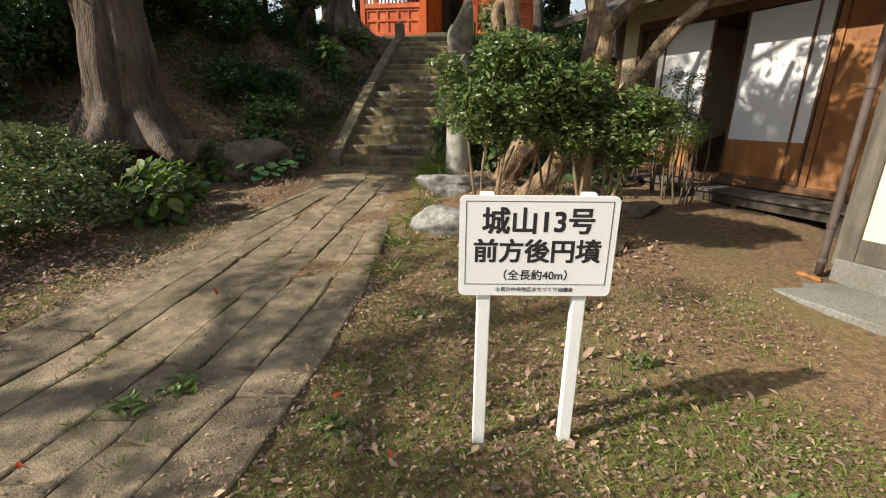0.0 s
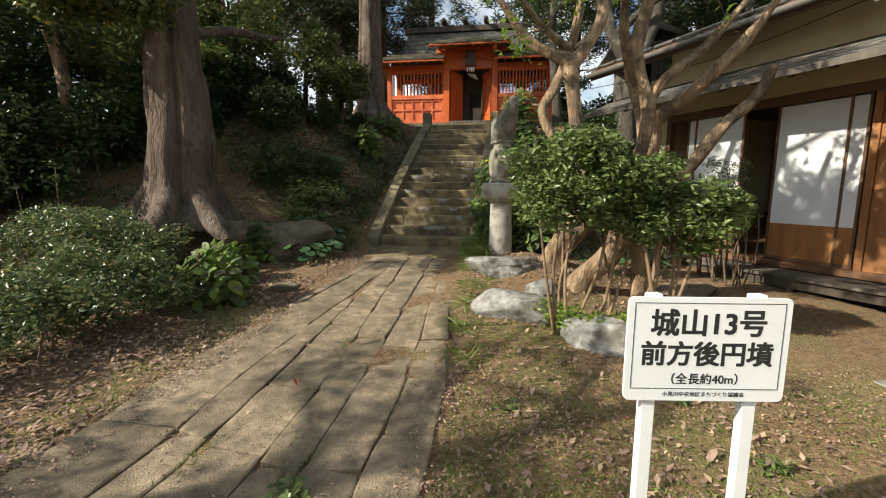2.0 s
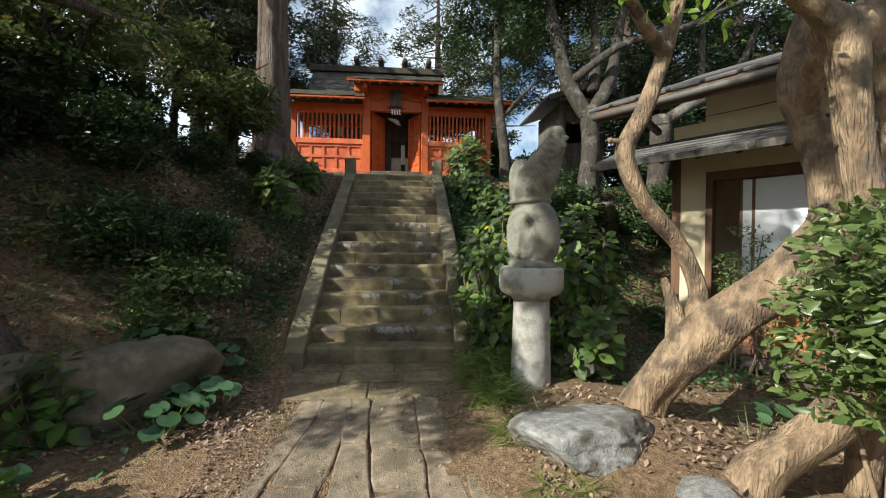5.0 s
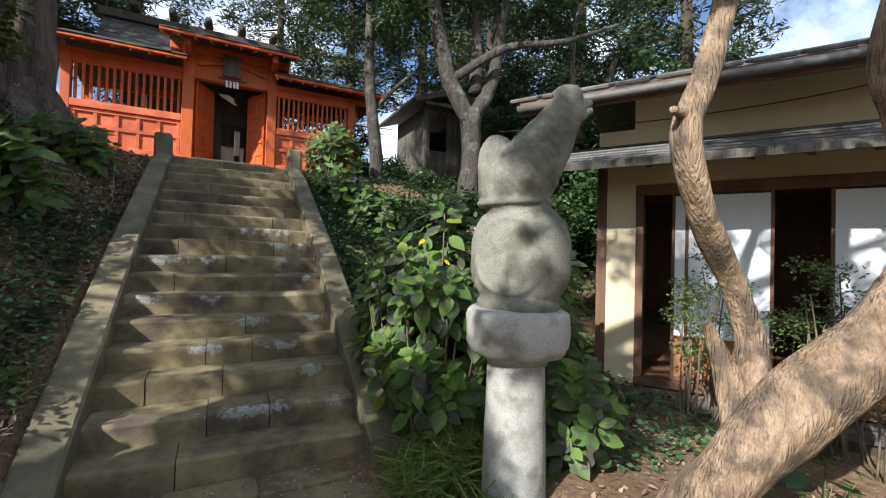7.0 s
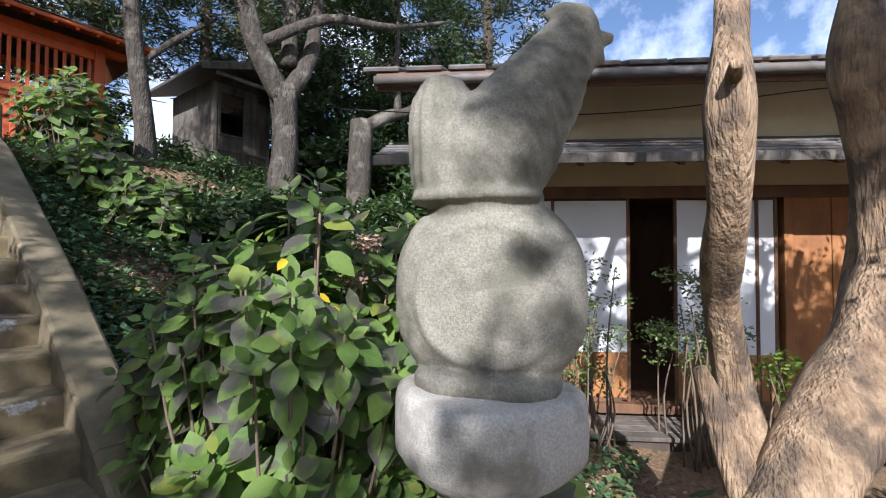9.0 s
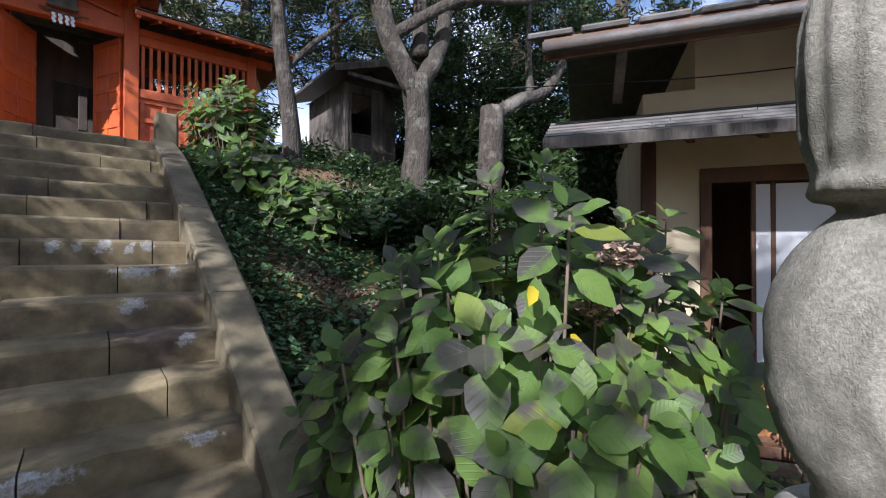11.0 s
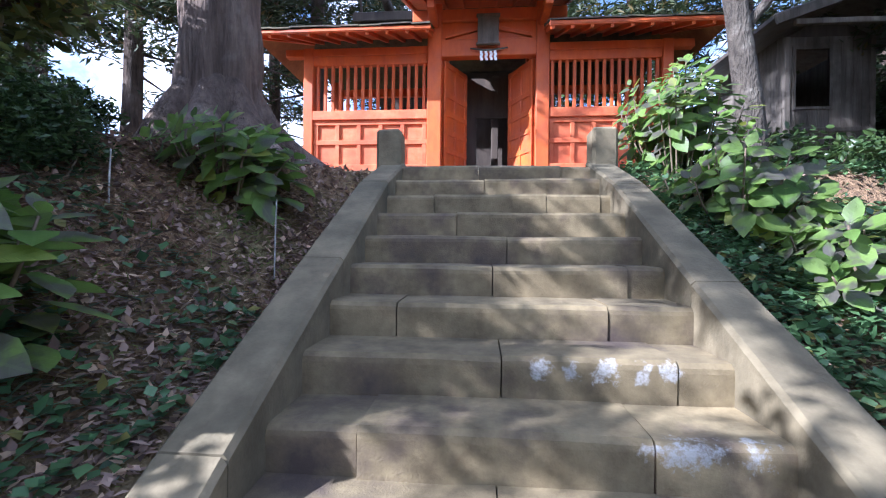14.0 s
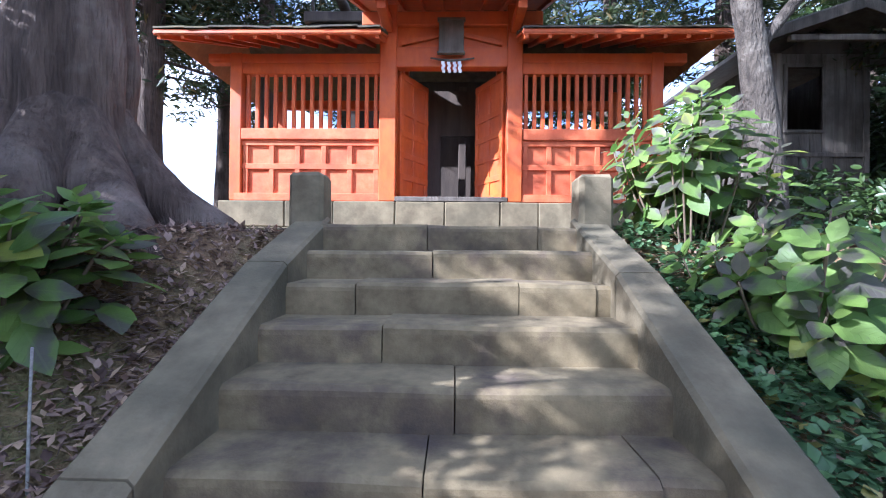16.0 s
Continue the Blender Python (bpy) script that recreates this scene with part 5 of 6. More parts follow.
    add_tree("tree", "broad tree with a sawn-off stem and one bent bough", [
        ([(0, 0, 0), (0, 0, 1.0), (0.05, 0, 2.0), (0.1, 0, 2.75)], [0.30, 0.27, 0.26, 0.24]),
        ([(0.1, 0, 2.55), (0.7, -0.2, 3.0), (1.4, -0.3, 3.3), (1.9, -0.4, 4.0), (2.3, -0.4, 4.9)], [0.17, 0.14, 0.12, 0.1, 0.06]),
        ([(1.0, -0.25, 3.15), (1.0, -0.2, 4.2), (1.05, -0.2, 6.0)], [0.09, 0.07, 0.04])], M_GREYBARK,
        [(clumps((1.6, 0, 6.2), (2.0, 2.0, 1.2), 30, 0.55, 9), 7000)], 0.12, M_LEAF_DARK, (x, y, z), 9)
    # slim stem beside the gate
    x, y = 2.55, 15.2
    add_tree("tree", "slim evergreen leaning beside the gate", [
        ([(0, 0, 0), (0.02, 0, 0.8), (-0.1, 0, 1.7), (-0.2, 0.05, 3.0), (-0.25, 0, 5.5)], [0.19, 0.15, 0.13, 0.12, 0.06]),
        ([(-0.1, 0, 1.9), (0.5, 0.1, 2.6), (1.2, 0.1, 3.3)], [0.06, 0.05, 0.03])] + limb_fan((-0.2, 0, 3.2), (-0.2, 0, 5), 6, 1.6, 4, 0.05), M_GREYBARK,
        [(clumps((0.2, 0.3, 4.6), (1.9, 1.7, 1.3), 40, 0.45, 11), 9000)], 0.11, M_LEAF_DARK, (x, y, gz(x, y) - 0.1), 11)
    # understorey on the bank beside the stairs: thin leaning stems under a dark crown
    for i, (x, y, lx, h, rx) in enumerate(((-4.7, 10.2, -0.5, 1.7, 1.3), (-5.8, 8.8, -0.3, 1.8, 1.5), (-6.4, 11.2, 0.2, 2.5, 1.7), (-4.7, 12.6, 0.1, 2.0, 1.2), (-3.3, 11.9, 0.0, 1.1, 0.8))):
        add_tree("tree", "thin understorey evergreen leaning on the bank", [
            ([(0, 0, 0), (lx * 0.3, 0.05, h * 0.35), (lx * 0.8, 0.0, h * 0.7), (lx, 0.1, h), (lx * 1.3, 0.1, h + 0.9)], [0.085, 0.07, 0.06, 0.05, 0.02]),
            ([(lx * 0.5, 0, h * 0.5), (lx * 0.5 + 0.5, -0.2, h * 0.85), (lx * 0.5 + 0.9, -0.3, h + 0.4)], [0.045, 0.035, 0.015])] + limb_fan((lx * 0.7, 0, h * 0.6), (lx, 0.1, h + 0.6), 8, rx, 400 + i, 0.03, 0.4), M_BARK,
            [(clumps((lx, -0.1, h), (rx, rx, 0.75), 30, 0.32, 410 + i), 4800)], 0.12, M_LEAF_OLIVE, (x, y, gz(x, y) - 0.1), 420 + i)
    # slim pale stem among the left woods
    x, y = -6.9, 7.6
    add_tree("tree", "slender pale-barked tree in the shade", [
        ([(0, 0, 0), (0.05, 0, 1.0), (-0.03, 0, 2.2), (-0.3, -0.1, 3.2), (-0.7, -0.2, 5)], [0.14, 0.12, 0.11, 0.09, 0.05])] + limb_fan((-0.3, 0, 3), (-0.6, 0, 4.8), 6, 1.8, 6, 0.05), M_MYRTLE,
        [(clumps((-0.4, 0, 4.8), (2.0, 2.0, 1.5), 26, 0.42, 13), 3000)], 0.12, M_LEAF_DARK, (x, y, gz(x, y) - 0.1), 13)
    # woods: one broadleaf and one conifer, repeated; some broadleaves are unseen light blockers
    br = add_tree("tree", "dark evergreen tree of the shrine wood, with added copies out of view", [
        ([(0, 0, 0), (0.1, 0, 1.5), (0.05, 0.1, 3.2), (-0.1, 0, 5.5), (0, 0, 8)], [0.30, 0.22, 0.19, 0.15, 0.06])] + limb_fan((0, 0, 2.2), (0, 0, 7), 12, 2.4, 12, 0.07), M_BARK,
        [(clumps((0, 0, 5.0), (2.9, 2.9, 3.3), 84, 0.6, 17), 11000)], 0.23, M_LEAF_DARK, (-8.6, 6.4, gz(-8.6, 6.4) - 0.1), 17)
    br.matrix_basis = br.matrix_basis @ Matrix.Scale(0.68, 4)
    br["group"] = "trees of the wood"
    co = add_tree("cedar_tree", "tall straight cedar of the shrine wood", [
        ([(0, 0, 0), (0, 0, 2), (0.05, 0, 5), (0, 0, 9), (0, 0, 13)], [0.36, 0.27, 0.23, 0.16, 0.04])] + limb_fan((0, 0, 4), (0, 0, 12), 18, 2.0, 14, 0.05, -0.2), M_BARK,
        [(clumps((0, 0, 7.9), (2.4, 2.4, 4.6), 100, 0.55, 19), 11000)], 0.27, M_LEAF_CONIFER, (-6.8, 20.0, gz(-6.8, 20.0) - 0.1), 19, 12, 0.1, "tree", 0.22)
    co["group"] = "trees of the wood"
    rng = random.Random(21)
    for x, y, s in BROAD:
        copy_thing(br, pose(x, y, gz(x, y) - 0.1, 0, 0, rng.uniform(0, 360)) @ Matrix.Scale(s, 4))
    for x, y, s in CONIFER:
        copy_thing(co, pose(x, y, gz(x, y) - 0.1, 0, 0, rng.uniform(0, 360)) @ Matrix.Scale(s, 4))


# first ten: unseen trees added around the start to dim low side light
BROAD = ((-15, -5, 1.0), (-12, -11, 1.0), (-6, -13, 1.15), (0, -14, 1.15), (6, -14, 1.15), (12, -12, 1.15), (17, -6, 1.25), (19, 1, 1.25), (3, -19, 1.5), (-4, -19, 1.5), (-9.4, 8.0, 0.62), (-11.5, 18.0, 1.0), (-13.0, 5.0, 0.95), (-15, 18.5, 1.3), (8.5, 17.5, 1.0), (10, 14.5, 1.1), (-9.8, 5.4, 0.6),
         (13, 19, 1.3), (9.5, 21.5, 1.2), (16, 12, 1.3), (-20, 14, 1.5), (-9.2, 10.4, 0.66), (-18, 20, 1.6), (-16, 3.5, 1.2), (2.8, 21.0, 0.8), (-21, 8, 1.6))
CONIFER = ((-7.8, 20.5, 1.0), (-5.4, 22.5, 1.0), (-10.5, 21.5, 1.1), (4.0, 23.5, 1.0), (7.5, 24, 1.1), (11.5, 24, 1.1), (-14, 22, 1.2), (1.6, 27, 1.0), (-4, 28, 1.1),
           (8.0, 19.0, 0.8), (11.5, 18.0, 0.95), (-9.0, 27, 1.1), (14, 15.5, 1.1))
build_trees()


# ---- crape myrtle ----
def build_myrtle():
    t = thing("crape_myrtle", "leaning crape myrtle with smooth peeling tan bark", "tree")
    limbs = [
        # heavy leaning bole rising towards the house
        ([(1.90, 7.30, 0.30), (1.96, 7.22, 0.66), (2.13, 7.09, 0.97), (2.34, 6.93, 1.29), (2.58, 6.76, 1.60), (2.83, 6.61, 1.90), (3.0, 6.57, 2.2), (2.97, 6.60, 2.58), (2.86, 6.66, 2.95), (2.80, 6.7, 3.3), (2.95, 6.6, 4.2)],
         [0.24, 0.19, 0.175, 0.18, 0.185, 0.18, 0.15, 0.12, 0.11, 0.10, 0.06]),
        # crooked upright stem
        ([(2.24, 7.04, 1.12), (2.37, 7.16, 1.40), (2.42, 7.22, 1.62), (2.27, 7.26, 1.98), (2.06, 7.24, 2.2), (1.86, 7.2, 2.42), (1.72, 7.18, 2.78), (1.86, 7.18, 3.1), (1.98, 7.18, 3.38), (2.13, 7.15, 3.93), (2.2, 7.0, 4.6)],
         [0.09, 0.085, 0.08, 0.072, 0.082, 0.072, 0.086, 0.066, 0.07, 0.06, 0.035]),
        # dead stub
        ([(2.18, 7.1, 1.0), (2.23, 7.22, 1.34), (2.22, 7.28, 1.52), (2.18, 7.34, 1.70)], [0.10, 0.075, 0.055, 0.03]),
        ([(1.76, 7.18, 2.84), (1.64, 7.16, 2.86), (1.56, 7.15, 2.87)], [0.03, 0.026, 0.02]),
        # upper boughs
        ([(2.97, 6.62, 2.45), (3.3, 6.2, 2.75), (3.65, 5.9, 3.15), (4.0, 5.8, 3.7)], [0.095, 0.08, 0.065, 0.035]),
        ([(2.86, 6.66, 2.95), (2.6, 6.3, 3.4), (2.5, 6.0, 4.0)], [0.08, 0.06, 0.035]),
        ([(2.05, 7.15, 3.6), (1.6, 6.9, 3.9), (1.1, 6.5, 4.4)], [0.06, 0.045, 0.025]),
    ]
    part("trunk", tubes_mesh("trunk", limbs[:1], M_MYRTLE, 24, 0.32, per=8), M_MYRTLE, t)
    for one in limbs[1:]:
        part("limb", tubes_mesh("limb", [one], M_MYRTLE, 18, 0.32, per=7), M_MYRTLE, t)
    t2 = thing("crape_myrtle", "second crape myrtle stem rising behind the rounded shrub", "tree")
    limbs = [
        ([(2.08, 6.36, 0.1), (2.22, 6.3, 0.5), (2.54, 6.14, 0.86), (2.6, 5.95, 1.3), (2.3, 5.7, 1.8), (2.02, 5.5, 2.15), (1.96, 5.5, 2.45), (1.88, 5.5, 2.95), (1.7, 5.45, 3.05), (1.42, 5.4, 3.22), (1.1, 5.2, 3.6)], [0.17, 0.15, 0.13, 0.11, 0.095, 0.085, 0.075, 0.085, 0.055, 0.05, 0.025]),
        ([(1.88, 5.5, 2.9), (2.05, 5.5, 3.15), (2.18, 5.5, 3.4), (2.2, 5.5, 3.8), (2.5, 5.5, 4.3)], [0.07, 0.065, 0.065, 0.05, 0.03]),
        ([(2.95, 6.3, 0.2), (2.9, 6.2, 1.0), (2.75, 6.0, 1.8), (2.83, 6.0, 2.5), (2.72, 6.0, 3.0), (2.68, 6.0, 3.4), (2.9, 5.9, 4.2)], [0.10, 0.085, 0.075, 0.08, 0.06, 0.055, 0.035]),
        ([(2.8, 6.0, 2.6), (3.0, 6.0, 2.92), (3.35, 6.0, 3.2), (3.75, 6.0, 3.7)], [0.065, 0.06, 0.05, 0.03]),
        ([(2.9, 6.2, 1.2), (3.3, 6.0, 1.9), (3.6, 6.0, 2.35), (3.95, 6.0, 2.7), (4.05, 5.95, 3.0)], [0.08, 0.075, 0.07, 0.06, 0.05]),
    ]
    part("trunk", tubes_mesh("trunk", limbs[:1], M_MYRTLE, 18, 0.3, per=8), M_MYRTLE, t2)
    for one in limbs[1:]:
        part("limb", tubes_mesh("limb", [one], M_MYRTLE, 16, 0.3, per=7), M_MYRTLE, t2)
    rng = random.Random(31)
    tw, tips = [], []
    for x, y, z in ((1.3, 5.1, 3.6), (2.7, 5.5, 4.2), (4.1, 5.3, 3.7), (2.2, 5.6, 4.2), (1.1, 6.4, 4.4), (2.2, 7.0, 4.3), (2.85, 6.1, 4.6), (3.2, 5.5, 3.6), (1.6, 5.3, 3.25), (2.4, 5.5, 3.6)):
        for _ in range(5):
            d = Vector((rng.uniform(-1, 1), rng.uniform(-1, 1), rng.uniform(-0.2, 0.9))).normalized() * rng.uniform(0.4, 1.0)
            p = Vector((x, y, z))
            tw.append(([p, p + d * 0.5 + Vector((0, 0, 0.05)), p + d], [0.010, 0.007, 0.003]))
            tips += [p + d * k for k in (0.6, 0.8, 1.0)]
    tagged(part("twigs", tubes_mesh("twigs", tw, M_TWIG, 5, 0.0, per=3), M_TWIG, t), kind="stuff")
    pos = []
    for p in tips:
        for _ in range(7):
            pos.append(p + Vector([rng.gauss(0, 0.09) for _ in range(3)]))
    part("crown", leaves_mesh("crown", [tuple(p) for p in pos if p.y > 5.9], 0.075, M_LEAF_LIME, 33, 0.5, fine=True), M_LEAF_LIME, t, "sparse yellow-green autumn leaves")
    part("crown", leaves_mesh("crown", [tuple(p) for p in pos if p.y <= 5.9], 0.075, M_LEAF_LIME, 34, 0.5, fine=True), M_LEAF_LIME, t2, "sparse yellow-green autumn leaves")


build_myrtle()


# ---- shrubs and herbs ----
def stems(roots, tops, r, seed):
    rng = random.Random(seed)
    out = []
    for a, b in zip(roots, tops):
        a, b = Vector(a), Vector(b)
        m = a.lerp(b, 0.5) + Vector((rng.uniform(-0.1, 0.1), rng.uniform(-0.1, 0.1), 0.03))
        out.append(([a, m, b], [r, r * 0.8, r * 0.45]))
    return out


def build_round_bush():
    cx, cy = 2.2, 5.15
    z0 = gz(cx, cy)
    b = thing("shrub", "rounded evergreen shrub on several bare stems", "shrub")
    rng = random.Random(41)
    roots, tops = [], []
    for i in range(16):
        a = rng.uniform(0, 6.28)
        rx, ry = cx + rng.choice((-0.3, 0.1, 0.15, 0.55)) + rng.uniform(-0.12, 0.12), cy + rng.uniform(-0.25, 0.25)
        roots.append((rx, ry, gz(rx, ry) - 0.05))
        tops.append((rx + math.cos(a) * rng.uniform(0.1, 0.45), ry + math.sin(a) * rng.uniform(0.1, 0.4), z0 + rng.uniform(1.0, 1.6)))
    for one in stems(roots, tops, 0.02, 42):
        part("stem", tubes_mesh("stem", [one], M_STEM, 7, 0.1, per=4), M_STEM, b)
    bl = clumps((2.05, 4.98, 1.72), (0.82, 0.5, 0.54), 80, 0.19, 43) + clumps((2.8, 5.05, 1.42), (0.66, 0.40, 0.4), 54, 0.17, 44)
    part("foliage", leaves_mesh("foliage", cloud(bl, 19000, 45, 0.1), 0.066, M_LEAF_BUSH, 45, 0.42, fine=True, up=0.3), M_LEAF_BUSH, b)
    s = thing("shrub", "low bright green seedling shrub among the stones", "shrub")
    for i, (x, y) in enumerate(((1.95, 4.95), (2.2, 4.85), (2.45, 4.9), (1.75, 5.2))):
        zz = gz(x, y)
        part("foliage", leaves_mesh("foliage", cloud([((x, y, zz + 0.17), (0.17, 0.15, 0.15))], 220, 50 + i, 0.1), 0.06, M_LEAF_LIME, 50 + i, 0.45, fine=True), M_LEAF_LIME, s)


build_round_bush()


def shrub(name, label, blobs, count, leaf, material, seed, aspect=0.45, fine=True, stems_n=10):
    b = thing(name, label, "shrub")
    rng = random.Random(seed)
    roots, tops = [], []
    for i in range(stems_n):
        c, r = blobs[rng.randrange(len(blobs))]
        x, y = c[0] + rng.uniform(-0.3, 0.3) * r[0], c[1] + rng.uniform(-0.3, 0.3) * r[1]
        roots.append((x, y, gz(x, y) - 0.05))
        tops.append((c[0] + rng.uniform(-0.6, 0.6) * r[0], c[1] + rng.uniform(-0.6, 0.6) * r[1], c[2] + 0.4 * r[2]))
    for one in stems(roots, tops, 0.012, seed):
        part("stem", tubes_mesh("stem", [one], M_TWIG, 5, 0.0, per=3), M_TWIG, b)
    part("foliage", leaves_mesh("foliage", cloud(blobs, count, seed, 0.15), leaf, material, seed, aspect, fine=fine), material, b)
    return b


def hydrangea(x, y, w, h, n, seed, label="small broad-leaved hydrangea bush", zoff=0.0, size=0.17):
    """Whorls of big toothed leaves on upright canes, some flushed purple."""
    b = thing("hydrangea", label, "hydrangea")
    rng = random.Random(seed)
    z0 = gz(x, y) + zoff
    canes, pos, nrm, dirs = [], [], [], []
    V, F, U = [], [], []
    for i in range(n):
        a, k = rng.uniform(0, 6.28), math.sqrt(rng.random())
        px, py = x + math.cos(a) * k * w, y + math.sin(a) * k * w
        hh = h * (1 - 0.40 * k * k) * rng.choice((1.0, 1.0, 0.85, 0.6, 0.4)) * rng.uniform(0.85, 1.05)
        top = Vector((px, py, z0 + hh))
        canes.append(([(x + (px - x) * 0.35, y + (py - y) * 0.35, gz(px, py) - 0.05), (x + (px - x) * 0.8, y + (py - y) * 0.8, z0 + hh * 0.5), top], [0.009, 0.008, 0.005]))
        # the shoot's tip leans out and towards the light; leaves stand in crossed pairs
        axis = Vector((math.cos(a) * 0.55 * k - 0.30, math.sin(a) * 0.55 * k - 0.22, 0.75)).normalized()
        side = axis.cross(Vector((0.3, 0.9, 0.1))).normalized()
        fore = axis.cross(side)
        off = rng.uniform(0, 6.28)
        c = top.copy()
        for lev in range(7):
            for j in range(2):
                an = off + lev * 1.57 + j * math.pi + rng.uniform(-0.35, 0.35)
                L = size * rng.uniform(0.8, 1.15) * (0.45, 0.75, 0.95, 1.05, 1.1, 1.05, 0.95)[lev]
                d = (side * math.cos(an) + fore * math.sin(an) + axis * ((0.9, 0.5, 0.2, 0.0, -0.12, -0.25, -0.4)[lev] + rng.uniform(-0.2, 0.2))).normalized()
                s = d.cross(axis + Vector((rng.uniform(-0.3, 0.3), rng.uniform(-0.3, 0.3), 0))).normalized()
                w_ = s.cross(d)
                hw = L * 0.31
                base = c + d * rng.uniform(0.015, 0.045)
                prof = ((0.12, 0.45), (0.34, 0.97), (0.60, 0.93), (0.84, 0.45))
                k0 = len(V)
                curl = rng.uniform(-0.05, 0.3)
                V.append(base)
                U += [(0, 0)] + [(t, q * ww) for t, ww in prof for q in (1, 0, -1)] + [(1, 0)]
                for t, ww in prof:
                    mid = base + d * L * t - w_ * L * curl * t * t
                    V += [mid + s * hw * ww + w_ * hw * ww * 0.14, mid, mid - s * hw * ww + w_ * hw * ww * 0.14]
                V.append(base + d * L - w_ * L * curl)
                F += [(k0, k0 + 1, k0 + 2), (k0, k0 + 2, k0 + 3)]
                for q in range(3):
                    o = k0 + 1 + q * 3
                    F += [(o, o + 3, o + 4, o + 1), (o + 1, o + 4, o + 5, o + 2)]
                o = k0 + 10
                F += [(o, k0 + 13, o + 1), (o + 1, k0 + 13, o + 2)]
            c = c - (axis * (0.02, 0.03, 0.045, 0.09, 0.11, 0.12, 0.1)[lev]) * (0.4 + 0.6 * (lev < 3)) - Vector((0, 0, (0.0, 0.0, 0.0, 0.05, 0.07, 0.09, 0.1)[lev]))
    me = bpy.data.meshes.new("foliage")
    me.from_pydata([tuple(v) for v in V], [], F)
    uv = me.uv_layers.new(name="leaf")
    idx = np.empty(len(me.loops), np.int32)
    me.loops.foreach_get("vertex_index", idx)
    uv.data.foreach_set("uv", np.array(U, np.float32)[idx].ravel())
    me.materials.append(M_LEAF_HYD)
    me.shade_smooth()
    part("foliage", me, M_LEAF_HYD, b)
    for one in canes:
        part("cane", tubes_mesh("cane", [one], M_TWIG, 5, 0.0, per=3), M_TWIG, b)
    return b


hydrangea(1.12, 9.0, 0.68, 1.9, 96, 61, "large hydrangea behind the pedestal, leaves flushed purple", 0.0, 0.17)
hydrangea(0.98, 9.55, 0.42, 1.2, 46, 60, "large hydrangea beside the kerb, leaves flushed purple", 0.0, 0.17)
hydrangea(1.9, 9.0, 0.68, 2.0, 88, 62, "large hydrangea behind the pedestal, leaves flushed purple", 0.0, 0.17)
hydrangea(0.95, 8.55, 0.25, 0.75, 14, 63, zoff=0.0)
hydrangea(1.8, 8.2, 0.42, 0.75, 34, 64)
hydrangea(-2.35, 11.2, 0.36, 3.25 - gz(-2.35, 11.2), 18, 65, "leafy hydrangea on the bank", 0.0, 0.24)
hydrangea(-2.35, 12.9, 0.48, 0.42, 24, 66, "leafy hydrangea on the bank", 0.0, 0.2)
hydrangea(1.35, 13.3, 0.5, 0.72, 34, 67, "hydrangea by the kerb, leaves yellowing", 0.0, 0.19)
hydrangea(1.75, 12.6, 0.5, 0.55, 24, 68, "hydrangea by the kerb, leaves yellowing", 0.0, 0.19)
hydrangea(1.4, 14.35, 0.55, 1.15, 44, 69, "tall hydrangea before the gate", 0.0, 0.19)
hydrangea(-3.0, 7.4, 0.35, 0.55, 14, 70, "pale green broad-leaved plant beside the path", 0.0, 0.19)
hydrangea(-2.3, 5.3, 0.4, 0.75, 22, 71, "pale green broad-leaved plant beside the path", 0.0, 0.2)
hydrangea(-2.75, 6.1, 0.35, 0.6, 16, 59, "pale green broad-leaved plant beside the path", 0.0, 0.2)

shrub("azalea", "low clipped azalea, small dull leaves catching light",
      clumps((-3.0, 4.4, 0.62), (0.95, 0.9, 0.42), 70, 0.24, 72) + clumps((-3.4, 3.2, 0.4), (0.8, 0.7, 0.3), 30, 0.24, 73), 13000, 0.062, M_LEAF_AZALEA, 72, 0.48, True)
shrub("azalea", "low azalea under the old tree",
      clumps((-4.3, 5.5, 1.0), (1.5, 0.8, 0.32), 60, 0.25, 74), 9000, 0.062, M_LEAF_AZALEA, 74, 0.48, True)
shrub("shrub", "sparse fine-leaved shrub before the paper panels", clumps((3.95, 8.45, 1.6), (0.42, 0.4, 0.62), 34, 0.15, 76), 1500, 0.045, M_LEAF_BUSH, 76, stems_n=16)
shrub("shrub", "sparse fine-leaved shrub before the paper panels", clumps((4.35, 7.65, 1.55), (0.4, 0.42, 0.6), 34, 0.15, 77), 1700, 0.045, M_LEAF_BUSH, 77, stems_n=16)
shrub("shrub", "low yellowing shrub at the veranda's edge", clumps((4.3, 7.1, 1.15), (0.3, 0.3, 0.3), 14, 0.14, 79), 600, 0.05, M_LEAF_LIME, 79)
shrub("shrub", "dark shrub in the shade of the bank", clumps((-3.1, 9.3, 1.6), (0.9, 0.8, 0.5), 40, 0.26, 78), 3400, 0.08, M_LEAF_BUSH, 78, 0.45, False)
shrub("shrub", "dark shrub in the shade of the bank", clumps((-4.4, 10.6, 2.5), (1.2, 1.0, 0.7), 40, 0.3, 80), 3800, 0.09, M_LEAF_OLIVE, 80, 0.45, False)
shrub("shrub", "leafy shrub crowding the bank below the old tree", clumps((-2.75, 8.8, 1.2), (0.7, 0.6, 0.55), 34, 0.24, 301), 3200, 0.085, M_LEAF_BUSH, 301, 0.5)
shrub("shrub", "leafy shrub crowding the bank below the old tree", clumps((-4.3, 8.9, 1.75), (0.9, 0.8, 0.7), 40, 0.28, 302), 4200, 0.085, M_LEAF_OLIVE, 302, 0.5, False)
shrub("shrub", "leafy shrub crowding the bank below the old tree", clumps((-5.4, 9.8, 2.4), (1.0, 0.9, 0.8), 44, 0.3, 303), 4600, 0.09, M_LEAF_DARK, 303, 0.5, False)
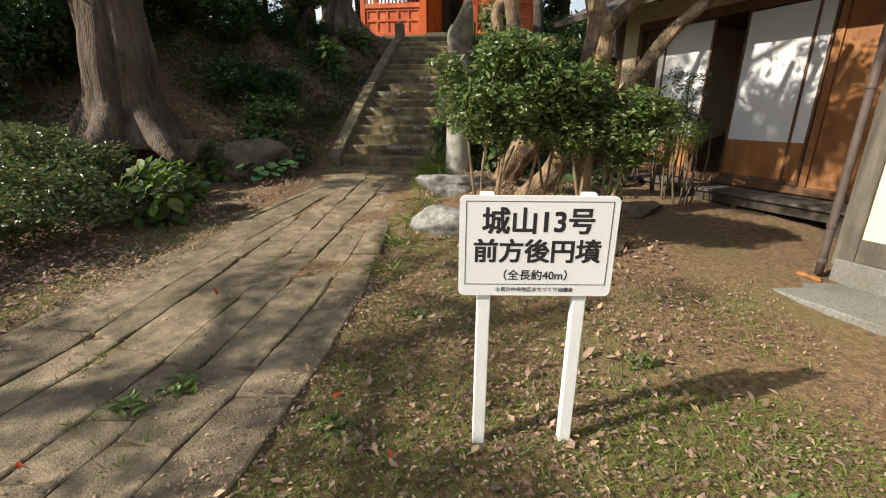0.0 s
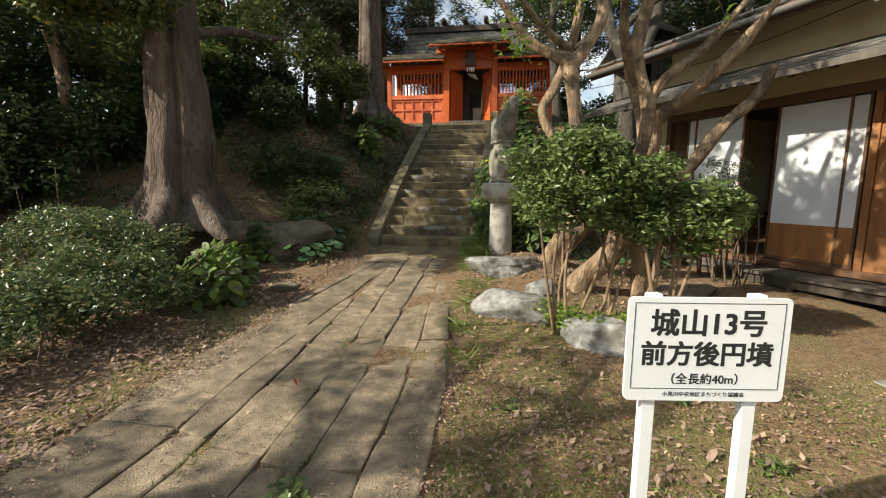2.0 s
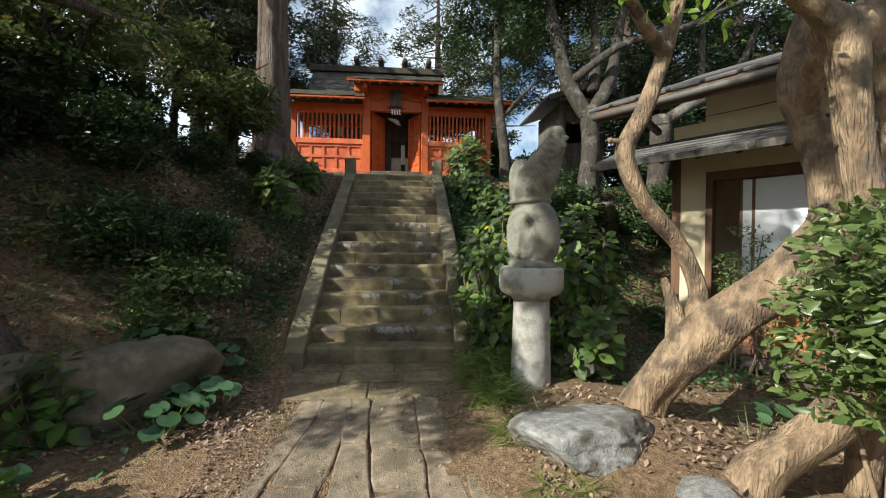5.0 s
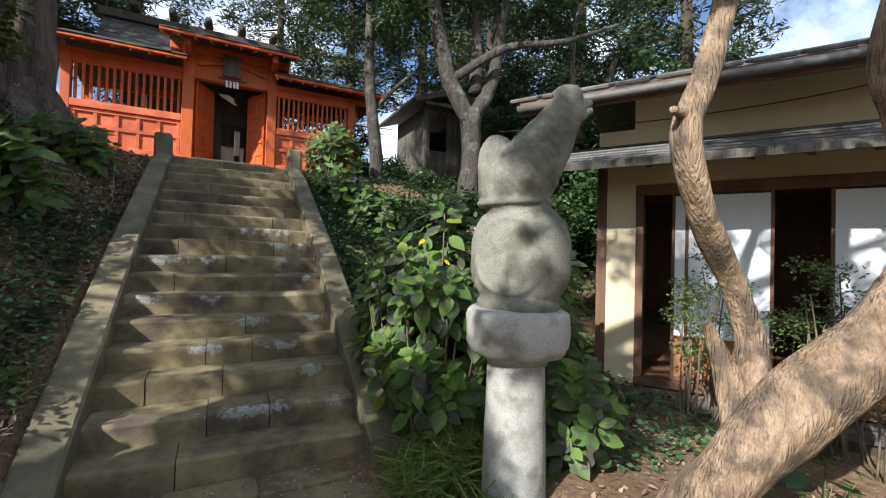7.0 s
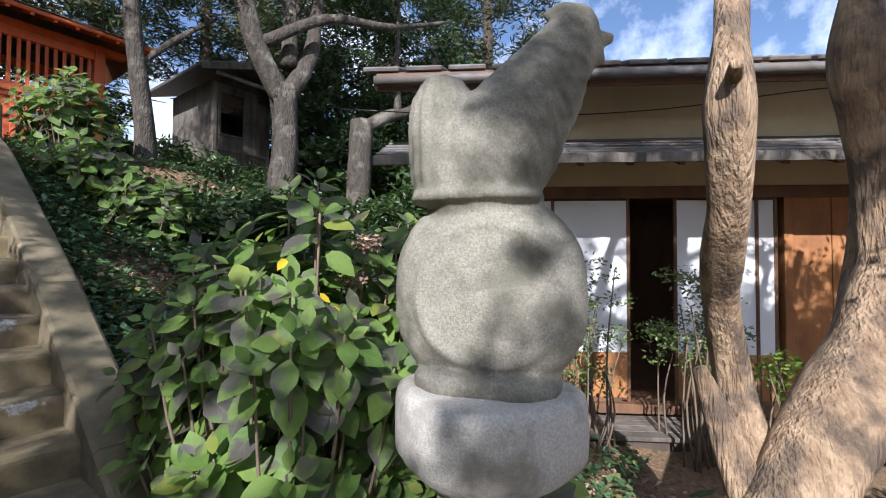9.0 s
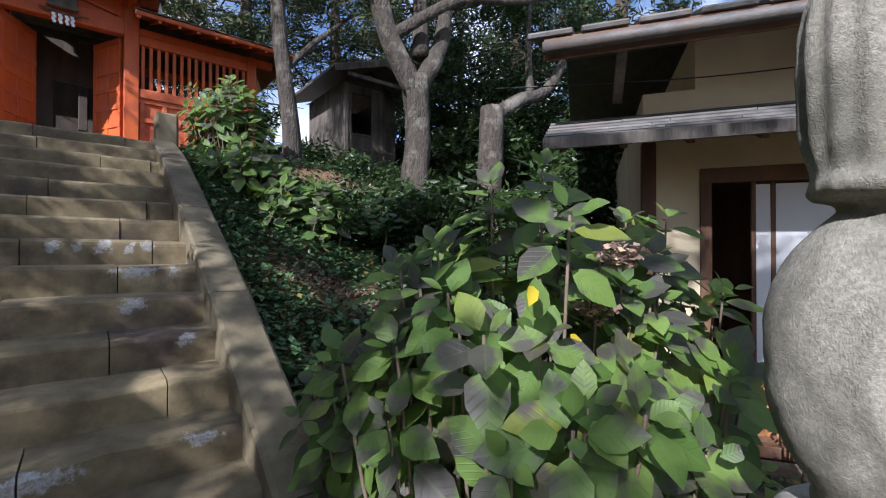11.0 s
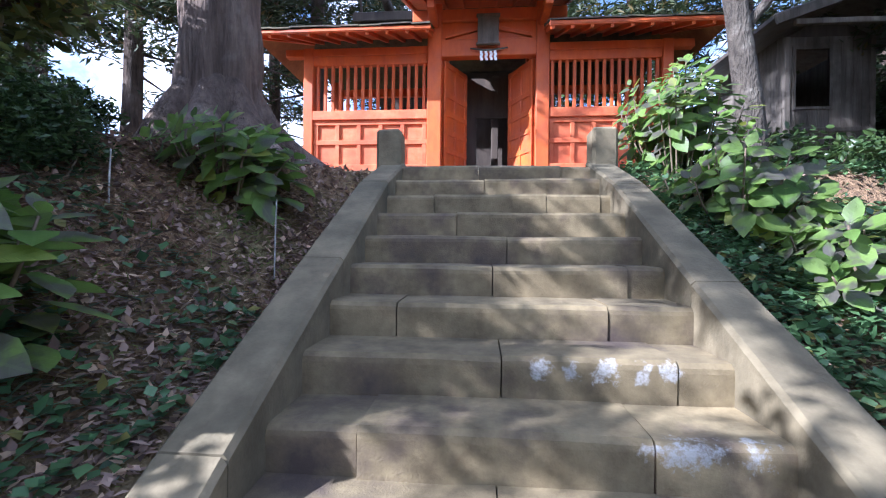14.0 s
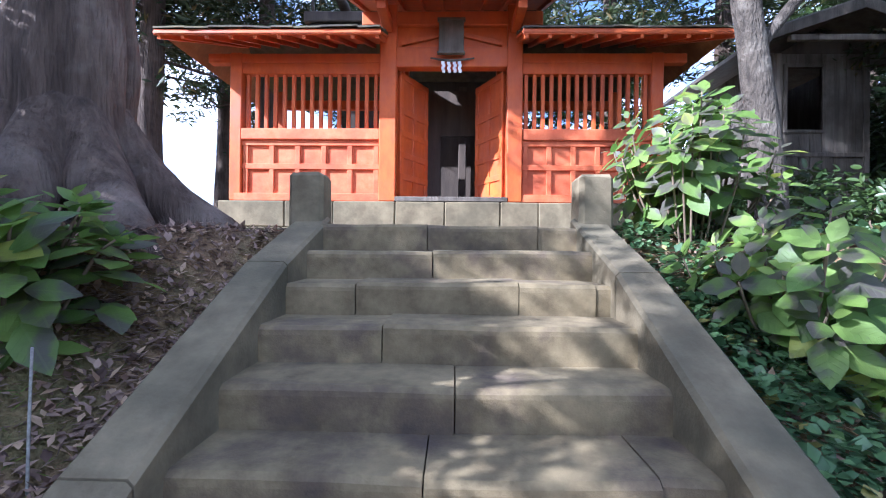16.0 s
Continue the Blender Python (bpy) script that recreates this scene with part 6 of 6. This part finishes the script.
shrub("shrub", "leafy shrub at the edge of the bank", clumps((-3.5, 11.6, 2.75), (0.6, 0.6, 0.4), 30, 0.22, 304), 2400, 0.08, M_LEAF_BUSH, 304, 0.5)
shrub("shrub", "dark broad-leaved shrub on the mound", clumps((2.6, 12.6, 2.7), (0.9, 0.7, 0.5), 30, 0.3, 82), 3000, 0.10, M_LEAF_DARK, 82)
shrub("shrub", "dark broad-leaved shrub beside the shed", clumps((3.6, 15.6, 3.75), (1.1, 0.9, 0.5), 40, 0.3, 84), 3000, 0.10, M_LEAF_DARK, 84)
shrub("shrub", "undergrowth at the edge of the wood", clumps((-6.4, 6.2, 2.2), (1.6, 1.4, 0.9), 50, 0.4, 86), 4200, 0.09, M_LEAF_DARK, 86, 0.45, False)
shrub("shrub", "sunlit undergrowth at the edge of the mound", clumps((-5.0, 16.0, 3.9), (1.4, 1.0, 0.5), 40, 0.3, 88), 3200, 0.08, M_LEAF_LIME, 88, 0.3, False)


def round_leaf_plant(x, y, n, r, seed, label="glossy round-leaved ground plant"):
    b = thing("leopard_plant", label, "plant")
    rng = random.Random(seed)
    z0 = gz(x, y)
    V, F, st = [], [], []
    for _ in range(n):
        a, k = rng.uniform(0, 6.28), math.sqrt(rng.random()) * r
        c = Vector((x + math.cos(a) * k, y + math.sin(a) * k, z0 + rng.uniform(0.12, 0.34)))
        R = rng.uniform(0.055, 0.10)
        nn = Vector((math.cos(a) * 0.5, math.sin(a) * 0.5, 1)).normalized()
        u = nn.cross(Vector((0.2, 1, 0))).normalized()
        v = nn.cross(u)
        k0 = len(V)
        V.append(c - nn * R * 0.2)
        m = 11
        for j in range(m):
            t = 2 * math.pi * (j + 0.25) / m
            rr = R * (0.55 if j == m - 1 else rng.uniform(0.92, 1.05))
            V.append(c + u * math.cos(t) * rr + v * math.sin(t) * rr)
        F += [(k0, k0 + 1 + j, k0 + 1 + (j + 1) % m) for j in range(m)]
        st.append(([(x + math.cos(a) * k * 0.3, y + math.sin(a) * k * 0.3, z0 - 0.03), (c.x, c.y, c.z - 0.06), tuple(c - nn * R * 0.2)], [0.005, 0.004, 0.003]))
    me = bpy.data.meshes.new("foliage")
    me.from_pydata([tuple(v) for v in V], [], F)
    me.materials.append(M_LEAF_ROUND)
    me.shade_smooth()
    part("foliage", me, M_LEAF_ROUND, b)
    tagged(part("stalks", tubes_mesh("stalks", st, M_LEAF_BUSH, 4, 0, per=2), M_LEAF_BUSH, b), kind="stuff")


for i, (x, y, n, r) in enumerate(((-2.15, 7.4, 20, 0.35), (-2.6, 8.3, 18, 0.4), (-1.95, 8.5, 10, 0.25), (-1.85, 7.75, 18, 0.32), (-2.3, 7.9, 14, 0.3), (-2.9, 6.7, 14, 0.3), (2.7, 6.9, 8, 0.3), (3.3, 7.2, 9, 0.3), (1.55, 8.25, 7, 0.2))):
    round_leaf_plant(x, y, n, r, 90 + i)


def build_undergrowth():
    """A belt of dark bushes under the trees, one bush repeated."""
    x, y = -9.0, 15.4
    z = gz(x, y)
    b = thing("shrub", "dark evergreen undergrowth bush below the trees", "shrub", "undergrowth of the wood", at=(x, y, z))
    rng = random.Random(131)
    for one in stems([(rng.uniform(-0.3, 0.3), rng.uniform(-0.3, 0.3), -0.3) for _ in range(7)], [(rng.uniform(-0.8, 0.8), rng.uniform(-0.8, 0.8), rng.uniform(0.9, 1.6)) for _ in range(7)], 0.025, 132):
        part("stem", tubes_mesh("stem", [one], M_TWIG, 5, 0.0, per=3), M_TWIG, b)
    part("foliage", leaves_mesh("foliage", cloud(clumps((0, 0, 1.0), (0.95, 0.95, 0.85), 60, 0.34, 133), 5000, 134, 0.1), 0.147, M_LEAF_DARK, 135, 0.42), M_LEAF_DARK, b)
    for x, y, s in UNDER:
        copy_thing(b, pose(x, y, gz(x, y) - 0.1, 0, 0, rng.uniform(0, 360)) @ Matrix.Scale(s, 4))


UNDER = ((-3.3, 8.9, 0.5), (-4.1, 10.0, 0.62), (-2.75, 9.7, 0.36), (-5.0, 11.4, 0.75), (-3.5, 11.2, 0.42), (-2.9, 12.1, 0.3), (-5.6, 8.9, 0.75), (-4.0, 13.2, 0.4), (-5.2, 10.0, 0.8), (-6.2, 7.8, 0.9), (-7.6, 6.4, 1.2), (-6.4, 9.2, 0.9), (-5.6, 11.2, 0.8), (-6.8, 11.6, 1.1), (-5.0, 12.8, 0.5), (-8.4, 10.6, 1.2), (-8.4, 13.0, 1.0), (-6.6, 14.2, 0.5),
         (-9.5, 7.2, 1.6), (-9.0, 4.2, 1.5), (-10.5, 9.4, 1.9), (-10.5, 14, 1.8), (-11, 17, 1.7), (-8.4, 16.5, 1.1),
         (2.6, 11.0, 0.55), (3.2, 12.0, 0.7), (5.2, 12.6, 0.75), (6.6, 13.0, 1.0), (8.2, 13.2, 1.5), (7.6, 15.4, 1.4), (9.6, 16.6, 1.7), (4.0, 17.6, 0.6), (5.6, 16.8, 0.5), (11, 20, 1.8),
         (9, 20.5, 1.6), (3.4, 19.6, 0.9), (6, 22.5, 1.5), (11.5, 16, 1.9), (3.4, 21.5, 1.2))
build_undergrowth()


def build_rear_tree():
    """Stands behind the start of the walk; its boughs shade the path."""
    limbs = [([(0, 0, 0), (0.1, 0, 1.5), (0.2, 0.1, 3.0), (0.5, 0.2, 5.0), (0.6, 0.3, 7.0)], [0.26, 0.2, 0.17, 0.12, 0.05])] + limb_fan((0.2, 0.1, 2.8), (0.5, 0.2, 6.4), 12, 2.8, 151, 0.07)
    add_tree("tree", "open-crowned evergreen tree beside the approach", limbs, M_BARK, [(clumps((0.4, 0.2, 5.2), (2.6, 2.6, 1.9), 36, 0.36, 152), 3200)], 0.13, M_LEAF_OLIVE, (-6.6, -0.9, gz(-6.6, -0.9) - 0.1), 153)


build_rear_tree()


# ---- rocks ----
def rock(x, y, r, seed, material, label, rz=0, sink=0.35):
    ob = tagged(new("rock", rock_mesh("rock", r, seed, material, 5)), label, "rock", "stones edging the garden")
    ob.matrix_basis = pose(x, y, gz(x, y) + r[2] * (1 - 2 * sink) * 0.5, 0, 0, rz)


rock(1.2, 6.75, (0.52, 0.42, 0.17), 1, M_ROCK, "flat grey garden rock below the pedestal", 20)
rock(1.45, 5.42, (0.47, 0.28, 0.24), 2, M_ROCK, "pale grey angular garden rock", -10)
rock(2.2, 4.85, (0.42, 0.28, 0.26), 3, M_ROCK, "pale grey angular garden rock", -25)
rock(3.0, 5.15, (0.24, 0.18, 0.18), 4, M_BROWN_ROCK, "brown squared garden rock", 10)
rock(2.75, 5.0, (0.2, 0.14, 0.12), 5, M_BROWN_ROCK, "brown squared garden rock", 40)
rock(-2.75, 7.75, (0.85, 0.40, 0.46), 6, M_BROWN_ROCK, "low brown retaining rock at the bank's foot", 25)
rock(-3.5, 7.3, (0.6, 0.3, 0.26), 7, M_BROWN_ROCK, "low brown retaining rock at the bank's foot", 10)
rock(-1.75, 6.0, (0.2, 0.15, 0.08), 8, M_BROWN_ROCK, "small brown rock beside the path", 10)
rock(3.6, 6.6, (0.45, 0.3, 0.12), 9, M_BROWN_ROCK, "flat mossy stepping stone before the veranda", 30)
rock(1.75, 6.1, (0.3, 0.22, 0.12), 10, M_ROCK, "small flat grey rock", 60)
rock(3.9, 12.9, (0.9, 0.6, 0.5), 11, M_BROWN_ROCK, "dark boulder in the ivy on the mound", 60)


# ---- ground cover and litter (uncountable) ----
def on_ground(xs, ys, lift):
    relief = np.array([ground_relief(x, y) for x, y in zip(xs, ys)])
    return np.stack([xs, ys, ground_z(xs, ys) + relief + lift], 1)


def scatter(name, label, category, boxes, density, leaf, material, seed, lift=(0.0, 0.03), aspect=0.5, up=0.8, fine=False, avoid_path=True, droop=0.0):
    rng = np.random.default_rng(seed)
    P = []
    for x0, y0, x1, y1, dens in boxes:
        n = int(abs((x1 - x0) * (y1 - y0)) * density * dens)
        xs, ys = rng.uniform(x0, x1, n), rng.uniform(y0, y1, n)
        keep = np.array([noise.noise(Vector((x * 1.1 + seed, y * 1.1, 0))) > -0.25 + 0.35 * rng.uniform(-1, 1) for x, y in zip(xs, ys)], bool)
        if avoid_path:
            keep &= ~((xs > X_L - 0.25) & (xs < X_R + 0.25) & (ys > 8.3) & (ys < 17.1))
            keep &= ~((xs > -1.45) & (xs < 0.8) & (ys < 8.4))
        P.append(on_ground(xs[keep], ys[keep], rng.uniform(lift[0], lift[1], keep.sum())))
    P = np.concatenate(P)
    me = leaves_mesh(name, P, leaf, material, seed, aspect, up=up, fine=fine, droop=droop)
    ob = new(name, me)
    return tagged(ob, label, category, kind="stuff")


scatter("fallen_leaves", "dry brown fallen leaves over the bare soil", "litter",
        ((-4.5, 8.6, -1.55, 16.5, 1.0), (-3.0, 9.0, -1.5, 13.5, 0.9), (0.75, 8.6, 3.2, 16.5, 0.8), (-6, 8.6, -4.5, 15, 0.5), (-3.5, 2.0, -1.4, 8.6, 0.45), (0.8, 1.0, 3.6, 5.0, 0.10), (0.8, 5.0, 3.6, 8.6, 0.2), (-6, 3, -3.5, 8.6, 0.4)), 1500, 0.062, M_LITTER, 101, (0.0, 0.035), 0.5, 0.85)
scatter("leaf_crumbs", "small dry leaf scraps and soil crumbs", "litter",
        ((-1.6, 1.2, -1.15, 8.0, 2.4), (-1.3, 1.2, 0.75, 8.0, 0.22), (0.7, 1.0, 0.98, 8.0, 1.6), (0.95, 0.9, 4.2, 4.6, 1.0), (-1.3, 7.4, 0.5, 8.9, 0.5)), 900, 0.026, M_LITTER, 104, (0.012, 0.036), 0.55, 0.8, avoid_path=False)
scatter("ivy", "low dark ivy covering the bank", "ivy",
        ((-7.0, 3.5, -3.6, 7.2, 0.5), (0.8, 9.8, 4.4, 14.5, 1.4), (0.75, 10.2, 2.2, 13.6, 1.6), (-5.5, 8.4, -1.7, 11.5, 1.2), (-5, 5.0, -2.2, 8.6, 0.2), (-3.2, 9.2, -1.55, 12.2, 0.8), (1.2, 7.9, 4.0, 10.5, 0.6), (3.2, 11.0, 7, 16, 0.7)), 850, 0.065, M_IVY, 102, (0.02, 0.12), 0.8, 0.75)
scatter("grass", "short thin grass over the trodden earth", "grass",
        ((0.95, 0.8, 4.0, 3.0, 1.3), (0.95, 3.0, 1.9, 6.0, 0.7), (-2.0, 1.0, -1.4, 6, 0.5), (1.9, 3.0, 4.0, 4.2, 0.4), (-3.6, 9, -1.6, 13, 0.25), (-7.0, 3.5, -3.6, 7.2, 0.35)), 3800, 0.06, M_GRASS, 103, (-0.01, 0.005), 0.09, 0.05, droop=-0.5)


def grass_tuft(name, label, spots, seed):
    rng = np.random.default_rng(seed)
    P = []
    for x, y, r, n, h in spots:
        a, k = rng.uniform(0, 6.28, n), np.sqrt(rng.random(n)) * r
        xs, ys = x + np.cos(a) * k, y + np.sin(a) * k
        P.append(on_ground(xs, ys, rng.uniform(0, h, n)))
    me = leaves_mesh(name, np.concatenate(P), 0.2, M_GRASS, seed, 0.05, up=0.0)
    tagged(new(name, me), label, "grass", kind="stuff")


grass_tuft("grass_tuft", "bright arching grass clump at the path's edge",
           ((0.72, 8.2, 0.28, 900, 0.28), (0.75, 7.6, 0.22, 600, 0.2), (0.8, 7.0, 0.2, 260, 0.1), (0.9, 8.8, 0.3, 500, 0.3), (0.85, 6.2, 0.2, 160, 0.08), (0.9, 5.6, 0.2, 160, 0.06), (0.85, 5.0, 0.15, 160, 0.05), (0.95, 4.3, 0.15, 120, 0.04), (1.0, 8.3, 0.3, 700, 0.3), (-1.75, 8.7, 0.25, 160, 0.08), (-1.65, 9.4, 0.2, 140, 0.1)), 111)


# ---- small things ----
def build_small():
    rng = random.Random(171)
    # weeds and grass in the joints of the path
    P = []
    for cx, cy, n in ((0.05, 3.0, 90), (-0.15, 3.4, 80), (0.2, 2.6, 120), (-0.5, 2.7, 90), (-0.2, 4.4, 60), (-0.9, 3.2, 60), (0.5, 3.6, 60), (0.3, 5.2, 50), (-0.6, 5.0, 50), (0.35, 2.1, 120), (-0.05, 2.2, 80), (-1.35, 3.5, 90), (-1.3, 5.0, 90)):
        for _ in range(n):
            x, y = cx + rng.gauss(0, 0.04), cy + rng.gauss(0, 0.22)
            P.append((x, y, path_z(y) + 0.0))
    tagged(new("joint_grass", leaves_mesh("joint_grass", P, 0.05, M_GRASS, 172, 0.12, up=0.0, droop=-0.6)), "tufts of grass in the joints of the path", "grass", kind="stuff")
    for i, (x, y, r) in enumerate(((0.22, 2.52, 0.12), (0.1, 2.3, 0.08), (2.9, 3.2, 0.09), (3.3, 2.2, 0.1), (1.35, 3.6, 0.08), (1.2, 2.4, 0.07), (2.6, 3.9, 0.09))):
        z = path_z(y) + 0.02 if x < 0.8 else gz(x, y)
        w = thing("weed", "small green weed rosette on the ground", "weed")
        me = leaves_mesh("foliage", cloud([((x, y, z + 0.02), (r, r, 0.02))], 60, 180 + i, 0.1), 0.06, M_LEAF_BUSH, 180 + i, 0.4, fine=True, up=0.7)
        part("foliage", me, M_LEAF_BUSH, w)
    # bright fallen leaves
    for i, (x, y) in enumerate(((1.3, 3.1), (1.9, 3.3), (2.2, 3.6), (-0.3, 3.6), (0.75, 2.3), (1.1, 2.6), (1.55, 2.2), (2.55, 3.2), (0.2, 4.2), (-0.6, 4.3), (0.4, 4.9), (-0.1, 1.9), (2.35, 2.1), (2.75, 2.15), (1.5, 6.6))):
        z = path_z(y) + 0.014 if -1.4 < x < 0.75 else gz(x, y) + 0.012
        red = i % 3 != 1
        lf = leaves_mesh("fallen_leaf", [(x, y, z)], 0.075 if red else 0.10, M_REDLEAF if red else M_LITTER, 190 + i, 0.42, up=1.0, fine=True)
        tagged(new("fallen_leaf", lf), "curled red fallen leaf on the ground" if red else "curled tan fallen leaf on the ground", "leaf", "fallen leaves")
    ro = thing("rosette_plant", "low rosette of strap leaves turning orange", "plant")
    rx, ry = -2.05, 2.35
    for i in range(9):
        an = i * 0.7 + rng.uniform(-0.15, 0.15)
        L = rng.uniform(0.2, 0.3)
        d = Vector((math.cos(an), math.sin(an), 0.0))
        sd = Vector((-d.y, d.x, 0.0)) * 0.028
        V, F = [], []
        for k, (f, z, w) in enumerate(((0.05, 0.0, 0.7), (0.35, 0.09, 1.0), (0.7, 0.13, 0.8), (1.0, 0.10, 0.06))):
            c = Vector((rx, ry, gz(rx, ry))) + d * L * f + Vector((0, 0, z))
            V += [tuple(c + sd * w + Vector((0, 0, 0.012))), tuple(c), tuple(c - sd * w + Vector((0, 0, 0.012)))]
        for k in range(3):
            F += [(k * 3, k * 3 + 1, k * 3 + 4, k * 3 + 3), (k * 3 + 1, k * 3 + 2, k * 3 + 5, k * 3 + 4)]
        me = bpy.data.meshes.new("leaf")
        me.from_pydata(V, [], F)
        ma = M_REDLEAF if i in (2, 5) else M_LEAF_OLIVE
        me.materials.append(ma)
        part("leaf", me, ma, ro)
    # thin stakes on the bank
    for x, y, hh in ((-1.77, 12.48, 0.5), (-2.6, 12.2, 0.3)):
        z = gz(x, y)
        st = tubes_mesh("plant_stake", [([(x, y, z - 0.08), (x + 0.005, y, z + hh * 0.5), (x + 0.012, y, z + hh)], [0.005, 0.005, 0.004])], M_LICHEN, 6, 0.05)
        tagged(new("plant_stake", st), "thin pale stake pushed into the bank", "stake")
    # yellow leaves and spent flower heads in the hydrangea
    yl = thing("hydrangea_leaf", "two bright yellow leaves on the hydrangea", "leaf")
    for i, p in enumerate(((1.02, 8.66, 2.05), (1.07, 8.64, 1.99), (0.85, 8.66, 2.2))):
        part("leaf", leaves_mesh("leaf", [p], 0.085, M_LEAF_YEL, 201 + i, 0.45, fine=True, droop=0.8), M_LEAF_YEL, yl)
    for i, (x, y, z) in enumerate(((1.25, 8.72, 2.1), (1.3, 8.65, 2.28))):
        fh = leaves_mesh("flower_head", cloud([((x, y, z), (0.07, 0.07, 0.05))], 130, 210 + i, 0.2), 0.028, M_LITTER, 210 + i, 0.8, fine=False)
        tagged(new("flower_head", fh), "dry brown spent hydrangea flower head", "flower")
    # cable along the house front
    H = pose(0, 0, 0, 0, 0, HRZ)
    pts = [tuple(H @ Vector(c)) for c in ((-7.6, 8.2, 3.86), (-5.8, 8.25, 3.76), (-4.2, 8.25, 3.80), (-2.6, 8.25, 3.98), (-1.4, 8.25, 4.0))]
    tagged(new("cable", tubes_mesh("cable", [(pts, [0.006] * 5)], M_BLACK, 6, 0.0)), "thin black cable slung along the upper wall", "cable")


build_small()
